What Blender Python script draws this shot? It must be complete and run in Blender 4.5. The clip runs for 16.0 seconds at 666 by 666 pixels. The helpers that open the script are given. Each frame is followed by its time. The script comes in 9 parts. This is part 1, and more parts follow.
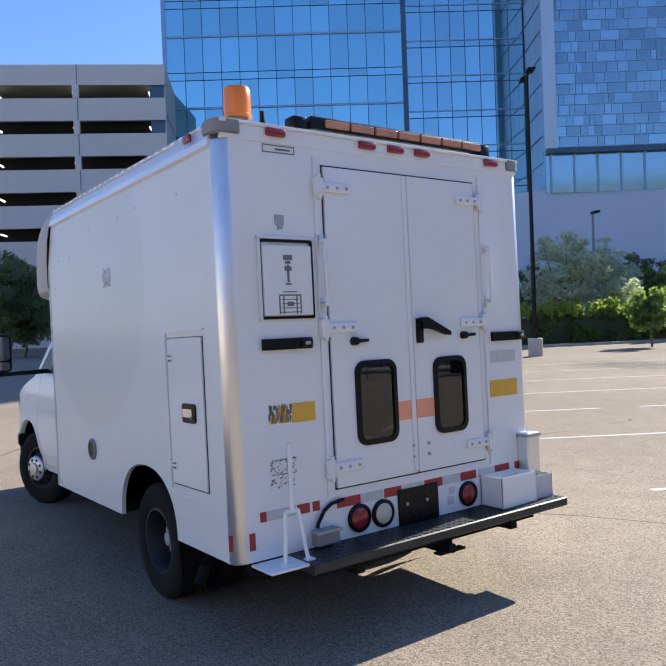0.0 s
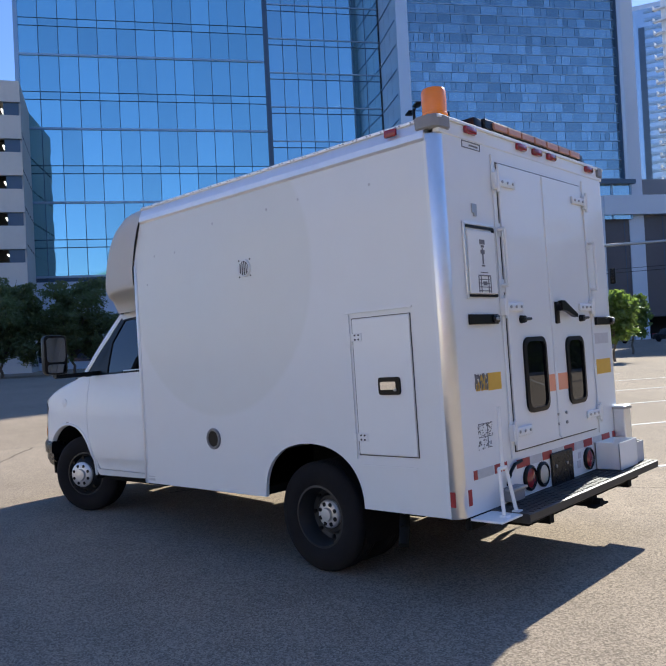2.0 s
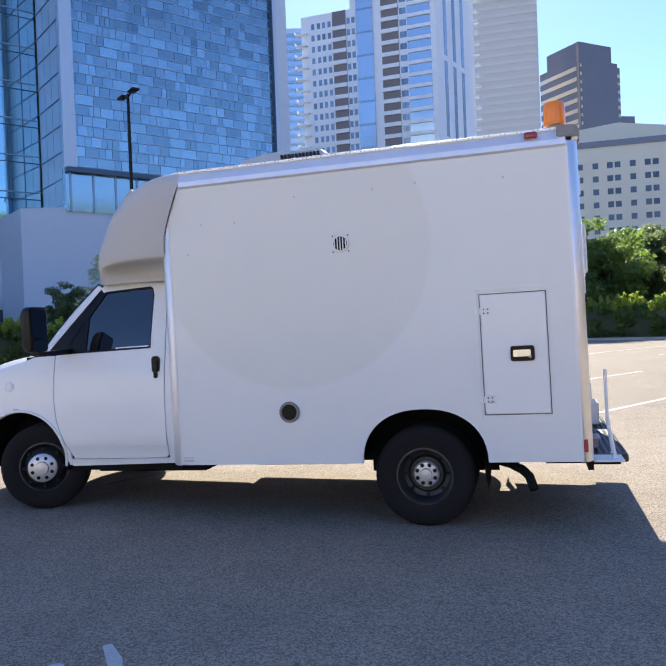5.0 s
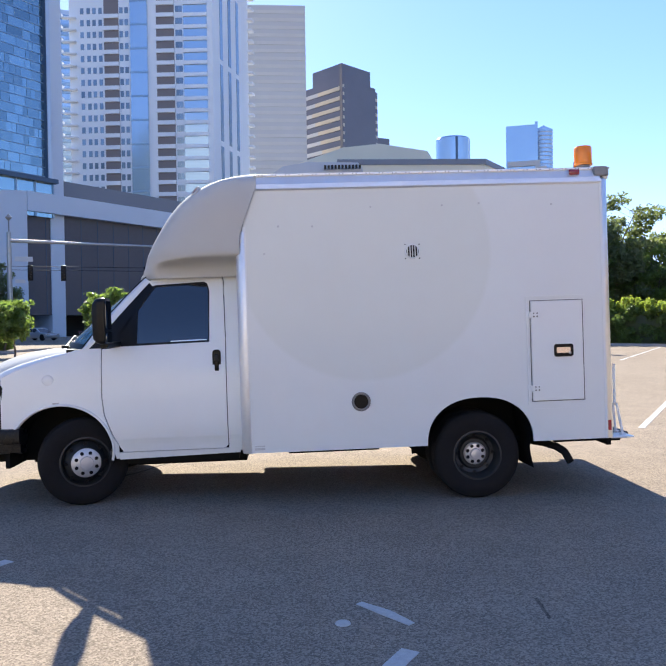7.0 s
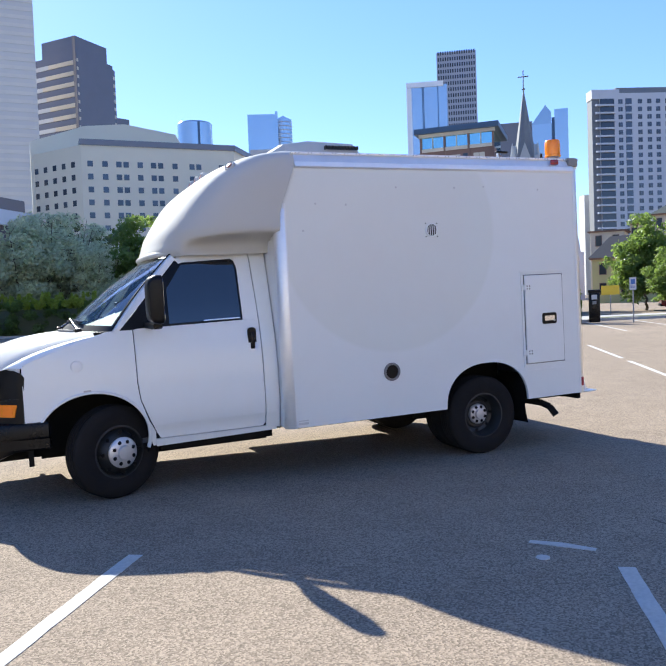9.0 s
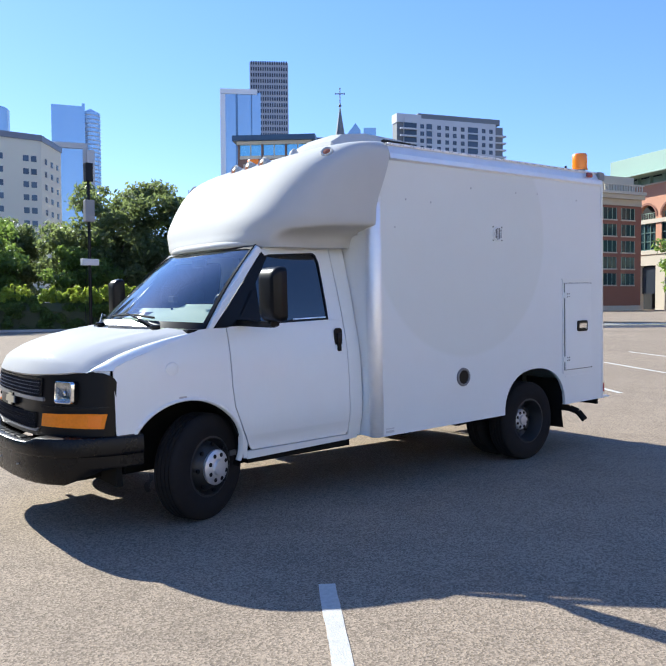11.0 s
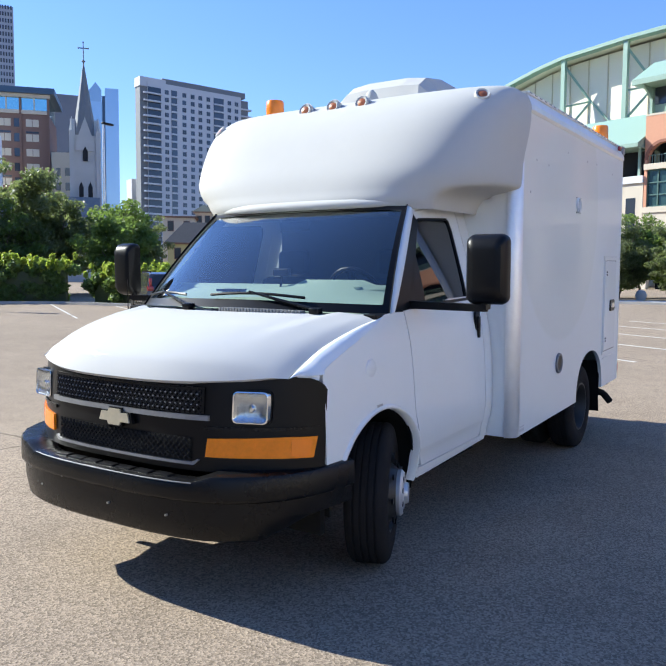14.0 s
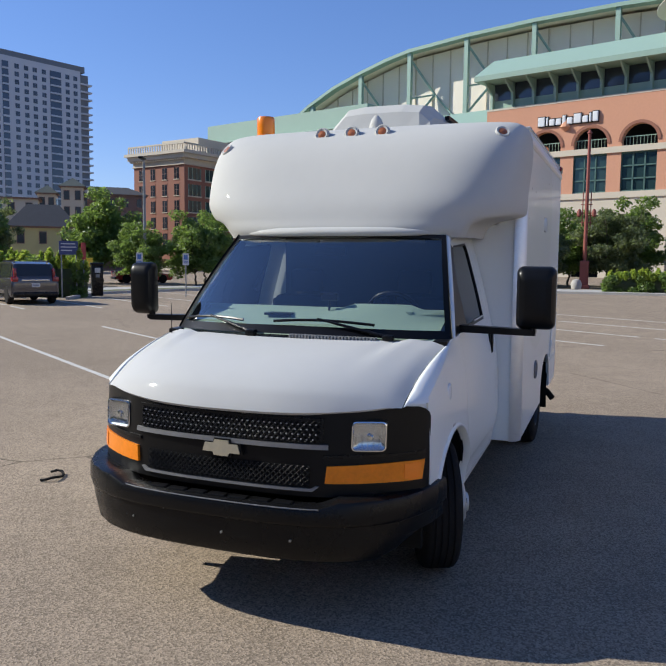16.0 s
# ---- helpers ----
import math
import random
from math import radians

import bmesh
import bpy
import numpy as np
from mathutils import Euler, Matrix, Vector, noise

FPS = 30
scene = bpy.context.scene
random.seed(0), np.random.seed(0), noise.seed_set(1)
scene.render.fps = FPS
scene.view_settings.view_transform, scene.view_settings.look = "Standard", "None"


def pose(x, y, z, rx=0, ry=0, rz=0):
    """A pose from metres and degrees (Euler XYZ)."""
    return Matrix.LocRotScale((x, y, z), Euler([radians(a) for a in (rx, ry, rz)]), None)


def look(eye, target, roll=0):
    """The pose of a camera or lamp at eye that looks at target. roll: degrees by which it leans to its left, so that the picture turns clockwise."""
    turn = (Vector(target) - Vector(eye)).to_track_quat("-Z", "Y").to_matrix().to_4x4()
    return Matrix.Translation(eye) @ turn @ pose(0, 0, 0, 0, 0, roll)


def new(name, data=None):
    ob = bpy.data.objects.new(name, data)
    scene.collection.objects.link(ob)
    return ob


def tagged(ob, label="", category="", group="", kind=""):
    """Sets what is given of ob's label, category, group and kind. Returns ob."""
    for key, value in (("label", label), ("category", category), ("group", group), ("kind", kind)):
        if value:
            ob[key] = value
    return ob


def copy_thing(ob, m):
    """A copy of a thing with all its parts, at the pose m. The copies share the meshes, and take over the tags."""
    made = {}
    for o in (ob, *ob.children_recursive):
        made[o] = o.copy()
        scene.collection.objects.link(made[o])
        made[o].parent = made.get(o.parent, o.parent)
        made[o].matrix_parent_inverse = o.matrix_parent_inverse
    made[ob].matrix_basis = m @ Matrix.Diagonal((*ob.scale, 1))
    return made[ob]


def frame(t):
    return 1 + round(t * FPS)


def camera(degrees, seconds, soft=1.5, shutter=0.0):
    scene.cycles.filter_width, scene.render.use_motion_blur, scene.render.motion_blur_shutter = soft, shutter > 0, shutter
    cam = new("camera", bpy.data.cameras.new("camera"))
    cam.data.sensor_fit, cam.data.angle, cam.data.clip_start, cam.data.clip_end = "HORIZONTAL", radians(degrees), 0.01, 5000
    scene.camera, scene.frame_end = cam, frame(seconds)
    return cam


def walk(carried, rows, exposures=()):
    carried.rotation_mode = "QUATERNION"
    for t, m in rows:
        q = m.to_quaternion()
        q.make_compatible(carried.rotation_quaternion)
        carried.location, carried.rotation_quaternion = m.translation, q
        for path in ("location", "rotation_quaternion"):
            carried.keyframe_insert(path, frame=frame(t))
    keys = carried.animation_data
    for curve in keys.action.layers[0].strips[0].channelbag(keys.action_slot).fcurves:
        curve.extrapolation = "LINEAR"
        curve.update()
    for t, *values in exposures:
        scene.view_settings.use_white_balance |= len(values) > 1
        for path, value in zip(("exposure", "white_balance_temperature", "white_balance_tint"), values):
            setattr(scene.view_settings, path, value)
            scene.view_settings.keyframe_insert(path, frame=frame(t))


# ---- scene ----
cam = camera(48.3, 16.0)
PATH = [
    (0, (-3.554, 3.008, 1.825), (-1.94, 1.827, 1.796), -2.1),
    (0.5, (-3.273, 3.511, 1.796), (-1.731, 2.237, 1.799), -2.0),
    (1, (-3.041, 3.995, 1.693), (-1.575, 2.635, 1.728), -2.2),
    (1.5, (-2.8, 4.484, 1.628), (-1.396, 3.061, 1.679), -2.7),
    (2, (-2.454, 4.829, 1.606), (-1.106, 3.352, 1.635), -2.9),
    (2.5, (-2.092, 5.183, 1.603), (-0.831, 3.631, 1.602), -2.2),
    (3, (-1.66, 5.462, 1.575), (-0.514, 3.822, 1.56), -1.8),
    (3.5, (-1.185, 5.757, 1.576), (-0.198, 4.017, 1.552), -1.8),
    (3.7, (-1.018, 5.914, 1.588), (-0.093, 4.141, 1.563), -2.1),
    (5.8, (1.372, 7.157, 1.575), (1.632, 5.174, 1.556), -1.5),
    (6, (1.608, 7.264, 1.614), (1.805, 5.274, 1.593), -1.4),
    (6.5, (2.24, 7.427, 1.605), (2.275, 5.427, 1.574), -1.1),
    (7, (2.896, 7.596, 1.598), (2.776, 5.6, 1.569), -0.8),
    (7.5, (3.53, 7.602, 1.6), (3.227, 5.626, 1.567), -1.0),
    (8, (4.186, 7.558, 1.586), (3.693, 5.62, 1.538), -1.7),
    (8.5, (4.82, 7.43, 1.556), (4.163, 5.543, 1.482), -2.3),
    (9, (5.433, 7.237, 1.564), (4.655, 5.397, 1.481), -2.1),
    (9.2, (5.661, 7.136, 1.596), (4.833, 5.317, 1.516), -1.9),
    (11.3, (7.488, 5.413, 1.557), (6.205, 3.881, 1.472), -0.2),
    (11.5, (7.61, 5.236, 1.566), (6.289, 3.738, 1.473), -0.1),
    (12, (7.88, 4.75, 1.597), (6.463, 3.344, 1.477), 0.1),
    (12.5, (8.147, 4.253, 1.591), (6.651, 2.932, 1.449), 0.1),
    (13, (8.272, 3.733, 1.575), (6.713, 2.49, 1.42), -0.0),
    (13.5, (8.372, 3.268, 1.583), (6.746, 2.115, 1.426), -0.0),
    (14, (8.326, 2.808, 1.585), (6.645, 1.735, 1.435), 0.4),
    (14.5, (8.33, 2.386, 1.633), (6.584, 1.419, 1.496), 0.9),
    (15, (8.5, 2.093, 1.711), (6.702, 1.231, 1.557), 1.6),
    (15.5, (8.788, 1.953, 1.806), (6.962, 1.159, 1.622), 1.0),
    (16, (9.109, 1.791, 1.834), (7.25, 1.079, 1.646), 0.6),
]
EXPOSURES = [(0.0, 1.02, 6500, 4), (0.5, 1.06, 6500, 4), (1.5, 0.92, 6500, 4), (2.5, 1.16, 6500, 4.5), (3.0, 1.57, 6600, 3), (3.5, 1.36, 6450, 1), (5.0, 1.38, 6650, 5), (6.5, 1.38, 6850, 7), (9.0, 1.28, 6420, 5), (12.5, 1.12, 6230, 3), (14.4, 1.13, 6300, 3), (15.0, 0.36, 6450, 4), (15.5, 0.38, 6500, 5), (16.0, 0.40, 6500, 5)]
walk(cam, [(t, look(e, a, r)) for t, e, a, r in PATH], EXPOSURES)

# ---- light ----
SUN_AZ, SUN_EL = -80.0, 33.0          # degrees; direction towards the sun
world = bpy.data.worlds.new("sky")
scene.world = world
world.use_nodes = True
wt = world.node_tree
sky = wt.nodes.new("ShaderNodeTexSky")
sky.sky_type = 'NISHITA'
sky.sun_disc = False
sky.sun_elevation = radians(SUN_EL)
sky.sun_rotation = radians(90.0 - SUN_AZ)
sky.air_density, sky.dust_density, sky.ozone_density = 1.0, 0.1, 2.5
grade = wt.nodes.new("ShaderNodeHueSaturation")
grade.inputs["Hue"].default_value, grade.inputs["Saturation"].default_value = 0.500, 1.12
air = wt.nodes.new("ShaderNodeMix")
air.data_type, air.blend_type = 'RGBA', 'MULTIPLY'
air.inputs["Factor"].default_value = 1.0
air.inputs["B"].default_value = (1.275, 1.345, 1.86, 1)
haze = wt.nodes.new("ShaderNodeGamma")
haze.inputs["Gamma"].default_value = 0.80
wt.links.new(sky.outputs["Color"], haze.inputs["Color"])
wt.links.new(haze.outputs["Color"], air.inputs["A"])
wt.links.new(air.outputs["Result"], grade.inputs["Color"])
wt.links.new(grade.outputs["Color"], wt.nodes["Background"].inputs["Color"])
wt.nodes["Background"].inputs["Strength"].default_value = 0.086
sun_data = bpy.data.lights.new("sun", 'SUN')
sun_data.energy, sun_data.angle, sun_data.color = 4.5, radians(0.53), (1.0, 0.955, 0.89)
sun_dir = Vector((math.cos(radians(SUN_AZ)) * math.cos(radians(SUN_EL)), math.sin(radians(SUN_AZ)) * math.cos(radians(SUN_EL)), math.sin(radians(SUN_EL))))
sun = new("sun", sun_data)
sun.matrix_world = look(sun_dir * 50, (0, 0, 0))


# ---- materials ----
def surface(name, base, rough=0.5, metal=0.0, grain=(0, 0), stain=(0, 0), bump=(0, 0), coat=0.0, spec=0.5, rand=0.0, island=0.0, rough_var=0.0, coords="Object"):
    """A procedural surface: base colour varied by fine grain, broad stains and per-object or per-island chance."""
    m = bpy.data.materials.new(name)
    m.use_nodes = True
    nt = m.node_tree
    b = nt.nodes["Principled BSDF"]
    b.inputs["Roughness"].default_value = rough
    b.inputs["Metallic"].default_value = metal
    b.inputs["Specular IOR Level"].default_value = spec
    b.inputs["Coat Weight"].default_value = coat
    b.inputs["Coat Roughness"].default_value = 0.06
    tc = nt.nodes.new("ShaderNodeTexCoord")
    hsv = nt.nodes.new("ShaderNodeHueSaturation")
    hsv.inputs["Color"].default_value = (*base, 1)
    nt.links.new(hsv.outputs["Color"], b.inputs["Base Color"])
    total = None

    def add(sock, amount):
        nonlocal total
        n = nt.nodes.new("ShaderNodeMath")
        n.operation = 'MULTIPLY_ADD'
        n.inputs[1].default_value = 2 * amount
        nt.links.new(sock, n.inputs[0])
        if total is None:
            n.inputs[2].default_value = 1.0 - amount
        else:
            o = nt.nodes.new("ShaderNodeMath")
            o.inputs[1].default_value = -amount
            nt.links.new(total, o.inputs[0])
            nt.links.new(o.outputs[0], n.inputs[2])
        total = n.outputs[0]

    def noise_tex(scale, detail=3.0, roughness=0.6):
        n = nt.nodes.new("ShaderNodeTexNoise")
        n.inputs["Scale"].default_value = scale
        n.inputs["Detail"].default_value = detail
        n.inputs["Roughness"].default_value = roughness
        nt.links.new(tc.outputs[coords], n.inputs["Vector"])
        return n.outputs["Fac"]

    if grain[1]:
        add(noise_tex(grain[0]), grain[1])
    if stain[1]:
        st = noise_tex(stain[0], 4.0, 0.65)
        add(st, stain[1])
        if rough_var:
            r = nt.nodes.new("ShaderNodeMath")
            r.operation = 'MULTIPLY_ADD'
            r.inputs[1].default_value, r.inputs[2].default_value = 2 * rough_var, rough - rough_var
            nt.links.new(st, r.inputs[0])
            nt.links.new(r.outputs[0], b.inputs["Roughness"])
    if rand:
        add(nt.nodes.new("ShaderNodeObjectInfo").outputs["Random"], rand)
    if island:
        add(nt.nodes.new("ShaderNodeNewGeometry").outputs["Random Per Island"], island)
    if total is not None:
        nt.links.new(total, hsv.inputs["Value"])
    if bump[1]:
        bp = nt.nodes.new("ShaderNodeBump")
        bp.inputs["Strength"].default_value = bump[1]
        bp.inputs["Distance"].default_value = 0.02
        nt.links.new(noise_tex(bump[0]), bp.inputs["Height"])
        nt.links.new(bp.outputs["Normal"], b.inputs["Normal"])
    return m


def clear_glass(name, tint, rough=0.02, opaque=0.25, gloss=0.07, falloff=2.8):
    """Tinted vehicle glass: partly clear, partly dark, with a glossy face."""
    m = bpy.data.materials.new(name)
    m.use_nodes = True
    nt = m.node_tree
    out = nt.nodes["Material Output"]
    b = nt.nodes["Principled BSDF"]
    b.inputs["Base Color"].default_value = (tint[0] * 0.1, tint[1] * 0.1, tint[2] * 0.1, 1)
    b.inputs["Roughness"].default_value = rough
    b.inputs["Specular IOR Level"].default_value = 0.0
    tr = nt.nodes.new("ShaderNodeBsdfTransparent")
    tr.inputs["Color"].default_value = (*tint, 1)
    mix = nt.nodes.new("ShaderNodeMixShader")
    mix.inputs["Fac"].default_value = opaque
    gl = nt.nodes.new("ShaderNodeBsdfGlossy")
    gl.inputs["Roughness"].default_value = rough
    lw = nt.nodes.new("ShaderNodeLayerWeight")
    pw = nt.nodes.new("ShaderNodeMath")
    pw.operation = 'POWER'
    pw.inputs[1].default_value = falloff
    nt.links.new(lw.outputs["Facing"], pw.inputs[0])
    fr = nt.nodes.new("ShaderNodeMath")
    fr.operation = 'MULTIPLY_ADD'
    fr.inputs[1].default_value, fr.inputs[2].default_value = 0.94 - gloss, gloss
    nt.links.new(pw.outputs[0], fr.inputs[0])
    mix2 = nt.nodes.new("ShaderNodeMixShader")
    nt.links.new(tr.outputs[0], mix.inputs[1])
    nt.links.new(b.outputs[0], mix.inputs[2])
    nt.links.new(fr.outputs[0], mix2.inputs["Fac"])
    nt.links.new(mix.outputs[0], mix2.inputs[1])
    nt.links.new(gl.outputs[0], mix2.inputs[2])
    nt.links.new(mix2.outputs[0], out.inputs["Surface"])
    return m


def asphalt_material():
    m = surface("asphalt", (0.280, 0.222, 0.165), 0.9, grain=(0, 0), bump=(0, 0), spec=0.12)
    nt = m.node_tree
    b = nt.nodes["Principled BSDF"]
    tc = nt.nodes.new("ShaderNodeTexCoord")

    def tex(kind, scale, **kw):
        n = nt.nodes.new(kind)
        n.inputs["Scale"].default_value = scale
        for k, v in kw.items():
            n.inputs[k].default_value = v
        nt.links.new(tc.outputs["Object"], n.inputs["Vector"])
        return n

    def math_node(op, a, bb, c=None):
        n = nt.nodes.new("ShaderNodeMath")
        n.operation = op
        for i, v in enumerate((a, bb, c)):
            if v is None:
                continue
            if isinstance(v, (int, float)):
                n.inputs[i].default_value = v
            else:
                nt.links.new(v, n.inputs[i])
        return n.outputs[0]

    stones = tex("ShaderNodeTexVoronoi", 105.0)
    fine = tex("ShaderNodeTexNoise", 160.0, Detail=2.0)
    mid = tex("ShaderNodeTexNoise", 2.2, Detail=5.0, Roughness=0.65)
    broad = tex("ShaderNodeTexNoise", 0.16, Detail=4.0, Roughness=0.6)
    sep = nt.nodes.new("ShaderNodeSeparateColor")
    nt.links.new(stones.outputs["Color"], sep.inputs[0])
    v = math_node('MULTIPLY_ADD', sep.outputs[0], 0.85, 0.57)
    v = math_node('MULTIPLY', v, math_node('MULTIPLY_ADD', fine.outputs["Fac"], 0.5, 0.75))
    v = math_node('MULTIPLY', v, math_node('MULTIPLY_ADD', mid.outputs["Fac"], 0.5, 0.75))
    v = math_node('MULTIPLY', v, math_node('MULTIPLY_ADD', broad.outputs["Fac"], 0.6, 0.72))
    # cracks: thin dark seams where broad cells meet, broken up by noise
    cells = tex("ShaderNodeTexVoronoi", 0.17)
    cells.feature = 'DISTANCE_TO_EDGE'
    warp = tex("ShaderNodeTexNoise", 1.3, Detail=6.0)
    mixv = nt.nodes.new("ShaderNodeMix")
    mixv.data_type = 'VECTOR'
    mixv.inputs["Factor"].default_value = 0.12
    nt.links.new(tc.outputs["Object"], mixv.inputs["A"])
    nt.links.new(warp.outputs["Color"], mixv.inputs["B"])
    nt.links.new(mixv.outputs["Result"], cells.inputs["Vector"])
    crack = math_node('LESS_THAN', cells.outputs["Distance"], 0.0016)
    crack = math_node('MULTIPLY', crack, math_node('GREATER_THAN', broad.outputs["Fac"], 0.52))
    v = math_node('MULTIPLY', v, math_node('MULTIPLY_ADD', crack, -0.5, 1.0))
    hsv = [n for n in nt.nodes if n.bl_idname == "ShaderNodeHueSaturation"][0]
    nt.links.new(v, hsv.inputs["Value"])
    bp = nt.nodes.new("ShaderNodeBump")
    bp.inputs["Strength"].default_value, bp.inputs["Distance"].default_value = 0.6, 0.003
    nt.links.new(stones.outputs["Distance"], bp.inputs["Height"])
    nt.links.new(bp.outputs["Normal"], b.inputs["Normal"])
    return m


def leaf_material(name, base, back):
    m = surface(name, base, 0.42, island=0.5, spec=0.45)
    nt = m.node_tree
    b = nt.nodes["Principled BSDF"]
    tl = nt.nodes.new("ShaderNodeBsdfTranslucent")
    tl.inputs["Color"].default_value = (*back, 1)
    mx = nt.nodes.new("ShaderNodeMixShader")
    mx.inputs["Fac"].default_value = 0.5
    nt.links.new(b.outputs[0], mx.inputs[1])
    nt.links.new(tl.outputs[0], mx.inputs[2])
    nt.links.new(mx.outputs[0], nt.nodes["Material Output"].inputs["Surface"])
    return m


M = {
    "asphalt": asphalt_material(),
    "line": surface("road paint", (0.52, 0.50, 0.46), 0.8, grain=(40, 0.25), stain=(3, 0.25), bump=(120, 0.3)),
    "concrete": surface("concrete", (0.42, 0.40, 0.37), 0.85, grain=(25, 0.12), stain=(1.2, 0.15), bump=(60, 0.3)),
    "white": surface("white vehicle paint", (0.785, 0.803, 0.792), 0.46, grain=(6, 0.015), stain=(1.1, 0.035), coat=0.5, rough_var=0.06, spec=0.4),
    # nose white held darker than the cab's so its sunlit face does not clip
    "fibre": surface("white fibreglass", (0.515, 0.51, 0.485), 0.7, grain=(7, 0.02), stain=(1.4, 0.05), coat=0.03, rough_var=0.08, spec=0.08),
    "alu": surface("brushed aluminium", (0.80, 0.80, 0.79), 0.33, 0.85, grain=(14, 0.05), stain=(3, 0.08), rough_var=0.08),
    "post": surface("dull aluminium", (0.84, 0.84, 0.84), 0.42, 0.6, grain=(14, 0.05), stain=(3, 0.08), rough_var=0.08),
    "chrome": surface("chrome", (0.82, 0.82, 0.82), 0.12, 1.0, grain=(30, 0.05)),
    "hub": surface("dull silver hub cover", (0.60, 0.60, 0.60), 0.38, 0.55, grain=(30, 0.08), stain=(8, 0.12)),
    "steel": surface("dull steel", (0.42, 0.42, 0.41), 0.45, 0.8, grain=(20, 0.12), stain=(4, 0.15)),
    "greypl": surface("grey plastic", (0.25, 0.25, 0.25), 0.5, grain=(40, 0.08)),
    "wornedge": surface("rubbed grey metal", (0.20, 0.20, 0.205), 0.4, 0.4, grain=(25, 0.4), stain=(6, 0.5)),
    # bonnet white: slight dust, darkened further so direct sun does not clip it
    "bonnet_white": surface("lightly dusted white, darkened for sun", (0.51, 0.508, 0.495), 0.7, grain=(8, 0.02), stain=(1.6, 0.05), coat=0.16, rough_var=0.06, spec=0.04),
    "dimgrey": surface("worn grey satin trim", (0.24, 0.24, 0.245), 0.4, 0.3, grain=(40, 0.15), stain=(9, 0.2)),
    "black": surface("black plastic", (0.006, 0.006, 0.0065), 0.27, grain=(60, 0.15), stain=(3, 0.25), bump=(300, 0.1), spec=0.22, rough_var=0.15),
    "trimblack": surface("satin black trim", (0.006, 0.006, 0.0065), 0.33, grain=(30, 0.1), spec=0.2),
    "rubber": surface("tyre rubber", (0.016, 0.015, 0.015), 0.85, grain=(30, 0.15), stain=(5, 0.25), bump=(150, 0.2), spec=0.15),
    "rim": surface("black steel rim", (0.02, 0.02, 0.02), 0.5, grain=(20, 0.2), stain=(5, 0.2)),
    "under": surface("dark undercarriage", (0.012, 0.012, 0.011), 0.9, grain=(10, 0.25), spec=0.1),
    "amber": surface("amber lens", (0.92, 0.235, 0.006), 0.25, grain=(30, 0.06), coat=0.4),
    "signal": surface("turn signal lens", (0.85, 0.235, 0.006), 0.25, grain=(40, 0.15), stain=(9, 0.2), coat=0.3, spec=0.3),
    "red": surface("red lens", (0.26, 0.012, 0.018), 0.22, grain=(40, 0.1), coat=0.5),
    "redtape": surface("red reflective tape", (0.34, 0.025, 0.03), 0.4, grain=(20, 0.2)),
    "silvtape": surface("silver reflective tape", (0.55, 0.55, 0.55), 0.45, grain=(20, 0.15)),
    "yellow": surface("yellow tape", (0.72, 0.42, 0.05), 0.5, grain=(12, 0.1)),
    "orange": surface("faded orange tape", (0.85, 0.36, 0.20), 0.5, grain=(12, 0.08)),
    "lens": surface("lamp reflector", (0.62, 0.64, 0.67), 0.16, 1.0, grain=(22, 0.35), stain=(9, 0.25)),
    "mirror": surface("dim mirror glass", (0.14, 0.145, 0.155), 0.03, 1.0, grain=(8, 0.05)),
    "cream": surface("cream lens", (0.62, 0.56, 0.44), 0.3, coat=0.3),
    "dash": surface("grey green dashboard", (0.24, 0.32, 0.265), 0.75, grain=(60, 0.08), stain=(3, 0.06)),
    "seat": surface("dark seat cloth", (0.035, 0.036, 0.04), 0.9, grain=(50, 0.2)),
    "cabin": surface("grey cabin lining", (0.09, 0.09, 0.09), 0.9, grain=(20, 0.1)),
    "windshield": clear_glass("windshield glass", (0.86, 0.93, 0.90), opaque=0.03, gloss=0.16),
    "tint": clear_glass("tinted side glass", (0.10, 0.10, 0.10), opaque=0.6, gloss=0.12, falloff=4.5),
    "lampglass": clear_glass("clear lamp glass", (0.93, 0.95, 0.96), opaque=0.02),
    "rearglass": clear_glass("smoked rear glass", (0.12, 0.12, 0.12), opaque=0.45, gloss=0.08, falloff=4.0),
    "gold": surface("faded gold emblem", (0.55, 0.50, 0.38), 0.35, 0.5, grain=(30, 0.15)),
    "print": surface("printed grey marks", (0.16, 0.16, 0.17), 0.6, grain=(30, 0.3)),
    "tread": surface("tread plate", (0.05, 0.05, 0.05), 0.5, 0.5, grain=(15, 0.25), stain=(4, 0.3)),
    "trunk": surface("tree bark", (0.13, 0.105, 0.08), 0.9, grain=(12, 0.3), bump=(25, 0.8)),
    "leafdark": leaf_material("dark live oak leaves", (0.105, 0.125, 0.062), (0.27, 0.33, 0.11)),
    "leafmid": leaf_material("green leaves", (0.115, 0.165, 0.05), (0.28, 0.40, 0.08)),
    "leafgrey": leaf_material("pale olive leaves", (0.44, 0.46, 0.32), (0.78, 0.82, 0.50)),
    "leafbright": leaf_material("yellow green shoots", (0.31, 0.39, 0.07), (0.55, 0.64, 0.10)),
}


# ---- mesh helpers ----
def part(name, bm, material, parent=None, label="", smooth=False, pose_=None):
    me = bpy.data.meshes.new(name)
    bmesh.ops.recalc_face_normals(bm, faces=bm.faces)
    bm.to_mesh(me)
    bm.free()
    me.materials.append(M[material] if isinstance(material, str) else material)
    if smooth:
        me.polygons.foreach_set("use_smooth", [True] * len(me.polygons))
        if smooth != "all":
            me.set_sharp_from_angle(angle=radians(38))
    ob = new(name, me)
    if parent is not None:
        ob.parent = parent
    if pose_ is not None:
        ob.matrix_local = pose_
    if label:
        ob["label"] = label
    if material == "windshield":
        ob.visible_shadow = False
    return ob


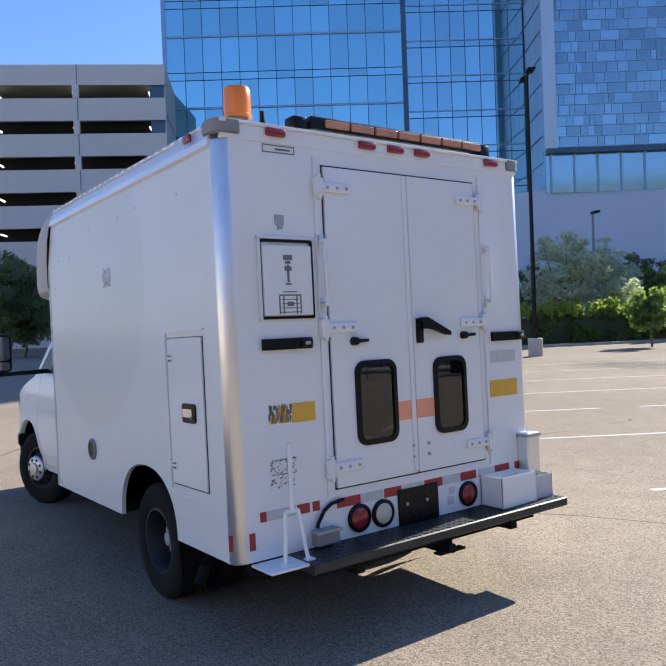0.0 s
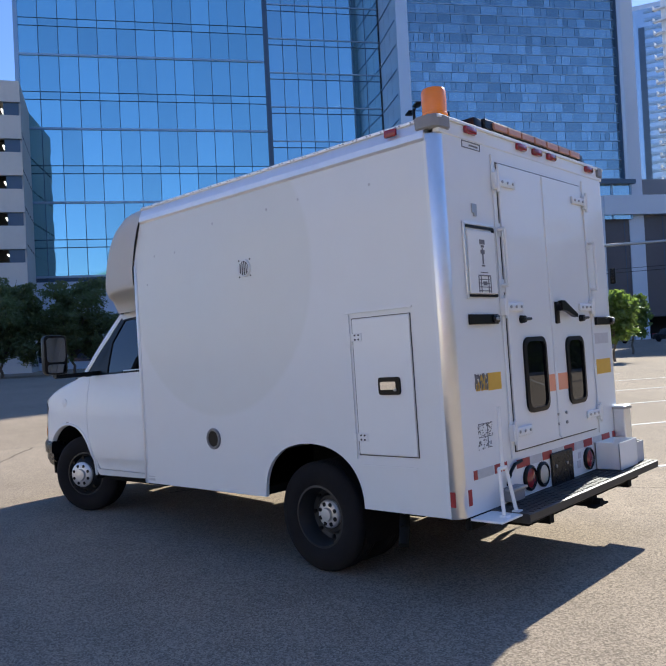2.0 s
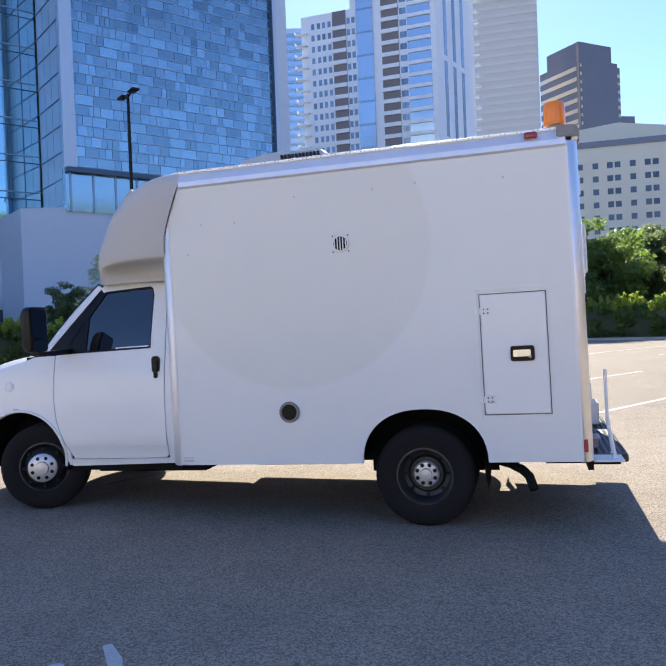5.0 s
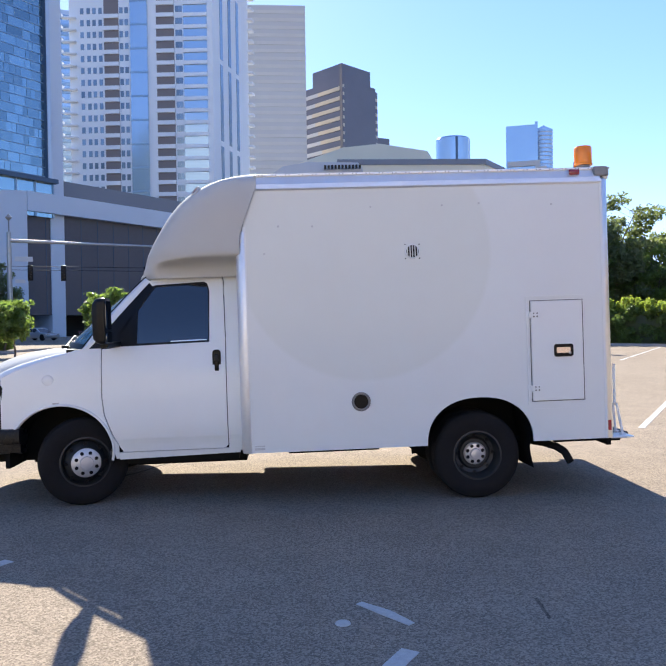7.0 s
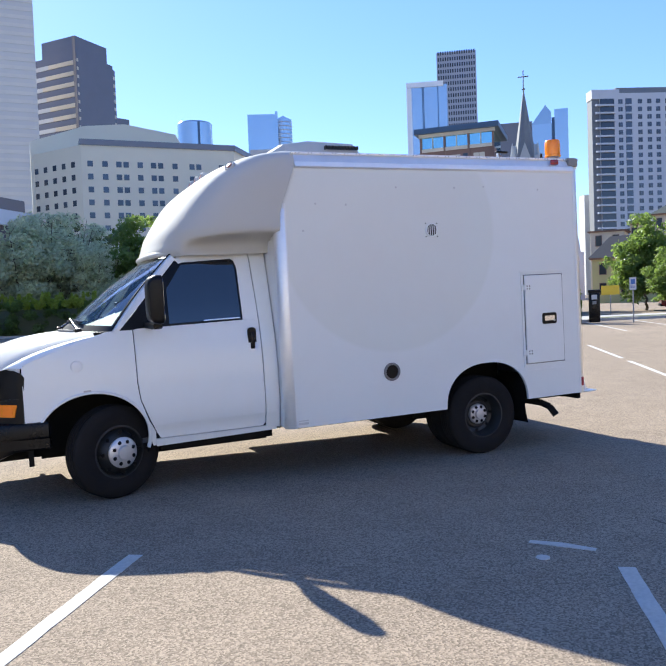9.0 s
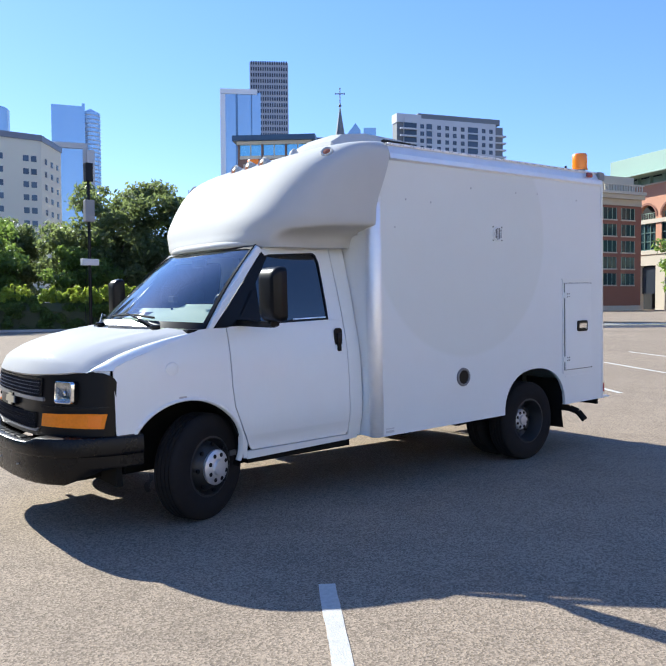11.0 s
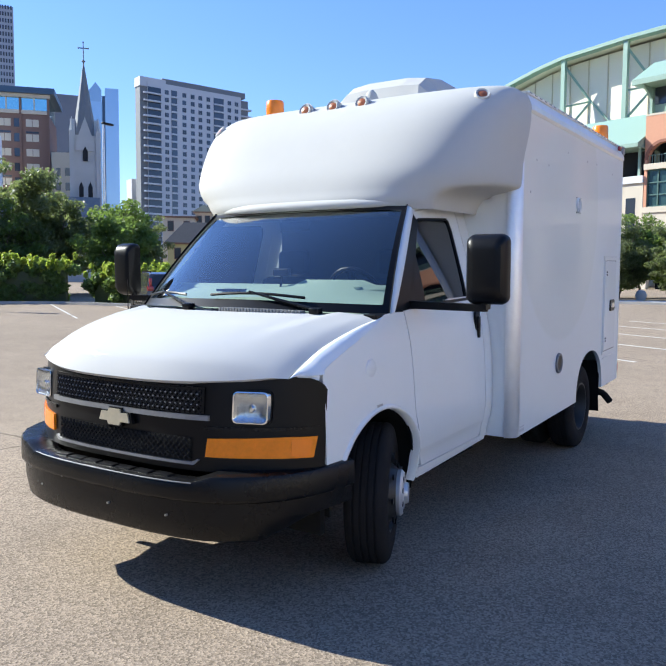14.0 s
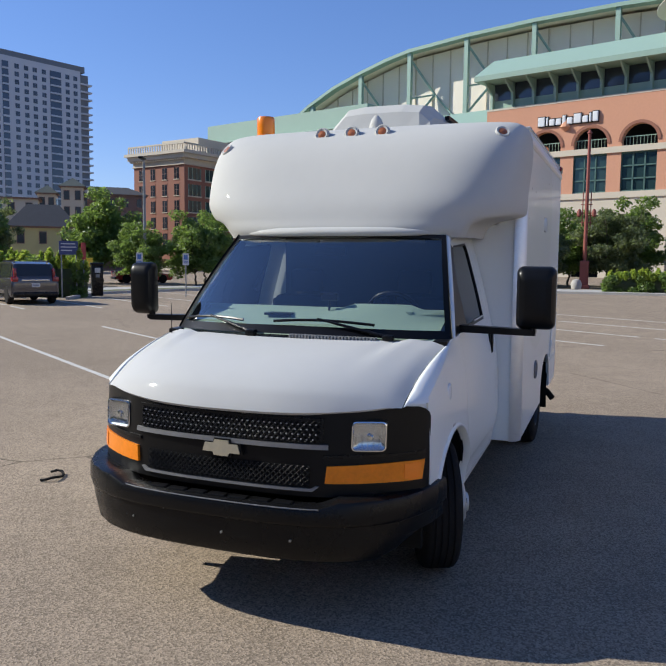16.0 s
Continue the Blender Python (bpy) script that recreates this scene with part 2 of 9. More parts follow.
def pieces(name, bm, material, parent):
    """Each unconnected piece of the mesh as a part of its own."""
    left = set(bm.verts)
    while left:
        v0 = next(v for v in bm.verts if v in left)
        isle, todo = set(), [v0]
        while todo:
            v = todo.pop()
            if v in isle:
                continue
            isle.add(v)
            todo += [e.other_vert(v) for e in v.link_edges]
        left -= isle
        one = nb()
        order = [v for v in bm.verts if v in isle]
        twin = {v: one.verts.new(v.co) for v in order}
        for f in bm.faces:
            if f.verts[0] in isle:
                one.faces.new([twin[v] for v in f.verts])
        part(name, one, material, parent)


def share(name, me, parent, m):
    ob = new(name, me)
    ob.parent = parent
    ob.matrix_local = m
    return ob


def empty(name, m, label, category, group="", kind=""):
    ob = new(name)
    ob.matrix_world = m
    return tagged(ob, label, category, group, kind)


def block(bm, x0, x1, y0, y1, z0, z1, bevel=0.0, seg=2):
    r = bmesh.ops.create_cube(bm, size=1.0)
    vs = r["verts"]
    for v in vs:
        v.co = Vector(((x0 + x1) / 2 + v.co.x * (x1 - x0), (y0 + y1) / 2 + v.co.y * (y1 - y0), (z0 + z1) / 2 + v.co.z * (z1 - z0)))
    if bevel:
        es = list({e for v in vs for e in v.link_edges})
        bmesh.ops.bevel(bm, geom=es, offset=bevel, segments=seg, affect='EDGES', profile=0.5)
    return vs


def nb():
    return bmesh.new()


def blocks(*args, bevel=0.0):
    bm = nb()
    for a in args:
        block(bm, *a, bevel=bevel)
    return bm


def rod(bm, a, b, r0, r1=None, n=10):
    """A round bar from a to b."""
    a, b = Vector(a), Vector(b)
    r1 = r0 if r1 is None else r1
    d = b - a
    q = d.to_track_quat('Z', 'Y').to_matrix().to_4x4()
    res = bmesh.ops.create_cone(bm, cap_ends=True, segments=n, radius1=r0, radius2=max(r1, 1e-4), depth=d.length)
    bmesh.ops.transform(bm, matrix=Matrix.Translation((a + b) / 2) @ q, verts=res["verts"])
    return res["verts"]


def lathe(bm, profile, n=32, axis='Z', origin=(0, 0, 0)):
    """Revolve (radius, height) pairs about an axis."""
    rings = []
    for r, h in profile:
        ring = []
        for i in range(n):
            a = 2 * math.pi * i / n
            c, s = r * math.cos(a), r * math.sin(a)
            co = {'Z': (c, s, h), 'Y': (c, h, s), 'X': (h, c, s)}[axis]
            ring.append(bm.verts.new(Vector(co) + Vector(origin)))
        rings.append(ring)
    for p, q in zip(rings, rings[1:]):
        for i in range(n):
            j = (i + 1) % n
            bm.faces.new((p[i], p[j], q[j], q[i]))
    if profile[0][0] > 1e-5:
        bm.faces.new(rings[0])
    if profile[-1][0] > 1e-5:
        bm.faces.new(rings[-1])
    return bm


def prism(bm, pts, axis, a, b):
    """Extrude a closed outline along an axis from a to b. axis 'Y': pts are (x, z); 'X': (y, z); 'Z': (x, y)."""
    def co(p, t):
        return {'Y': (p[0], t, p[1]), 'X': (t, p[0], p[1]), 'Z': (p[0], p[1], t)}[axis]
    va = [bm.verts.new(co(p, a)) for p in pts]
    vb = [bm.verts.new(co(p, b)) for p in pts]
    n = len(pts)
    fa, fb = bm.faces.new(va), bm.faces.new(vb)
    for i in range(n):
        j = (i + 1) % n
        bm.faces.new((va[i], va[j], vb[j], vb[i]))
    return fa, fb


def grid(bm, rows, close=False):
    """A surface through rows of points."""
    vs = [[bm.verts.new(p) for p in r] for r in rows]
    for r, s in zip(vs, vs[1:]):
        n = len(r)
        for i in range(n if close else n - 1):
            j = (i + 1) % n
            bm.faces.new((r[i], r[j], s[j], s[i]))
    return vs


def rrect(w, h, r, n=5):
    """Outline of a rounded rectangle about the origin."""
    pts = []
    for cx, cy, a0 in ((w / 2 - r, h / 2 - r, 0), (-w / 2 + r, h / 2 - r, 90), (-w / 2 + r, -h / 2 + r, 180), (w / 2 - r, -h / 2 + r, 270)):
        for i in range(n + 1):
            a = radians(a0 + 90 * i / n)
            pts.append((cx + r * math.cos(a), cy + r * math.sin(a)))
    return pts


def lerp_table(table, t):
    for (a, va), (b, vb) in zip(table, table[1:]):
        if t <= b:
            k = min(1.0, max(0.0, (t - a) / (b - a)))
            return va + (vb - va) * k
    return table[-1][1]


def smooth_table(table, t):
    """Like lerp_table with a monotone smooth curve (Hermite)."""
    xs, ys = [p[0] for p in table], [p[1] for p in table]
    if t <= xs[0]:
        return ys[0]
    if t >= xs[-1]:
        return ys[-1]
    d = [(ys[i + 1] - ys[i]) / (xs[i + 1] - xs[i]) for i in range(len(xs) - 1)]
    m = [d[0]] + [(d[i - 1] + d[i]) / 2 if d[i - 1] * d[i] > 0 else 0.0 for i in range(1, len(d))] + [d[-1]]
    for i in range(len(xs) - 1):
        if t <= xs[i + 1]:
            h = xs[i + 1] - xs[i]
            s = (t - xs[i]) / h
            return (2 * s**3 - 3 * s**2 + 1) * ys[i] + (s**3 - 2 * s**2 + s) * h * m[i] + (-2 * s**3 + 3 * s**2) * ys[i + 1] + (s**3 - s**2) * h * m[i + 1]


# ---- ground and markings ----
bm = nb()
block(bm, -2500, 2500, -2500, 2500, -0.4, 0.0)
tagged(part("ground", bm, "asphalt"), "weathered grey asphalt parking lot with fine cracks", "ground", kind="structure")
GA = radians(57.0)                     # the way the stall lines run
GS, GN = Vector((math.cos(GA), math.sin(GA), 0)), Vector((-math.sin(GA), math.cos(GA), 0))


def stall_line(n, s0, s1, w=0.10, wear=0.0, seed=0):
    """A painted line at n across the stalls, from s0 to s1 along them, with worn edges and gaps."""
    rnd = random.Random(seed)
    b = nb()
    s = s0
    while s < s1:
        e = min(s1, s + 0.30 + rnd.random() * 0.5)
        if rnd.random() > wear:
            pts = []
            k = max(2, int((e - s) / 0.12))
            for side in (1, -1):
                rr = range(k + 1) if side > 0 else range(k, -1, -1)
                for i in rr:
                    q = s + (e - s) * i / k
                    p = GS * q + GN * (n + side * (w / 2 - rnd.random() * 0.006))
                    pts.append((p.x, p.y))
            prism(b, pts, 'Z', -0.002, 0.004)
        s = e
    o = part("parking_line", b, "line")
    return tagged(o, "worn white painted parking stall line", "road marking", "stall lines", "structure")


for i, n in enumerate((-21.9, -18.7, -15.6, -12.35, -9.2, -6.1, -2.72, 0.28, 3.0, 5.7, 8.35, 11.0, 13.7, 16.4)):
    stall_line(n, -14.0, -3.0 if n < 0 else -3.6, wear=0.03, seed=i)
    if -15 < n < 12:
        stall_line(n, -36.0, -22.0, wear=0.04, seed=60 + i)
for i, n in enumerate((-5.65, -2.72, 0.25, 3.2)):
    stall_line(n, 4.66, 10.2, wear=0.0, seed=30 + i)
b = nb()
p0, q = Vector((2.52, 3.42, 0)), Vector((2.26, 3.73, 0))
d = (q - p0).normalized()
nn = Vector((-d.y, d.x, 0))
prism(b, [tuple((p0 + nn * 0.025).xy), tuple((p0.lerp(q, 0.5) + nn * 0.045).xy), tuple((q + nn * 0.01).xy), tuple((q - nn * 0.035).xy), tuple((p0.lerp(q, 0.5) - nn * 0.03).xy), tuple((p0 - nn * 0.02).xy)], 'Z', -0.002, 0.005)
tagged(part("paint_remnant", b, "line"), "short worn remnant of white paint", "road marking", kind="structure")
b = nb()
lathe(b, [(0.045, -0.001), (0.04, 0.006), (0.0, 0.009)], 9, 'Z', (2.63, 3.69, 0))
tagged(part("litter", b, "line"), "small flattened scrap of pale litter on asphalt", "litter")
b = nb()
prev = None
for i in range(9):
    a = i * 0.5
    p = Vector((4.25 + 0.16 * math.cos(a) * (0.6 + 0.05 * i), -2.62 + 0.10 * math.sin(a), 0.012 + 0.02 * math.sin(i * 0.7) ** 2))
    if prev is not None:
        rod(b, prev, p, 0.012, 0.010, 6)
    prev = p
tagged(part("debris", b, "rubber", smooth=True), "curled scrap of black rubber on the asphalt", "debris")


def strip(pts, w, z0, z1, name, mat, label, cat, bevel=0.0):
    """A raised strip along a polyline, e.g. a kerb or a walk."""
    bm = nb()
    rows = []
    for i, p in enumerate(pts):
        a, c = Vector(pts[max(0, i - 1)]), Vector(pts[min(len(pts) - 1, i + 1)])
        t = (c - a).normalized()
        nv = Vector((-t.y, t.x))
        l, r = Vector(p) + nv * w / 2, Vector(p) - nv * w / 2
        rows.append([(l.x, l.y, z0), (l.x, l.y, z1), (r.x, r.y, z1), (r.x, r.y, z0)])
    vs = grid(bm, rows)
    bm.faces.new(vs[0])
    bm.faces.new(vs[-1])
    return tagged(part(name, bm, mat), label, cat, kind="structure")


KERBS = [[(38, -17), (31, -22), (24.0, -28.5), (20.5, -36), (19.0, -43)], [(12, -46), (6, -44.5), (-2, -43.2), (-8, -40.8), (-13.5, -37.6), (-18.0, -31.8), (-18.6, -24.5)], [(-18.6, -22.0), (-24, -24.6), (-31, -23.4), (-40, -17), (-41.5, -8), (-41, 6), (-38, 26)]]
for k in KERBS:
    strip(k, 0.18, -0.05, 0.15, "kerb", "concrete", "pale concrete kerb round the parking lot", "kerb")
strip([(-43.5, 30), (-44, 6), (-44.2, -9), (-42, -19.5), (-32, -26), (-23.5, -27.2)], 5.0, -0.05, 0.12, "pavement", "concrete", "pale concrete pavement beyond the kerb", "pavement")


# ---- plants ----
def leaf_mesh(name, clumps, count, size, mat, rng, flat=0.55, up=0.25, loose=0.30):
    """Many small leaves spread through the clumps (x, y, z, rx, ry, rz), thinning out at their rims."""
    cl = np.array(clumps)
    vol = cl[:, 3] * cl[:, 4] * cl[:, 5]
    pick = rng.choice(len(cl), count, p=vol ** 0.7 / (vol ** 0.7).sum())
    d = rng.normal(size=(count, 3))
    d /= np.linalg.norm(d, axis=1)[:, None]
    r = np.clip(1 - np.abs(rng.normal(0, loose, count)) + rng.normal(0, 0.10, count), 0.1, 1.35)
    c = cl[pick, :3] + d * r[:, None] * cl[pick, 3:6]
    nrm = d * 0.55 + rng.normal(size=(count, 3)) * 0.65 + np.array([0, 0, up])
    nrm /= np.linalg.norm(nrm, axis=1)[:, None]
    t = np.cross(nrm, rng.normal(size=(count, 3)))
    t /= np.linalg.norm(t, axis=1)[:, None]
    bvec = np.cross(nrm, t)
    sz = size * (0.5 + 1.0 * rng.random(count))[:, None]
    a, e = t * sz, bvec * sz * flat
    v = np.stack([c - a, c + e * 0.9 + nrm * sz * 0.12, c + a, c - e * 0.9 + nrm * sz * 0.12], axis=1).reshape(-1, 3)
    f = np.arange(count * 4).reshape(-1, 4)
    me = bpy.data.meshes.new(name)
    me.from_pydata(v.tolist(), [], f.tolist())
    me.materials.append(M[mat])
    return me


def tree_kind(seed, h, w, mat, leaves, size, trunk_h=None, limbs=15, open_=1.0):
    """One tree of height h and crown width w at the origin: limbs, boughs, and a tuft of leaves on every bough."""
    rng = np.random.default_rng(seed)
    rnd = random.Random(seed)
    t = empty("tree", Matrix.Identity(4), "leafy green tree with a branching trunk", "tree", "trees")
    th = trunk_h or h * 0.28
    bm = nb()
    prev, pr = Vector((0, 0, -0.1)), 0.045 * h ** 0.8 * 0.55
    for i in range(1, 5):
        p = Vector((rnd.uniform(-0.05, 0.05) * h * 0.4, rnd.uniform(-0.05, 0.05) * h * 0.4, th * i / 4))
        r = pr * (1 - 0.10 * i)
        rod(bm, prev, p, r * 1.08, r, 9)
        prev = p
    top = prev
    clumps = []
    for i in range(limbs):
        a = 2 * math.pi * (i * 0.382 + rnd.random() * 0.12)
        lift = (i + 0.5) / limbs
        reach = w * 0.5 * rnd.uniform(0.62, 1.0) * math.sin(math.pi * (0.20 + 0.66 * lift)) ** 0.8
        z = th + (h - th) * (0.06 + 0.86 * lift) * rnd.uniform(0.94, 1.06)
        tip = Vector((reach * 0.8 * math.cos(a), reach * 0.8 * math.sin(a), min(z, h * 0.95)))
        mid = top.lerp(tip, 0.5) + Vector((0, 0, 0.05 * h))
        rod(bm, top, mid, pr * 0.5, pr * 0.32, 7)
        rod(bm, mid, tip, pr * 0.32, pr * 0.10, 6)
        for k in range(9):
            base = mid.lerp(tip, rnd.uniform(-0.2, 1.0))
            off = Vector((rnd.gauss(0, 1), rnd.gauss(0, 1), rnd.gauss(0.2, 0.7))).normalized() * w * rnd.uniform(0.06, 0.19) * open_
            q = base + off
            s = w * rnd.uniform(0.055, 0.12)
            q.z = min(max(q.z, th * 0.75 + s * 0.4), h - s * 0.5)
            rod(bm, base, q, pr * 0.10, pr * 0.03, 5)
            clumps.append((q.x, q.y, q.z, s * rnd.uniform(0.95, 1.35), s * rnd.uniform(0.95, 1.35), s * rnd.uniform(0.55, 0.85)))
    part("trunk", bm, "trunk", t, smooth=True)
    o = new("crown", leaf_mesh("crown", clumps, leaves, size, mat, rng))
    o.parent = t
    return t


def plant_trees():
    kinds = {
        "oak": [tree_kind(11, 12.0, 11.0, "leafdark", 27000, 0.185, 1.8), tree_kind(12, 12.0, 11.0, "leafdark", 27000, 0.185, 1.8)],
        "green": [tree_kind(21, 7.5, 7.0, "leafmid", 18000, 0.145, 1.2), tree_kind(22, 7.5, 7.0, "leafmid", 18000, 0.145, 1.2)],
        "pale": [tree_kind(31, 9.5, 8.0, "leafgrey", 14000, 0.16, 0.9), tree_kind(32, 9.5, 8.0, "leafgrey", 14000, 0.16, 0.9)],
        "small": [tree_kind(41, 3.8, 2.8, "leafmid", 3200, 0.14, 1.1), tree_kind(42, 3.8, 3.0, "leafmid", 3200, 0.14, 1.1)],
    }
    base = {"oak": 12.0, "green": 7.5, "pale": 9.5, "small": 3.8}
    text = {"oak": "large dark live oak with a dense crown", "green": "bright green street tree with a round crown", "pale": "pale olive tree with a loose crown", "small": "young slender tree beside the kerb"}
    spots = [("pale", 27.4, -38.8, 7.8), ("green", 26.7, -48.8, 5.0), ("oak", 37.1, -62.0, 8.0), ("oak", 31.5, -64.0, 8.2), ("oak", 44.0, -58.0, 7.5),
             ("oak", 56.0, -11.5, 8.0), ("oak", 66.1, -25.0, 10.4), ("oak", 64.0, -31.0, 10.0), ("oak", 56.0, -38.2, 9.8), ("oak", 52.5, -43.0, 9.6), ("oak", 72.0, -14.0, 10.5),
             ("small", 20.6, -40.0, 3.6), ("small", 15.2, -42.4, 4.0), ("small", 17.1, -31.9, 3.2), ("small", 12.2, -32.0, 3.8),
             ("pale", 5.1, -50.5, 8.8), ("pale", 1.5, -56.0, 10.2), ("pale", 10.0, -56.0, 8.2), ("oak", -1.5, -72.0, 11.0), ("pale", 0.0, -50.0, 6.8), ("green", -5.0, -53.0, 9.2), ("oak", -9.0, -60.0, 10.0),
             ("oak", -15.2, -52.2, 12.6), ("oak", -21.5, -50.4, 12.5), ("oak", -28.0, -50.5, 10.4), ("oak", -33.0, -52.0, 9.4), ("green", -20.4, -49.0, 8.0), ("green", -12.3, -50.5, 7.0), ("green", -25.5, -48.5, 7.0), ("pale", 30.2, -47.0, 8.0), ("pale", 24.6, -41.5, 4.4), ("pale", 3.0, -52.5, 9.6),
             ("green", -30.2, -41.0, 7.4), ("oak", -35.0, -44.5, 7.6), ("green", -40.3, -37.2, 7.4), ("green", -36.6, -30.5, 4.8), ("green", -40.4, -28.5, 5.6), ("green", -46.0, -31.0, 6.0),
             ("green", -46.9, -20.2, 8.0), ("green", -44.5, -15.0, 7.2), ("green", -50.0, -12.5, 6.6), ("green", -61.1, -2.5, 7.0), ("green", -63.1, 2.5, 7.8), ("green", -62.0, 8.5, 7.4), ("green", -60.0, -9.5, 7.0), ("oak", -54.0, -5.0, 6.8), ("oak", -57.0, -10.5, 7.2), ("oak", -56.0, 1.0, 7.2), ("oak", -55.5, -16.0, 7.6)]
    used = {k: 0 for k in kinds}
    for i, (k, x, y, h) in enumerate(spots):
        s = h / base[k]
        m = Matrix.Translation((x, y, 0)) @ Matrix.Rotation(i * 2.4, 4, 'Z') @ Matrix.Diagonal((s * (0.95 + 0.1 * ((i * 7) % 5) / 4), s, s, 1))
        if used[k] < len(kinds[k]):
            t = kinds[k][used[k]]
            t.matrix_world = m
        else:
            src = kinds[k][used[k] % len(kinds[k])]
            t = copy_thing(src, Matrix.Translation((x, y, 0)) @ Matrix.Rotation(i * 2.4, 4, 'Z'))
            t.scale = (s, s, s)
        used[k] += 1
        t["label"] = text[k]


plant_trees()


def hedge(pts, h, w, seed, leaves):
    rng = np.random.default_rng(seed)
    rnd = random.Random(seed)
    clumps, tips = [], []
    for a, b in zip(pts, pts[1:]):
        a, b = Vector(a), Vector(b)
        n = max(2, int((b - a).length / 0.55))
        for i in range(n):
            p = a.lerp(b, (i + rnd.random()) / n)
            for z in (0.35, 0.8, 1.25, 1.7):
                zz = h * z / 2.2
                clumps.append((p.x + rnd.uniform(-0.36, 0.36) * w, p.y + rnd.uniform(-0.36, 0.36) * w, zz + rnd.uniform(-0.15, 0.15), rnd.uniform(0.3, 0.55), rnd.uniform(0.3, 0.55), rnd.uniform(0.24, 0.42)))
            for _ in range(9):
                top = h * (0.80 + 0.26 * rnd.random() ** 2)
                tips.append((p.x + rnd.uniform(-0.45, 0.45) * w, p.y + rnd.uniform(-0.45, 0.45) * w, top, rnd.uniform(0.05, 0.16), rnd.uniform(0.05, 0.16), rnd.uniform(0.14, 0.34)))
    core = nb()
    ring = []
    for i, p in enumerate(pts):
        a, c = Vector(pts[max(0, i - 1)]), Vector(pts[min(len(pts) - 1, i + 1)])
        tv = (c - a).normalized()
        nv = Vector((-tv.y, tv.x)) * w * 0.20
        p = Vector(p)
        ring.append([(p.x + nv.x * k - pts[0][0], p.y + nv.y * k - pts[0][1], z) for k, z in ((1, 0.0), (1.1, h * 0.5), (0.7, h * 0.70), (-0.7, h * 0.70), (-1.1, h * 0.5), (-1, 0.0))])
    vs = grid(core, ring)
    core.faces.new(vs[0])
    core.faces.new(vs[-1])
    hd = empty("hedge", Matrix.Translation((pts[0][0], pts[0][1], 0)), "dense clipped green hedge with yellow-green shoots", "hedge", "hedges")
    for nm, c, k, m, s in (("foliage", clumps, leaves * 7 // 2, "leafmid", 0.105), ("young_growth", tips, leaves * 5 // 2, "leafbright", 0.085)):
        c = [(q[0] - pts[0][0], q[1] - pts[0][1], *q[2:]) for q in c]
        o = new(nm, leaf_mesh(nm, c, k, s, m, rng, up=0.5 if nm == "young_growth" else 0.2))
        o.parent = hd
        o["kind"] = "stuff"
    part("twig_core", core, "leafdark", hd)
    return hd


hedge([(38, -20), (31, -25), (25.2, -31.0), (22.3, -37.5), (21.5, -42)], 2.3, 1.5, 5, 16000)
hedge([(11.5, -47.5), (6, -46.3), (-2, -45.0), (-8.6, -42.4), (-14.4, -39.0), (-19.4, -33.0)], 2.55, 1.5, 6, 26000)
hedge([(-20.0, -31.0), (-20.3, -25.0), (-21.1, -23.0)], 2.0, 1.5, 7, 8500)
hedge([(-44.0, 1.4), (-44.0, 10.5)], 1.35, 1.6, 8, 7000)


# ---- buildings ----
def bmat(name, base, rough=0.6, metal=0.0, **k):
    return surface(name, base, rough, metal, **k)


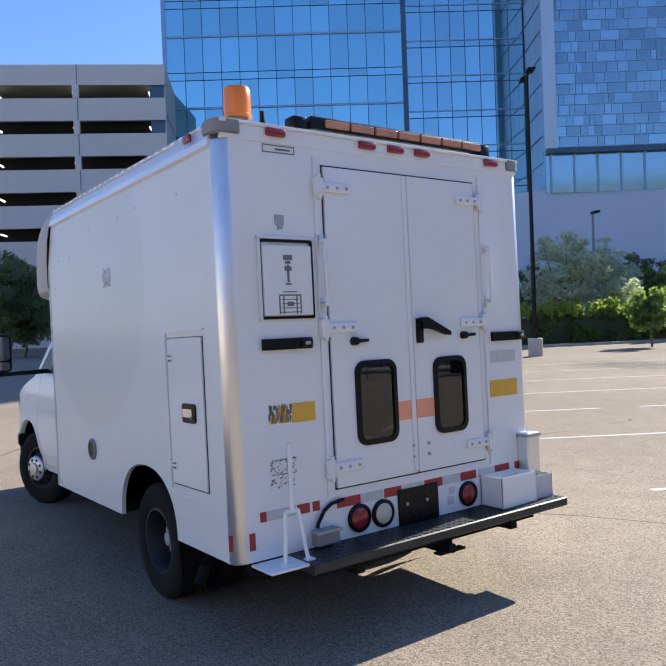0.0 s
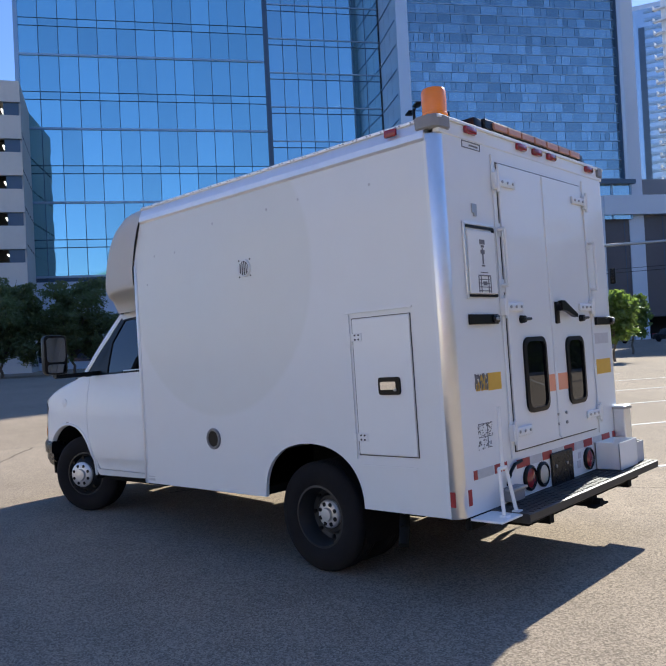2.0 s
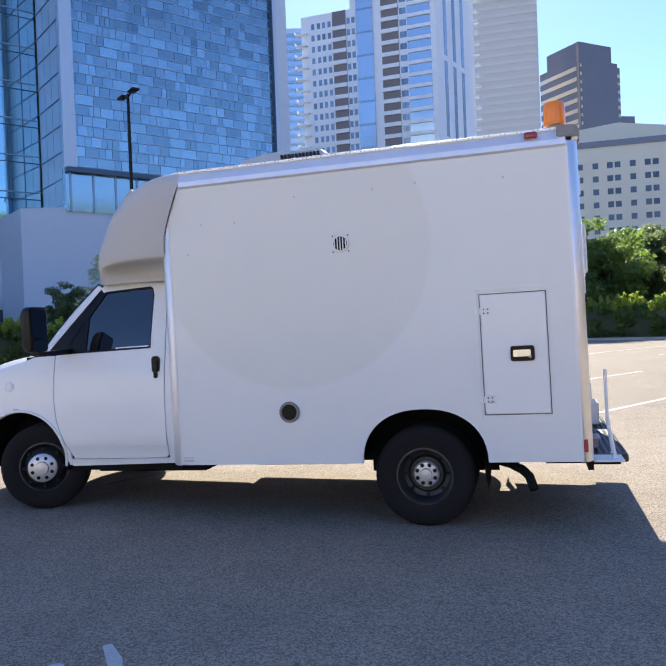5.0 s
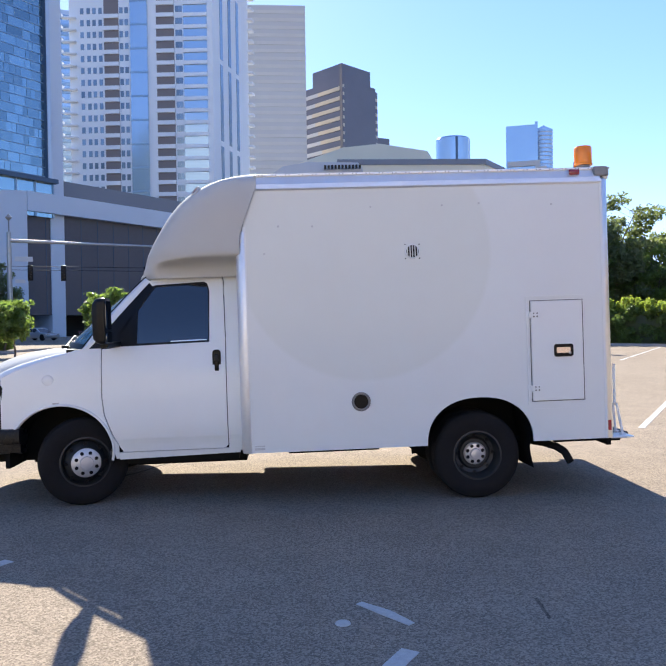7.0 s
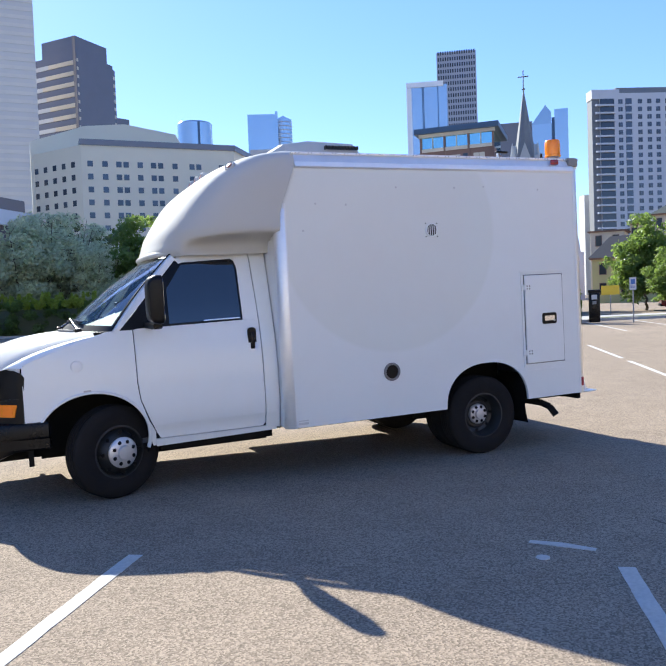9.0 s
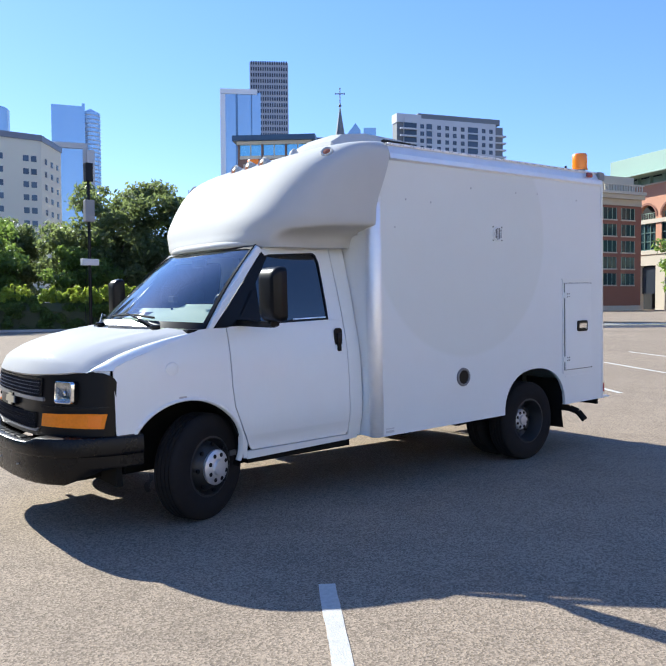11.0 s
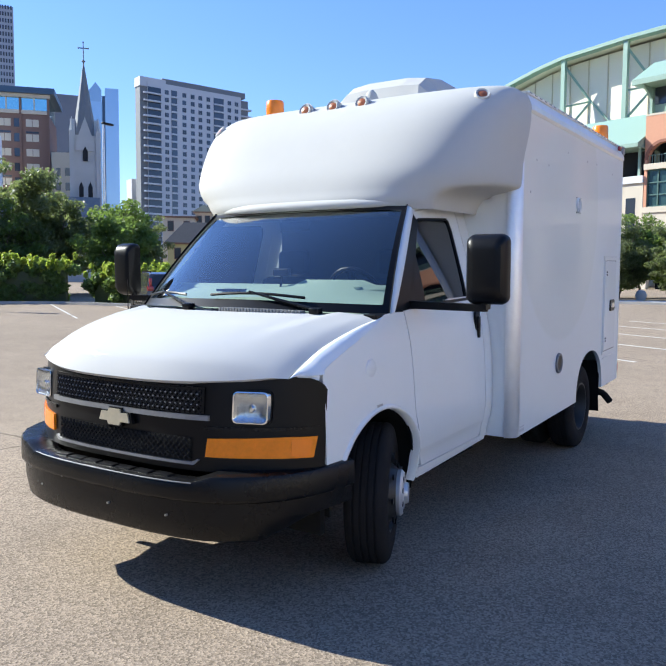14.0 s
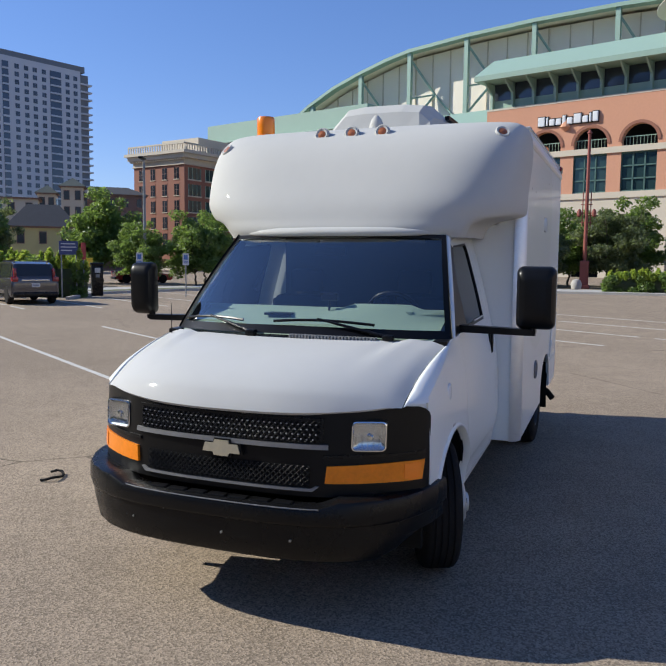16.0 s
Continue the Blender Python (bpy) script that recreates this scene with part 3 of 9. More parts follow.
B = {
    "brownbrick": bmat("brown brick", (0.215, 0.13, 0.10), 0.85, grain=(3, 0.10), stain=(0.15, 0.10)),
    "ribdark": bmat("dark grey wall panels", (0.085, 0.078, 0.085), 0.5, stain=(0.15, 0.15), grain=(1.5, 0.1)),
    "aptpane": bmat("hazy blue window glass", (0.20, 0.27, 0.34), 0.15, 0.35, rand=0.25),
    "precast": bmat("pale precast concrete", (0.56, 0.54, 0.50), 0.8, grain=(2.5, 0.05), stain=(0.12, 0.10)),
    # near-black that stands for deep shade; also backs the sign and church windows
    "dark": bmat("near-black for shade and backing", (0.02, 0.02, 0.022), 0.9, stain=(0.5, 0.2)),
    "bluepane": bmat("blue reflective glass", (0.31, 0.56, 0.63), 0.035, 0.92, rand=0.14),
    "bluepane2": bmat("teal reflective glass", (0.32, 0.54, 0.62), 0.04, 0.92, rand=0.10, island=0.0),
    "towerpane": bmat("grey blue tower glass", (0.23, 0.34, 0.40), 0.10, 0.75, rand=0.28, island=0.28),
    "mull": bmat("anodised mullions", (0.26, 0.36, 0.46), 0.4, 0.6),
    "mulldark": bmat("dark mullions", (0.06, 0.10, 0.15), 0.4, 0.3),
    "silver": bmat("silver metal panels", (0.50, 0.55, 0.60), 0.35, 0.5, stain=(0.2, 0.05)),
    "panelwhite": bmat("pale metal wall panels", (0.55, 0.60, 0.66), 0.5, 0.0, stain=(0.1, 0.06)),
    "aptwhite": bmat("white painted concrete", (0.72, 0.74, 0.76), 0.7, stain=(0.06, 0.08)),
    "aptbrown": bmat("brown wall panels", (0.19, 0.165, 0.165), 0.8, stain=(0.2, 0.12)),
    "paneD": bmat("dark window glass", (0.05, 0.06, 0.075), 0.08, 0.3, rand=0.4, island=0.4),
    "paneG": bmat("greenish window glass", (0.03, 0.062, 0.06), 0.1, 0.3, rand=0.3, island=0.3),
    "stonegrey": bmat("grey stone cladding", (0.50, 0.49, 0.48), 0.6, stain=(0.05, 0.06)),
    "brownglass": bmat("bronze glass cladding", (0.17, 0.155, 0.16), 0.25, 0.3, stain=(0.1, 0.1)),
    "tan": bmat("tan bands", (0.58, 0.49, 0.36), 0.6, stain=(0.1, 0.12)),
    "beige": bmat("beige stucco", (0.72, 0.66, 0.52), 0.85, stain=(0.08, 0.06)),
    "farblue": bmat("pale blue glass", (0.36, 0.46, 0.55), 0.14, 0.6, stain=(0.03, 0.10), island=0.15),
    "aptgrey": bmat("pale grey painted concrete", (0.50, 0.51, 0.53), 0.7, stain=(0.06, 0.08)),
    "tube": bmat("fluorescent tube", (0.8, 0.8, 0.8), 0.5),
    "fargrey": bmat("grey granite tower", (0.33, 0.35, 0.39), 0.6, stain=(0.02, 0.08)),
    "brick": bmat("red brown brick", (0.30, 0.13, 0.085), 0.85, grain=(3, 0.10), stain=(0.15, 0.10)),
    "orangebrick": bmat("salmon brick", (0.6, 0.302, 0.19), 0.85, grain=(3, 0.06), stain=(0.12, 0.06)),
    "cream": bmat("cream stone", (0.60, 0.53, 0.42), 0.8, stain=(0.1, 0.06)),
    "greensteel": bmat("pale green painted steel", (0.29, 0.41, 0.33), 0.55, stain=(0.1, 0.06)),
    "roofwall": bmat("pale ribbed roof wall", (0.836, 0.75, 0.616), 0.7, stain=(0.05, 0.08)),
    "greenroof": bmat("weathered green roof", (0.085, 0.10, 0.085), 0.8, grain=(3, 0.2), stain=(0.6, 0.2)),
    "darkroof": bmat("dark roof shingles", (0.055, 0.055, 0.06), 0.8, grain=(3, 0.2), stain=(0.6, 0.2)),
    "paneK": bmat("unlit window glass", (0.018, 0.02, 0.024), 0.18, 0.0, rand=0.4),
    "framegreen": bmat("dark green window frames", (0.07, 0.14, 0.12), 0.5),
    "olive": bmat("olive yellow stucco", (0.50, 0.44, 0.20), 0.85, stain=(0.3, 0.08)),
    "slate": bmat("grey slate", (0.17, 0.18, 0.19), 0.7, grain=(1, 0.1)),
    "limestone": bmat("grey limestone", (0.46, 0.46, 0.44), 0.85, stain=(0.2, 0.12)),
}
B["tube"].node_tree.nodes["Principled BSDF"].inputs["Emission Color"].default_value = (1.0, 0.97, 0.9, 1)
B["tube"].node_tree.nodes["Principled BSDF"].inputs["Emission Strength"].default_value = 1.2


def bld(name, p0, p1, label, cat="building"):
    """A building frame: x along its front from p0 (left) to p1, y away from the viewer."""
    a = math.atan2(p1[1] - p0[1], p1[0] - p0[0])
    e = empty(name, Matrix.Translation((p0[0], p0[1], 0)) @ Matrix.Rotation(a, 4, 'Z'), label, cat)
    return e, math.hypot(p1[0] - p0[0], p1[1] - p0[1])


def panes(parent, mat, rects, y, name="pane", limit=300, t=0.05):
    """Window panes on the plane y, each an object; sizes that repeat share a mesh. Past the limit they join."""
    cache = {}
    rest = nb()
    nrest = 0
    for i, (x, z, w, h) in enumerate(rects):
        if i >= limit:
            block(rest, x - w / 2, x + w / 2, y - t, y, z - h / 2, z + h / 2)
            nrest += 1
            continue
        key = (round(w, 2), round(h, 2))
        if key not in cache:
            b = nb()
            block(b, -w / 2, w / 2, -t, 0, -h / 2, h / 2)
            me = bpy.data.meshes.new(name)
            b.to_mesh(me)
            b.free()
            me.materials.append(mat)
            cache[key] = me
        share(name, cache[key], parent, Matrix.Translation((x, y, z)))
    if nrest:
        o = part(name, rest, mat, parent)
        o["kind"] = "stuff"
    else:
        rest.free()


def bars(parent, xs, zs, x0, x1, z0, z1, y, wv, wh, mat, d=0.15, name="mullions"):
    b = nb()
    for x in xs:
        block(b, x - wv / 2, x + wv / 2, y - d, y, z0, z1)
    for z in zs:
        block(b, x0, x1, y - d * 0.8, y, z - wh / 2, z + wh / 2)
    if name == "band":
        return pieces(name, b, mat, parent)
    return part(name, b, mat, parent)


def garage():
    g, L = bld("parking_garage", (104.5, 1.5), (82.7, -35.7), "pale concrete multi-storey parking garage with dark openings", "garage")
    H, step = 34.5, 4.35
    # solid near-black block: the shade behind the openings is in its colour
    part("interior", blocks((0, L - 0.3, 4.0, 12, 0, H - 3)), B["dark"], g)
    for k in range(8):
        top = H if k == 0 else 30.4 - (k - 1) * step
        bot = 32.0 - k * step
        if k == 5:
            bot = 0.0
        if k > 5:
            break
        if top - bot < 0.2:
            continue
        part("spandrel", blocks((0, L, 0, 0.5, bot, top), bevel=0.0), B["precast"], g)
        # slabs below the top one are coloured as dark as the shade around them
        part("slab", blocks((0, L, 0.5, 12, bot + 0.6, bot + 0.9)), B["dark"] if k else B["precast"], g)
        if k < 5:
            for j in range(4):
                x = L - 10.8 - j * 10.6
                if x > 0:
                    part("column", blocks((x - 0.35, x + 0.35, -0.12, 0.6, bot - 1.7, bot + 0.05)), B["precast"], g)
            part("louvre", blocks((L - 1.9, L - 0.2, 0.3, 0.45, bot - 1.6, bot)), B["mulldark"], g)
            for j in range(5):
                x = L - 2.2 - j * 9.3
                if x > 0:
                    part("light_tube", blocks((x - 0.10, x + 0.10, 1.6, 3.6, bot - 0.50, bot - 0.36)), B["tube"], g)
    part("end_wall", blocks((L - 0.4, L, 0.5, 12, 0, H)), B["precast"], g)
    bm = nb()
    for x in (10.6, 21.2, 32):
        block(bm, L - x - 0.05, L - x + 0.05, -0.02, 0.02, 0, H)
    part("joint", bm, B["mulldark"], g)


garage()


def glass_block():
    g, L = bld("glass_office_building", (93.5, -40.9), (64.7, -82.0), "blue mirror glass office building with a mullion grid")
    seam, H, z0 = 33.1, 66.0, 11.6
    part("core", blocks((0, L, 0.3, 30, 0, H)), B["mulldark"], g)
    rects = []
    zs = [z0, 12.4] + [17.4 + 5.0 * i for i in range(10)]
    cw = seam / 13
    for i in range(13):
        for j in range(1, len(zs) - 1):
            a, b = zs[j], zs[j + 1]
            if j % 2 == 0:
                rects.append((cw * (i + 0.5), (a + b) / 2, cw - 0.07, b - a - 0.10))
            else:
                rects.append((cw * (i + 0.5), (a + b - 1.1) / 2, cw - 0.07, b - a - 1.2))
                rects.append((cw * (i + 0.5), b - 0.55, cw - 0.07, 0.95))
    panes(g, B["bluepane"], rects, 0.18, limit=298)
    bars(g, [], zs[1::2], 0, seam - 0.2, z0, H, 0.20, 0.06, 0.28, B["mull"], 0.3)
    part("mullions", blocks(*[(cw * i - 0.045, cw * i + 0.045, 0.06, 0.25, z0, H) for i in range(1, 13)]), B["mulldark"], g)
    part("seam", blocks((seam - 0.1, seam + 0.55, 0.0, 0.25, 0, H)), B["mulldark"], g)
    part("edge_strip", blocks((-0.5, 0.05, -0.05, 0.6, 0, H)), B["mull"], g)
    s2 = seam + 0.6
    rects = []
    cw2 = (L - s2) / 8
    zz = [14.0] + [16.2 + 4.95 * i for i in range(10)]
    for i in range(8):
        for j in range(len(zz) - 1):
            a, b = zz[j], zz[j + 1]
            rects.append((s2 + cw2 * (i + 0.5), (a + b - 0.95) / 2, cw2 - 0.07, b - a - 1.05))
            rects.append((s2 + cw2 * (i + 0.5), b - 0.45, cw2 - 0.07, 0.80))
    panes(g, B["bluepane2"], rects, 0.30, limit=300)
    part("mullions", blocks(*[(s2 + cw2 * i - 0.045, s2 + cw2 * i + 0.045, 0.18, 0.3, 10, H) for i in range(1, 8)]), B["mulldark"], g)
    bars(g, [], zz, s2, L, 10, H, 0.30, 0.1, 0.16, B["mull"], 0.2)
    part("podium", blocks((-2, L + 1, -1.2, 0.3, 0, z0), (-2, L + 1, -1.6, 0.3, 6.0, 6.5)), B["panelwhite"], g)
    bm = nb()
    for i in range(10):
        block(bm, i * 5.2, i * 5.2 + 3.9, -1.28, -1.15, 1.0, 5.2)
    pieces("shopfront_panel", bm, B["paneD"], g)


glass_block()


def tower():
    f, L = bld("stair_facet", (64.7, -82.0), (55.9, -75.3), "narrow angled glass side of the hotel tower")
    H = 72.0
    part("core", blocks((0, L, 0.3, 0.5, 0, H)), B["mulldark"], f)
    rects = [(L / 4 * (i + 0.5), 20.0 + 3.4 * j, L / 4 - 0.1, 3.2) for i in range(4) for j in range(15)]
    panes(f, B["silver"], rects, 0.2)
    bars(f, [], [18.3 + 3.4 * j for j in range(16)], 0, L, 18, H, 0.2, 0.1, 0.14, B["mull"], 0.2)
    part("corner_fin", blocks((L - 0.2, L + 0.6, -0.6, 1.0, 18, H)), B["silver"], f)
    part("podium", blocks((0, L, 0.0, 0.28, 0, 18.2)), B["panelwhite"], f)
    t, L = bld("hotel_tower", (55.9, -75.3), (36.7, -101.3), "tall hotel tower with banded grey blue glass")
    zl = 22.2
    part("core", blocks((1.0, L, 0.3, 26, 17, H), (L - 0.6, L, -0.4, 26, 22, H)), B["mulldark"], t)
    rnd = random.Random(3)
    rects = []
    row, j = 1.33, 0
    z = zl + 0.7
    while z < H:
        x = 0.6
        while x < L - 0.7:
            w = rnd.choice((0.7, 0.9, 1.35, 1.8, 2.4))
            w = min(w, L - 0.6 - x)
            rects.append((x + w / 2, z + row / 2, round(w - 0.05, 2), row - 0.12))
            x += w
        z += row
        j += 1
    panes(t, B["towerpane"], rects, 0.25)
    bars(t, [], [zl + 0.7 + row * k for k in range(0, 38)], 0.4, L - 0.5, zl, H, 0.25, 0.1, 0.11, B["mull"], 0.14, "band")
    part("edge_fin", blocks((-0.2, 0.5, -0.5, 0.5, zl, H)), B["silver"], t)
    part("edge_fin", blocks((L - 0.5, L + 0.1, -0.5, 0.5, zl, H)), B["silver"], t)
    part("ledge", blocks((-0.6, L + 0.4, -1.5, 0.3, zl - 0.35, zl + 0.25)), B["mulldark"], t)
    part("glass_band", blocks((-0.6, L, -0.7, 0.3, 17.0, zl - 0.35)), B["towerpane"], t)
    for k in range(12):
        part("mullion", blocks((k * L / 11 - 0.12, k * L / 11 + 0.12, -0.85, -0.6, 17.0, zl - 0.35)), B["mull"], t)
    part("edge_wall", blocks((L - 0.1, L + 2.2, -0.2, 26, 0, H)), B["panelwhite"], t)
    # podium with its dark recess
    p, L = bld("hotel_podium", (57.6, -72.8), (1.6, -146.3), "long pale podium wall with a dark open recess")
    bm = nb()
    prism(bm, [(-3, 0), (31.0, 0), (31.0, 20.3), (-3, 17.0)], 'Y', -0.3, 18)
    part("upper_wall", bm, B["panelwhite"], p)
    part("fascia_band", blocks((31.0, L, -0.5, 18, 17.6, 20.3)), B["panelwhite"], p)
    part("upper_storey", blocks((29, L, 2.0, 18, 20.3, 23.0)), B["brownglass"], p)
    # near-black block whose colour carries the shade of the open recess
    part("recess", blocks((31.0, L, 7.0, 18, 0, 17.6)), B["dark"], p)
    part("recess_wall", blocks((31.0, L, 0.6, 7.0, 3.2, 17.6)), B["ribdark"], p)
    for k in range(20):
        x = 31.5 + k * 3.0
        part("joint", blocks((x - 0.04, x + 0.04, 0.55, 0.6, 3.2, 17.6)), B["mulldark"], p)


tower()


def stepped(name, p0, p1, depth, H, label, mat, z0=0.0):
    b, L = bld(name, p0, p1, label)
    part("wall", blocks((0, L, 0, depth, z0, H)), mat, b)
    return b, L


def distant():
    # blue-grey lined building behind the hotel
    b, L = stepped("lined_office_building", (112, -230.5), (70.0, -244.5), 30, 104, "pale blue office building with fine horizontal lines", B["farblue"])
    part("roof_edge", blocks((0, L, 0, 30, 104, 105.5)), B["silver"], b)
    bm = nb()
    for k in range(36):
        block(bm, L - 10.6, L, -0.25, 0, 8 + 2.7 * k, 8.9 + 2.7 * k)
    pieces("band", bm, B["mull"], b)
    part("slot", blocks((L - 12.5, L - 10.6, -0.5, 0, 0, 98)), B["mulldark"], b)
    # balcony tower of two faces
    b, L = stepped("balcony_tower", (57.1, -184.9), (20.9, -181.7), 26, 84, "white residential tower with balconies and brown recesses", B["aptwhite"])
    part("wall", blocks((L * 0.38, L, 0.0, 26, 84, 96)), B["aptwhite"], b)
    u = lambda px: L * (px - 300) / 328.0
    part("recess", blocks((u(380), u(414), -0.06, 0, 27, 84), (u(500), u(541), -0.06, 0, 27, 96)), B["aptbrown"], b)
    part("bay_wall", blocks((u(562), u(616), -0.06, 0, 27, 96)), B["farblue"], b)
    rects = []
    for k in range(23):
        z = 29 + 3.0 * k
        for px in (330, 345, 358, 372, 420, 432, 548, 556):
            if z < (83 if px < 440 else 110):
                rects.append((u(px), z + 1.0, 0.85, 1.5))
    panes(b, B["aptpane"], rects, 0.02, "window_pane", t=0.12)
    bm = nb()
    for k in range(23):
        z = 28 + 3.0 * k
        if z < 82:
            block(bm, u(380), u(414), -0.55, 0, z, z + 1.0)
            block(bm, -1.6, u(318), -1.3, 0, z, z + 0.35)
            block(bm, -1.6, -1.5, -1.3, 0, z, z + 1.2)
        block(bm, u(500), u(541), -0.5, 0, z, z + 1.0)
        block(bm, u(562), u(616), -0.45, 0, z, z + 0.9)
    pieces("balcony", bm, B["aptwhite"], b)
    part("glass_bay", blocks((u(441), u(480), -0.5, 0, 27, 96)), B["farblue"], b)
    bm = nb()
    for k in range(14):
        block(bm, u(441), u(480), -0.62, -0.5, 29 + 6.0 * k, 29.5 + 6.0 * k)
    pieces("bay_band", bm, B["mull"], b)
    # podium garage of the tower
    part("podium", blocks((u(440), L + 0.2, -1.0, 26, 0, 27)), B["aptwhite"], b)
    bm = nb()
    for k in range(7):
        for px in range(470, 610, 22):
            block(bm, u(px), u(px + 17), -1.1, -0.95, 3 + 3.3 * k, 4.9 + 3.3 * k)
    pieces("podium_opening", bm, B["paneD"], b)
    b, L = stepped("slotted_tower", (20.9, -181.7), (13.2, -207.3), 20, 96, "white slotted side of the residential tower", B["aptwhite"])
    bm = nb()
    for i in range(3):
        x = L * (0.22 + 0.22 * i)
        for k in range(3):
            block(bm, x - 0.9, x + 0.9, -0.1, 0.02, 28 + 21 * k, 47.6 + 21 * k)
    pieces("slot_window", bm, B["aptpane"], b)
    bm = nb()
    for k in range(28):
        block(bm, L - 1.0, L + 1.2, -1.4, 0, 28 + 3.0 * k, 28.5 + 3.0 * k)
    pieces("balcony", bm, B["aptwhite"], b)
    # plain grey stone tower, dark bronze tower
    b, L = stepped("grey_stone_tower", (24.0, -342.0), (-7.1, -342.4), 30, 150, "plain grey stone office tower", B["stonegrey"])
    bm = nb()
    for k in range(36):
        block(bm, 0, L, -0.3, 0, 20 + 3.6 * k, 21.6 + 3.6 * k)
    pieces("band", bm, B["precast"], b)
    b, L = stepped("bronze_tower", (-8.7, -402.4), (-27.0, -381.5), 26, 129, "dark bronze glass office tower", B["brownglass"])
    # each band's lit stretch, painted tan up to a wavy edge
    bm = nb()
    for k in range(22):
        z = 14 + 5.2 * k
        block(bm, 1 + 16 * (0.25 + 0.5 * abs(math.sin(k * 0.31 + 0.4))), L - 1.5, -0.4, 0, z, z + 2.0)
    pieces("band", bm, B["tan"], b)
    # the same bands' shaded stretch, painted grey
    bm = nb()
    for k in range(22):
        z = 14 + 5.2 * k
        block(bm, 0.5, 1 + 16 * (0.25 + 0.5 * abs(math.sin(k * 0.31 + 0.4))), -0.4, 0, z, z + 2.0)
    pieces("return_band", bm, B["stonegrey"], b)
    part("crown", blocks((5.5, L, 0, 22, 129, 137)), B["brownglass"], b)
    b, L = stepped("dark_tower", (-27.0, -381.5), (-49.0, -409.4), 1.5, 130, "dark windowless side of the bronze tower", B["brownglass"])
    part("crown", blocks((0, L * 0.70, 0, 1.5, 130, 137)), B["brownglass"], b)
    bm = nb()
    for k in range(28):
        block(bm, 0.5, L - 0.5, -0.3, 0, 14 + 4.1 * k, 15.6 + 4.1 * k)
    pieces("return_band", bm, B["tan"], b)
    stepped("bronze_annex", (-48.0, -424.0), (-58.2, -428.4), 20, 109, "lower bronze annex with bands", B["brownglass"])
    # beige hotel with square windows
    b, L = bld("beige_hotel", (-10.1, -178.2), (-47.2, -177.5), "beige hotel with small square windows")
    part("wall", blocks((0, L, 0, 26, 0, 40.8)), B["beige"], b)
    part("parapet", blocks((-0.2, L + 0.2, -0.3, 26, 40.8, 42.2)), B["brownglass"], b)
    rects = []
    for i, x in enumerate((1.6, 5.0, 8.2, 9.9, 13.2, 16.4, 18.1, 21.6, 25.8, 27.5, 33.2, 35.0)):
        for k in range(10):
            rects.append((x + 0.4, 9.0 + 3.05 * k, 1.25, 1.35))
    panes(b, B["paneD"], rects, 0.03, "window_pane", t=0.12)
    part("back_wing", blocks((-11, 27, 14, 34, 0, 44), bevel=0), B["beige"], b)
    bm = nb()
    prism(bm, [(-11, 44), (27, 44), (25, 47.5), (12, 49.5), (2, 48.5), (-8, 45)], 'Y', 14, 34)
    part("curved_roof", bm, B["beige"], b)
    b, L = bld("beige_hotel_wing", (0.6, -193.5), (-10.1, -178.2), "beige hotel side wing with windows")
    part("wall", blocks((0, L, 0, 16, 0, 40.8)), B["beige"], b)
    panes(b, B["paneD"], [(2.2 + 3.4 * i, 9.0 + 3.05 * k, 1.25, 1.35) for i in range(5) for k in range(10)], 0.03, "window_pane", t=0.12)
    b, L = bld("beige_hotel_end", (-47.2, -177.5), (-55.4, -188.6), "beige hotel end wall")
    part("wall", blocks((0, L, 0, 16, 0, 40.8)), B["beige"], b)
    part("parapet", blocks((-0.2, L + 0.2, -0.3, 16, 40.8, 42.2)), B["brownglass"], b)
    panes(b, B["paneD"], [(3.0 + 4.0 * i, 9.0 + 3.05 * k, 1.25, 1.35) for i in range(3) for k in range(10)], 0.03, "window_pane", t=0.12)
    # blue glass towers on the skyline
    bm = nb()
    lathe(bm, [(12.0, 0.0), (12.0, 128.0), (11.2, 129.0), (0.0, 129.0)], 40, 'Z', (0, 0, 0))
    rt = empty("round_glass_tower", Matrix.Translation((-114.4, -510.0, 0)), "round pale blue glass tower", "building")
    part("wall", bm, B["farblue"], rt, smooth=True)
    part("seam", blocks((-0.8, 0.8, 11.7, 12.2, 0, 128)), B["mulldark"], rt)
    b, L = bld("framed_glass_tower", (-129.2, -432.6), (-154.8, -424.0), "blue glass tower with a stone frame and rounded side")
    part("wall", blocks((0, L * 0.62, 0, 20, 0, 117.5), (L * 0.62, L * 0.68, -0.6, 20, 0, 119)), B["farblue"], b)
    bm = nb()
    lathe(bm, [(L * 0.20, 0), (L * 0.20, 114.5), (0, 117.5)], 28, 'Z', (L * 0.80, 4, 0))
    part("round_side", bm, B["farblue"], b, smooth=True)
    part("frame", blocks((0.8, L * 0.72, -1.2, 0, 93, 96), (L * 0.62, L * 0.72, -1.2, 0, 70, 93), (L * 0.70, L * 0.86, -3.0, 0, 70, 92)), B["stonegrey"], b)
    bm = nb()
    for k in range(22):
        lathe(bm, [(L * 0.202, 62 + 2.4 * k), (L * 0.206, 62.3 + 2.4 * k), (L * 0.202, 62.6 + 2.4 * k)], 24, 'Z', (L * 0.80, 4, 0))
    pieces("band", bm, B["silver"], b)
    b, L = stepped("blue_mirror_tower", (-338.6, -602.4), (-367.6, -585.1), 30, 198, "slim blue mirror glass tower with a pale edge", B["farblue"])
    part("edge", blocks((-3.5, 1.2, -1, 30, 0, 196), (-3.5, L * 0.9, -1, 30, 196.5, 201)), B["aptwhite"], b)
    bm = nb()
    for x in (L * 0.33, L * 0.36, L * 0.75):
        block(bm, x - 0.3, x + 0.3, -0.6, 0, 0, 197)
    part("mullions", bm, B["mulldark"], b)
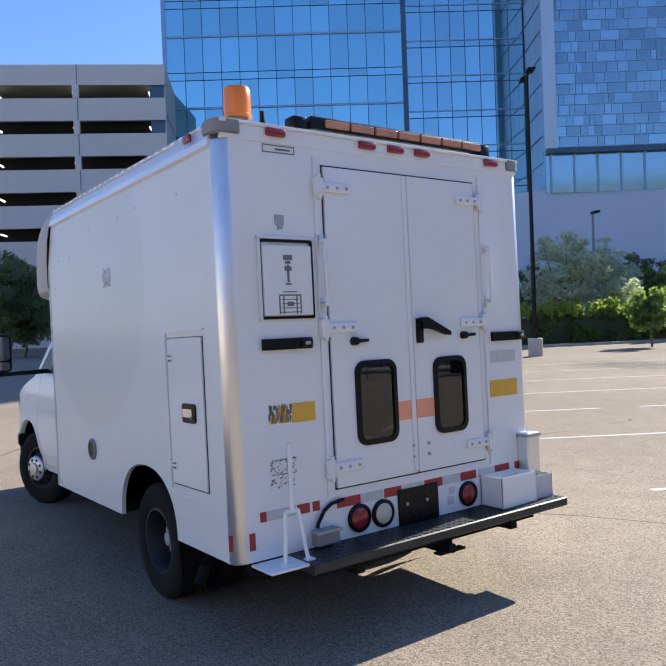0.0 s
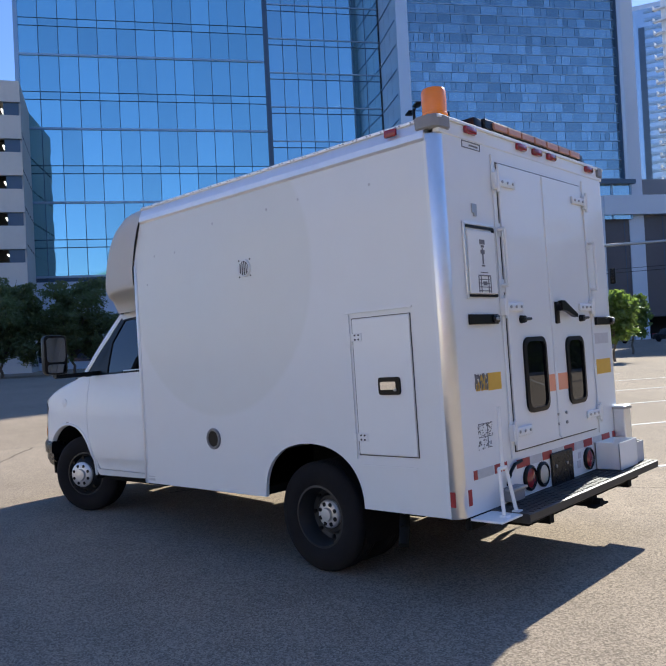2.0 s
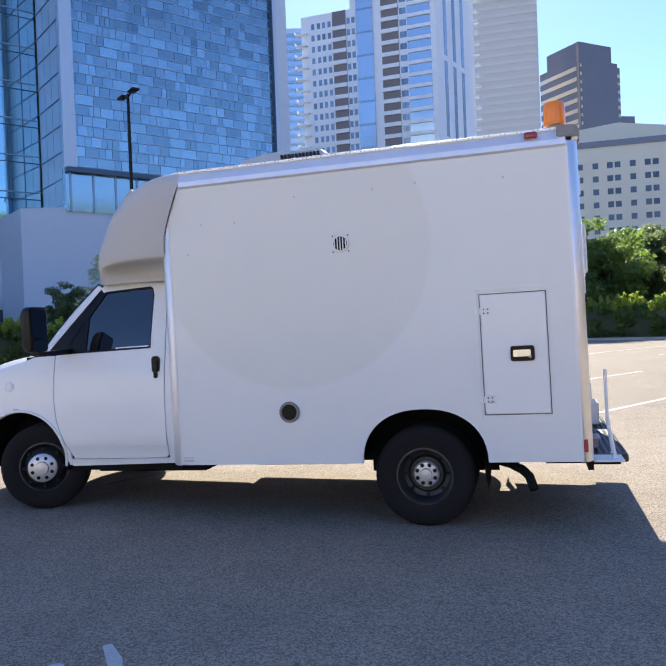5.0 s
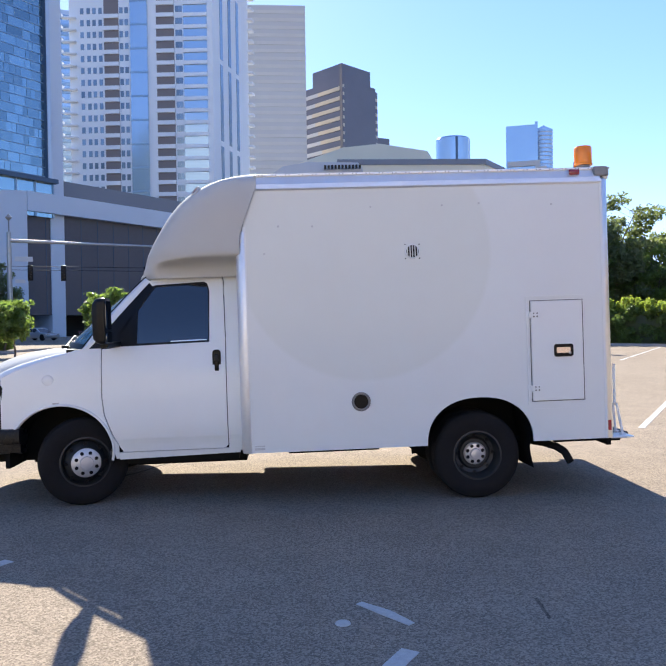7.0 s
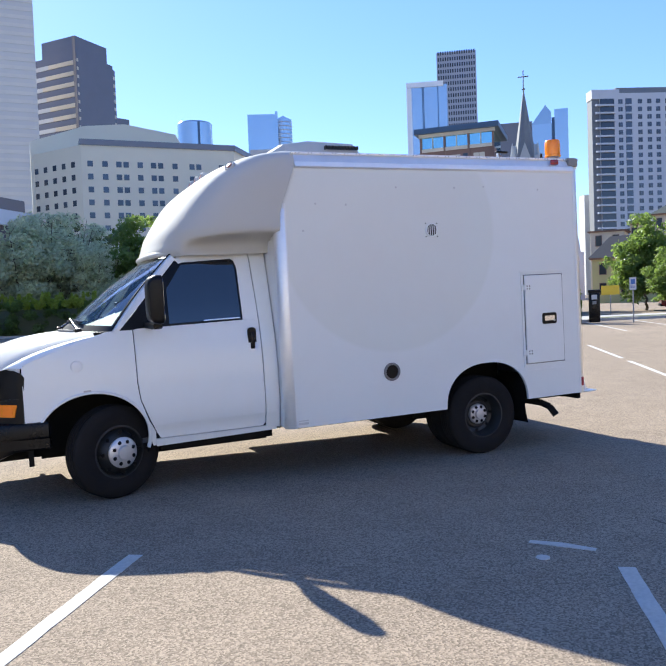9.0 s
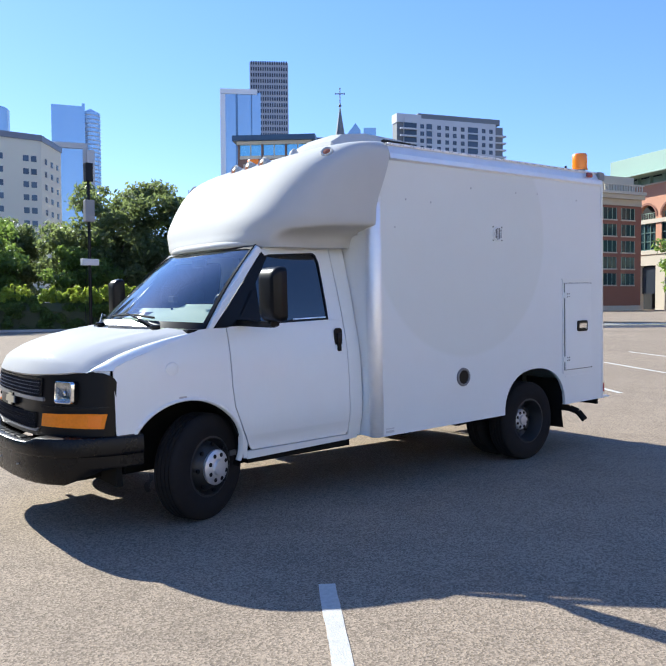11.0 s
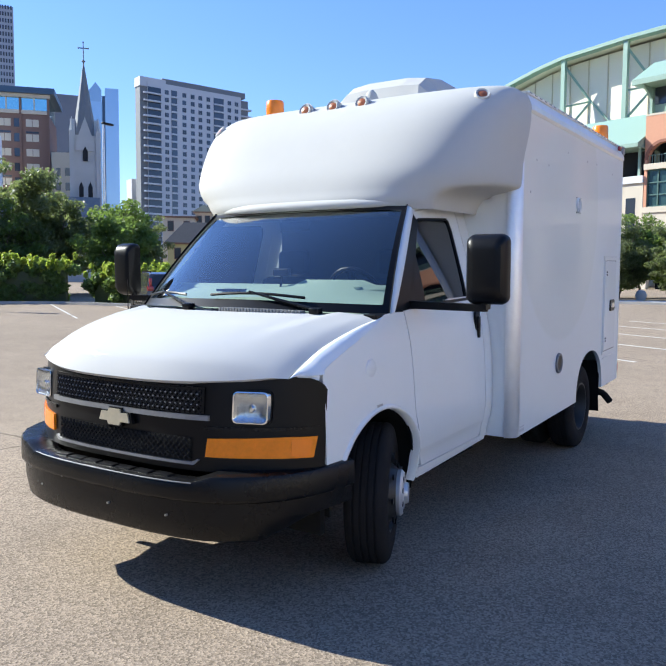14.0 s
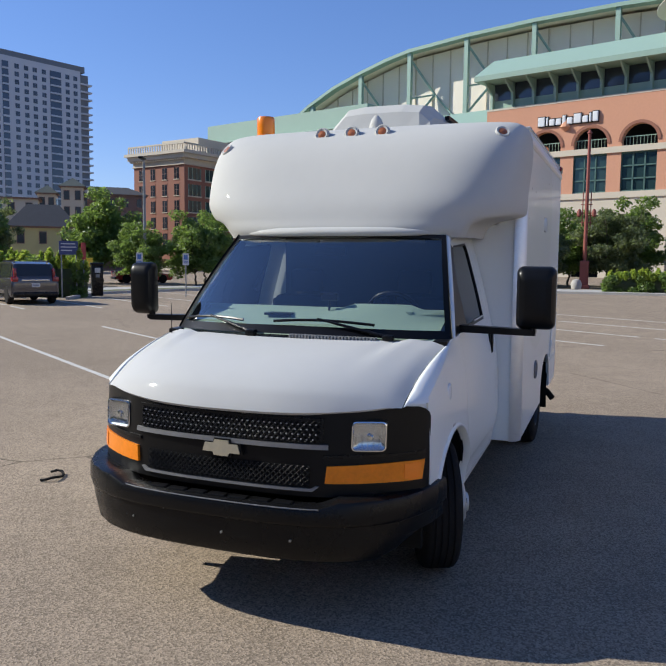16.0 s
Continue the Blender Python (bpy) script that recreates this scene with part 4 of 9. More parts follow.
    b, L = stepped("granite_skyscraper", (-673.4, -1101.4), (-728.9, -1065.5), 60, 419, "very tall grey granite skyscraper with a window grid", B["fargrey"])
    rects = [(3.2 + (L - 6.4) * i / 15, 30 + 10.2 * k, 2.3, 6.0) for k in range(38, -1, -1) for i in range(16)]
    panes(b, B["paneD"], rects, -0.1, "window_pane", t=0.5)
    # brown office building with a glazed top storey
    b, L = bld("brown_office_building", (-110.5, -193.7), (-127.4, -178.1), "brown brick office building with glazed top storey and flat roof")
    part("wall", blocks((0.6, L - 0.6, 0, 22, 0, 46.5)), B["brownbrick"], b)
    part("top_storey", blocks((0.8, L - 0.8, 0.2, 20, 46.5, 51.6)), B["bluepane"], b)
    part("flat_roof", blocks((-1.2, L + 1.2, -1.6, 22, 51.6, 53.2)), B["mulldark"], b)
    part("soffit_band", blocks((0.4, L - 0.4, -0.3, 0.3, 46.2, 47.2), (0.0, L, -0.5, 0.2, 50.6, 51.6)), B["cream"], b)
    rects, dark = [], []
    bay = (L - 1.2) / 3
    for k in range(11):
        z = 3.2 + 4.05 * k
        for i in range(3):
            x0 = 0.6 + i * bay
            rects += [(x0 + bay * 0.30, z, bay * 0.22, 2.0), (x0 + bay * 0.54, z, bay * 0.22, 2.0)]
            if i < 2:
                dark.append((x0 + bay * 0.86, z, bay * 0.20, 2.3))
            if k % 3 == 0:
                dark.append((x0 + bay * 0.42, z + 1.5, bay * 0.46, 0.5))
    panes(b, B["cream"], rects, 0.02, "blind_panel", t=0.12)
    panes(b, B["paneD"], dark, 0.02, "window_pane", t=0.12)
    bm = nb()
    for i in range(4):
        x0 = 0.6 + i * bay
        block(bm, x0 - 0.3, x0 + 0.3, -0.35, 0.0, 0, 51)
    pieces("pier", bm, B["brownbrick"], b)
    bm = nb()
    for k in range(3):
        block(bm, 0.6 + (k + 0.5) * bay - 0.15, 0.6 + (k + 0.5) * bay + 0.15, -0.1, 0.3, 47.2, 50.6)
    pieces("glazing_post", bm, B["cream"], b)
    b, L = bld("tan_annex", (-127.4, -178.1), (-132.5, -171.0), "tan stone annex with windows")
    part("wall", blocks((0, L, 0, 12, 0, 36)), B["tan"], b)
    panes(b, B["paneD"], [(1.8 + 2.6 * i, 6 + 4.1 * k, 1.3, 2.2) for i in range(3) for k in range(7)], 0.02, "window_pane", t=0.12)
    stepped("white_low_block", (-96.0, -178.0), (-107.0, -170.5), 10, 36.6, "plain white low building", B["aptwhite"])
    # dark and pale glass towers behind the church
    b, L = stepped("dark_glass_tower", (-182.0, -264.0), (-199.0, -251.5), 16, 75, "dark glass office tower", B["brownglass"])
    b, L = stepped("peaked_glass_tower", (-254.5, -322.7), (-269.2, -310.5), 20, 93, "pale blue glass tower with stepped peaks", B["farblue"])
    bm = nb()
    prism(bm, [(0, 93), (L * 0.55, 93), (L * 0.55, 99), (L * 0.40, 103)], 'Y', 0, 18)
    block(bm, L * 0.64, L, -1, 18, 0, 100)
    part("peak", bm, B["farblue"], b)
    part("slot", blocks((L * 0.56, L * 0.64, -0.2, 2, 0, 96)), B["mulldark"], b)


distant()


def church():
    c = empty("church", Matrix.Translation((-121.0, -156.0, 0)) @ Matrix.Rotation(radians(-38), 4, 'Z'), "grey stone church tower with tall slate spire and cross", "church")
    w = 3.2
    part("tower", blocks((-w, w, -w, w, 0, 37.0)), B["limestone"], c)
    bm = nb()
    for sx in (-1, 1):
        for sy in (-1, 1):
            block(bm, sx * w - 0.6, sx * w + 0.6, sy * w - 0.6, sy * w + 0.6, 0, 38)
            v = rod(bm, (sx * w, sy * w, 38), (sx * w, sy * w, 41.5), 0.65, 0.05, 4)
    part("buttress", bm, B["limestone"], c)
    bm = nb()
    rod(bm, (0, 0, 37), (0, 0, 55.5), 3.0, 0.15, 8)
    part("spire", bm, B["slate"], c)
    for a in range(4):
        bm = nb()
        prism(bm, [(-2.3, 33), (2.3, 33), (2.3, 35), (0, 41.5), (-2.3, 35)], 'Y', -w - 0.35, -w + 1.5)
        part("gable", bm, B["limestone"], c, pose_=Matrix.Rotation(math.pi / 2 * a, 4, 'Z'))
        for x in (-1.1, 1.1):
            bm = nb()
            prism(bm, [(x - 0.55, 17), (x + 0.55, 17), (x + 0.55, 24), (x, 25.4), (x - 0.55, 24)], 'Y', -w - 0.12, -w + 0.2)
            part("lancet", bm, B["dark"], c, pose_=Matrix.Rotation(math.pi / 2 * a, 4, 'Z'))
        bm = nb()
        prism(bm, [(-0.6, 30.5), (0.6, 30.5), (0.6, 33), (0, 34.2), (-0.6, 33)], 'Y', -w - 0.45, -w + 0.2)
        part("lancet", bm, B["dark"], c, pose_=Matrix.Rotation(math.pi / 2 * a, 4, 'Z'))
    bm = nb()
    rod(bm, (0, 0, 55), (0, 0, 61.0), 0.16, 0.12, 8)
    rod(bm, (-1.2, 0, 59.4), (1.2, 0, 59.4), 0.15, 0.15, 8)
    lathe(bm, [(0, 55.6), (0.5, 56.1), (0, 56.7)], 12, 'Z')
    for x, z in ((-1.2, 59.4), (1.2, 59.4), (0, 60.9)):
        lathe(bm, [(0, z - 0.28), (0.26, z), (0, z + 0.28)], 8, 'Z', (x, 0, 0))
    part("cross", bm, B["slate"], c)
    part("nave", blocks((-w, w + 22, 1, 15, 0, 13)), B["limestone"], c)
    bm = nb()
    prism(bm, [(0.2, 13), (15.8, 13), (8, 21)], 'X', -w, w + 22)
    part("nave_roof", bm, B["slate"], c)
    # small white spire of a neighbouring chapel
    s = empty("small_spire", Matrix.Translation((-104.0, -118.0, 0)), "small white chapel spire with finial", "church")
    bm = nb()
    rod(bm, (0, 0, 10), (0, 0, 17.5), 1.1, 0.05, 8)
    block(bm, -1.2, 1.2, -1.2, 1.2, 0, 10.2)
    part("spire", bm, B["aptwhite"], s)


church()


def apartment_block():
    b, L = bld("white_apartment_block", (-346.9, -377.3), (-427.3, -349.5), "tall pale grey apartment block with balconies and a window grid")
    H, D = 134.0, 9.0
    part("wall", blocks((5.5, L * 0.915, 0, D, 0, H - 2.5)), B["aptgrey"], b)
    part("penthouse", blocks((L * 0.20, L * 0.97, 2.0, D, H - 2.5, H + 1.5)), B["slate"], b)
    part("parapet", blocks((0, L * 0.22, 0.3, D, H - 6, H)), B["aptgrey"], b)
    part("recess", blocks((0.5, 5.5, 1.5, D, 0, H - 6)), B["slate"], b)
    part("recess", blocks((L * 0.915, L, 2.0, D, 0, H - 4)), B["slate"], b)
    for xa, xb in ((L * 0.265, L * 0.315), (L * 0.65, L * 0.745), (5.5, L * 0.175)):
        part("strip", blocks((xa, xb, -0.15, 0, 0, H - 6)), B["paneD"], b)
    rects = []
    for k in range(25):
        z = H - 8.0 - 5.0 * k
        for fx in (0.225, 0.38, 0.455, 0.525, 0.60, 0.80, 0.87):
            rects += [(L * fx - 0.75, z, 1.35, 2.9), (L * fx + 0.75, z, 1.35, 2.9)]
    panes(b, B["paneD"], rects, 0.02, "window_pane", t=0.2)
    bm = nb()
    for k in range(25):
        z = H - 11 - 5.0 * k
        block(bm, 2.0, L * 0.175, -2.0, 0, z, z + 1.1)
        block(bm, L * 0.265, L * 0.315, -0.9, 0, z, z + 1.1)
        block(bm, L * 0.65, L * 0.745, -0.9, 0, z, z + 1.0)
        block(bm, L * 0.92, L + 2.2, 0.5, 6, z, z + 1.1)
    pieces("balcony", bm, B["aptgrey"], b)
    stepped("far_low_tower", (-352.0, -392.0), (-362.0, -388.0), 10, 68, "narrow grey tower behind the apartment block", B["stonegrey"])


apartment_block()


def stadium():
    """Brick ballpark front with arches, green steel gallery and the curved roof wall behind."""
    b, L0 = bld("ballpark", (-128.7, -56.0), (-111.1, 2.5), "brick ballpark with arches, green steel gallery and curved roof", "stadium")
    def front(x0, x1, xs, wing=False):
        bm = nb()
        block(bm, x0, x1, 0, 1.0, 23.0, 27.0)
        for i in range(len(xs) + 1):
            a = x0 if i == 0 else xs[i - 1] + 2.55
            c = x1 if i == len(xs) else xs[i] - 2.55
            block(bm, a, c, 0, 1.0, 12.8, 23.0)
        for cx in xs:
            k = 14
            for j in range(k):
                a0, a1 = math.pi * j / k, math.pi * (j + 1) / k
                p = [(cx - 2.55 * math.cos(a0), 20.2 + 2.55 * math.sin(a0)), (cx - 2.55 * math.cos(a1), 20.2 + 2.55 * math.sin(a1))]
                prism(bm, [p[0], p[1], (p[1][0], 23.0), (p[0][0], 23.0)], 'Y', 0, 1.0)
        part("brick_wall", bm, B["orangebrick"], b)
        part("brick_crown", blocks((x0, x1, -0.05, 1.0, 27.0, 27.3)), B["cream"], b)
        bm = nb()
        block(bm, x0, x1, -0.25, 1.0, 18.7, 19.6)
        block(bm, x0, x1, -0.2, 1.0, 12.0, 12.9)
        block(bm, x0, x1, 0.0, 1.0, 9.6, 12.0)
        for i in range(len(xs) + 1):
            c = xs[0] - 3.4 + 7.0 * i if i < len(xs) else x1 - 1.3
            block(bm, c - 1.3, c + 1.3, 0, 1.0, 0, 9.6)
        pieces("stone_band", bm, B["cream"], b)
        # back wall and floors in near-black paint the shade behind the arches
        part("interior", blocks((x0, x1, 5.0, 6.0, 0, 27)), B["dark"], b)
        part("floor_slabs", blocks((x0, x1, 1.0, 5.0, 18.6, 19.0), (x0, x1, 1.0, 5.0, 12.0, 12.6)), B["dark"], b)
        for cx in xs:
            bm = nb()
            ring_o = [(cx - 3.0 * math.cos(math.pi * i / 16), 20.2 + 3.0 * math.sin(math.pi * i / 16)) for i in range(17)]
            ring_i = [(cx - 2.55 * math.cos(math.pi * i / 16), 20.2 + 2.55 * math.sin(math.pi * i / 16)) for i in range(17)]
            grid(bm, [[(p[0], -0.12, p[1]) for p in ring_o], [(p[0], -0.12, p[1]) for p in ring_i], [(p[0], 0.3, p[1]) for p in ring_i]])
            part("arch_ring", bm, B["brick"], b)
            part("railing", blocks((cx - 2.5, cx + 2.5, 0.4, 0.46, 20.9, 21.0), *[(cx - 2.5 + 0.5 * k, cx - 2.45 + 0.5 * k, 0.4, 0.45, 19.6, 20.9) for k in range(11)]), B["greensteel"], b)
            part("window_frame", blocks(*[(cx - 2.55 + 1.7 * k - 0.1, cx - 2.55 + 1.7 * k + 0.1, 0.2, 0.5, 12.9, 18.7) for k in range(4)], *[(cx - 2.55, cx + 2.55, 0.2, 0.5, z - 0.1, z + 0.1) for z in (13.0, 14.8, 16.7, 18.6)]), B["framegreen"], b)
            part("pane", blocks((cx - 2.55, cx + 2.55, 0.42, 0.48, 12.9, 18.7)), B["paneG"], b)
            part("pane", blocks((cx - 2.2, cx + 2.2, 0.6, 0.7, 3.5, 9.2)), B["paneD"], b)
        # gallery: glazed strip under a sloping green canopy
        part("gallery_glass", blocks((x0, x1, 1.6, 2.0, 27.3, 29.4 if wing else 31.6)), B["paneD"], b)
        part("gallery_louvres", blocks((x0, x1, 1.2, 1.6, 27.3, 28.8)), B["greensteel"], b)
        bm = nb()
        for k in range(int((x1 - x0) / 3.6)):
            x = x0 + 0.5 + k * 3.6
            block(bm, x - 0.2, x + 0.2, 0.4, 1.2, 27.3, 29.4 if wing else 31.6)
            if wing:
                continue
            prism(bm, [(1.0, 29.5), (0.8, 29.5), (-2.6, 31.4), (1.0, 31.4)], 'X', x - 0.15, x + 0.15)
        pieces("gallery_post", bm, B["greensteel"], b)
        if wing:
            return
        bm = nb()
        prism(bm, [(-3.0, 31.4), (-3.0, 32.2), (4.0, 36.2), (8.0, 36.2), (8.0, 31.8)], 'X', x0 - 1.0, x1 + 0.8)
        part("canopy", bm, B["greensteel"], b)

    before = set(b.children)
    front(-31.0, 14.0, [-26.7, -20.0, -13.3, -6.6, 0.1, 6.9], True)
    for o in set(b.children) - before:
        o.matrix_local = pose(-9.0, 10.0, 0)
    part("wing_parapet", blocks((-41.0, 6.0, 10.5, 33.0, 29.6, 34.1)), B["greensteel"], b)
    bm = nb()
    prism(bm, [(6.8, 29.0), (6.8, 29.25), (10.6, 30.2), (10.6, 29.0)], 'X', -41.5, 6.8)
    part("wing_eave", bm, B["greensteel"], b)
    front(37.8, 166.0, [40.8 + 7.2 * i for i in range(17)])
    bm = nb()
    prism(bm, [(-2.0, 22.2), (-2.0, 22.8), (10.0, 29.5), (11.0, 29.8), (33.0, 29.8), (33.0, 22.2)], 'X', 20.5, 37.6)
    part("low_canopy", bm, B["greensteel"], b)
    part("wing_side", blocks((5.6, 6.0, 10.5, 33.0, 0.0, 27.2)), B["orangebrick"], b)
    part("side_band", blocks((6.0, 6.2, 10.5, 33.0, 18.7, 19.6), (6.0, 6.2, 10.5, 33.0, 12.0, 12.9)), B["cream"], b)
    part("side_gallery", blocks((5.4, 5.8, 10.5, 33.0, 27.2, 29.6)), B["paneD"], b)
    part("low_wall", blocks((19.5, 37.7, 0.0, 1.0, 0.0, 16.8)), B["cream"], b)
    part("low_band", blocks((19.5, 37.7, -0.3, 1.0, 16.8, 17.9)), B["aptwhite"], b)
    # near-black sheet paints the shade under the low canopy
    part("low_interior", blocks((19.5, 37.6, 3.0, 3.5, 17.8, 22.4)), B["dark"], b)
    for k in range(6):
        part("low_post", blocks((20.6 + k * 3.2, 21.0 + k * 3.2, 0.2, 0.6, 17.9, 22.4)), B["greensteel"], b)
        part("pane", blocks((20.4 + k * 2.9, 22.0 + k * 2.9, -0.03, 0.1, 9.0, 14.5)), B["paneD"], b)
        part("pane", blocks((20.4 + k * 2.9, 22.3 + k * 2.9, -0.03, 0.1, 1.0, 6.5)), B["paneD"], b)
    # sign over the arches: plain raised bars, with its badge
    u = 46.8
    for w, h in ((1.5, 2.0), (0.4, 1.9), (1.1, 1.4), (1.1, 1.4), (0.7, 1.9), (1.1, 1.4), (1.5, 2.0), (1.1, 1.4), (0.4, 1.9), (1.1, 2.1)):
        part("sign_bar", blocks((u, u + w * 0.78, -0.4, -0.15, 23.6, 23.6 + h * 0.72), bevel=0.12), B["aptwhite"], b)
        part("sign_backing", blocks((u - 0.1, u + w * 0.78 + 0.1, -0.15, -0.05, 23.5, 23.75 + h * 0.72), bevel=0.03), B["dark"], b)
        u += w * 0.78 + 0.19
    bm = nb()
    lathe(bm, [(0.0, 23.0), (0.9, 23.8), (0.0, 25.6)], 10, 'Z', (51.2, 0.1, -0.6))
    part("sign_badge", bm, B["orangebrick"], b)
    # tall curved wall and arched roof truss behind
    roof = [(-80, 16), (-60, 30), (-48, 38), (-37, 44.3), (-28.5, 48.0), (-20, 50.6), (-12, 52.6), (-5.3, 53.8), (10.3, 54.8), (27, 55.2), (45, 55.0), (65, 54.0), (110, 50), (160, 44), (215, 34)]
    bm = nb()
    prism(bm, [(p[0], p[1] - 1.0) for p in roof] + [(215, 0), (-80, 0)], 'Y', 48.5, 58)
    part("roof_wall", bm, B["roofwall"], b)
    bm = nb()
    for p, q in zip(roof, roof[1:]):
        prism(bm, [(p[0], p[1] - 0.35), (q[0], q[1] - 0.35), (q[0], q[1]), (p[0], p[1])], 'Y', 45.6, 60)
    pieces("roof_sheet", bm, B["roofwall"], b)
    bm = nb()
    for p, q in zip(roof, roof[1:]):
        prism(bm, [(p[0], p[1] - 0.7), (q[0], q[1] - 0.7), (q[0], q[1] + 0.1), (p[0], p[1] + 0.1)], 'Y', 43.4, 45.6)
    pieces("roof_edge", bm, B["greensteel"], b)
    for x in (-68.0, -52.0, -36.0, -20.0, -5.3, 10.2, 26.7, 44.6, 61.0, 77.0, 93.0, 109.0, 125.0, 141.0, 157.0):
        z = lerp_table(roof, x)
        bm = nb()
        block(bm, x - 0.5, x + 0.5, 43.8, 44.8, 8, z - 0.6)
        part("roof_column", bm, B["greensteel"], b)
        bm = nb()
        for zz in (z - 2.0, z - 21.0):
            rod(bm, (x, 44.5, zz), (x + 5.0, 48.1, zz - 8.5), 0.28, 0.28, 6)
            rod(bm, (x + 5.0, 48.1, zz - 8.5), (x, 44.5, zz - 16), 0.28, 0.28, 6)
            rod(bm, (x + 5.0, 48.1, zz - 8.5), (x + 10.0, 48.1, zz - 14.0), 0.25, 0.25, 6)
            rod(bm, (x, 44.5, zz - 9.5), (x + 5.0, 48.1, zz - 8.5), 0.22, 0.22, 6)
        pieces("roof_brace", bm, B["greensteel"], b)
    for k in range(54):
        x = -60 + k * 4.9
        part("wall_rib", blocks((x - 0.09, x + 0.09, 48.2, 48.5, 8, lerp_table(roof, x) - 1.0)), B["tan"], b)
    part("back_roof", blocks((-58, 200, 34, 48.4, 20, 24)), B["greensteel"], b)
    for x, z, tilt in ((66.0, 38.5, -20), (72.5, 41.5, -58)):
        bm = nb()
        lathe(bm, [(0.0, 0.0), (1.4, 0.25), (2.6, 0.9), (2.6, 1.0), (1.4, 0.35), (0, 0.1)], 24, 'Z')
        rod(bm, (0, 0, 0.1), (0, 0, 2.2), 0.08, 0.05, 6)
        d = part("satellite_dish", bm, B["cream"], b, smooth=True, pose_=pose(x, 3.0, z, -20, tilt, 0))
    part("dish_mast", blocks((65.85, 66.15, 2.85, 3.15, 35, 38.6), (72.3, 72.6, 2.85, 3.15, 35, 41.6)), B["greensteel"], b)


stadium()


def brick_block():
    b, L = bld("brick_corner_building", (-121.1, -92.3), (-117.9, -78.3), "red brick corner building with a stone cornice")
    H, D = 24.0, 16.0
    part("wall", blocks((0, L, 0, D, 0, H - 2)), B["brick"], b)
    part("cornice", blocks((-0.9, L + 0.9, -0.9, D, H - 2, H - 1.2), (-1.4, L + 1.4, -1.4, D, H - 1.2, H - 0.6)), B["cream"], b)
    part("frieze", blocks((-0.12, L + 0.12, -0.12, D, H - 3.15, H - 2), (-0.28, L + 0.28, -0.28, D, H - 3.3, H - 3.15)), B["tan"], b)
    part("dentil_course", blocks(*[(x, x + 0.3, -0.75, -0.12, H - 2.35, H - 2.0) for x in (-0.4 + 0.62 * i for i in range(24))]), B["tan"], b)
    part("base_course", blocks((-0.1, L + 0.1, -0.1, D, 0, 1.0)), B["cream"], b)
    bm = blocks((-0.8, L + 0.8, -0.8, -0.5, H + 0.6, H + 0.9), (L + 0.5, L + 0.8, -0.5, D, H + 0.6, H + 0.9))
    for k in range(24):
        x = -0.8 + k * (L + 1.6) / 23
        block(bm, x - 0.13, x + 0.13, -0.75, -0.55, H - 0.6, H + 0.6)
        y = -0.6 + k * 0.7
        block(bm, L + 0.55, L + 0.75, y - 0.13, y + 0.13, H - 0.6, H + 0.6)
    part("balustrade", bm, B["cream"], b)
    part("penthouse", blocks((3.0, L - 1.0, 5.0, D - 1, H - 1, H + 2.6)), B["cream"], b)
    for k in range(5):
        z = 5.1 + 3.22 * k
        for i in range(4):
            x = 2.2 + 3.35 * i
            part("pane", blocks((x - 0.62, x + 0.62, -0.06, 0.05, z, z + 2.25)), B["paneK"], b)
            part("window_frame", blocks((x - 0.04, x + 0.04, -0.08, 0.0, z, z + 2.25), (x - 0.62, x + 0.62, -0.08, 0.0, z + 1.1, z + 1.16)), B["brownbrick"], b)
            part("sill", blocks((x - 0.75, x + 0.75, -0.12, 0.0, z - 0.14, z)), B["tan"], b)
            part("lintel", blocks((x - 0.75, x + 0.75, -0.05, 0.0, z + 2.25, z + 2.5)), B["brick"], b)
        for i in range(3):
            y = 2.8 + 4.8 * i
            part("pane", blocks((L - 0.05, L + 0.06, y - 1.7, y + 1.7, z, z + 2.25)), B["paneG"], b)
            part("window_frame", blocks(*[(L, L + 0.10, y + d - 0.06, y + d + 0.06, z, z + 2.25) for d in (-1.7, -0.6, 0.6, 1.7)]), B["greensteel"], b)
            part("sill", blocks((L, L + 0.2, y - 1.9, y + 1.9, z - 0.25, z)), B["cream"], b)
    # old houses seen between the trees: an olive one, two square brick towers, a flat pale one, a long dark roof
    for x, y, w, d, h, rz, wall, rise, text in ((-75.2, -74.5, 8.5, 7, 6.4, 40, "olive", 3.2, "olive stucco house with a dark hipped roof"), (-97.0, -93.2, 3.0, 3.0, 13.5, 35, "tan", 1.5, "square tan tower with a green pyramid roof"), (-98.9, -89.2, 3.7, 3.7, 14.7, 35, "tan", 1.6, "square tan tower with a green pyramid roof"), (-81.5, -84.4, 5.0, 6, 11.1, 40, "cream", 0.3, "flat-roofed pale house among trees"), (-108.4, -88.3, 12.0, 7, 14.0, 40, "brownbrick", 1.6, "long brown house with a dark roof")):
        h0 = empty("house", Matrix.Translation((x, y, 0)) @ Matrix.Rotation(radians(rz + 90), 4, 'Z'), text, "house", "houses")
        part("wall", blocks((-w / 2, w / 2, -d / 2, d / 2, 0, h)), B[wall], h0)
        ridge = 0.0 if w == d else w / 4
        bm = nb()
        vs = [bm.verts.new(p) for p in ((-w / 2 - 0.5, -d / 2 - 0.5, h), (w / 2 + 0.5, -d / 2 - 0.5, h), (w / 2 + 0.5, d / 2 + 0.5, h), (-w / 2 - 0.5, d / 2 + 0.5, h), (-ridge - 0.02, 0, h + rise), (ridge + 0.02, 0, h + rise))]
        for f in ((0, 1, 5, 4), (1, 2, 5), (2, 3, 4, 5), (3, 0, 4), (3, 2, 1, 0)):
            bm.faces.new([vs[i] for i in f])
        part("roof", bm, B["greenroof" if wall == "tan" else "darkroof"], h0)
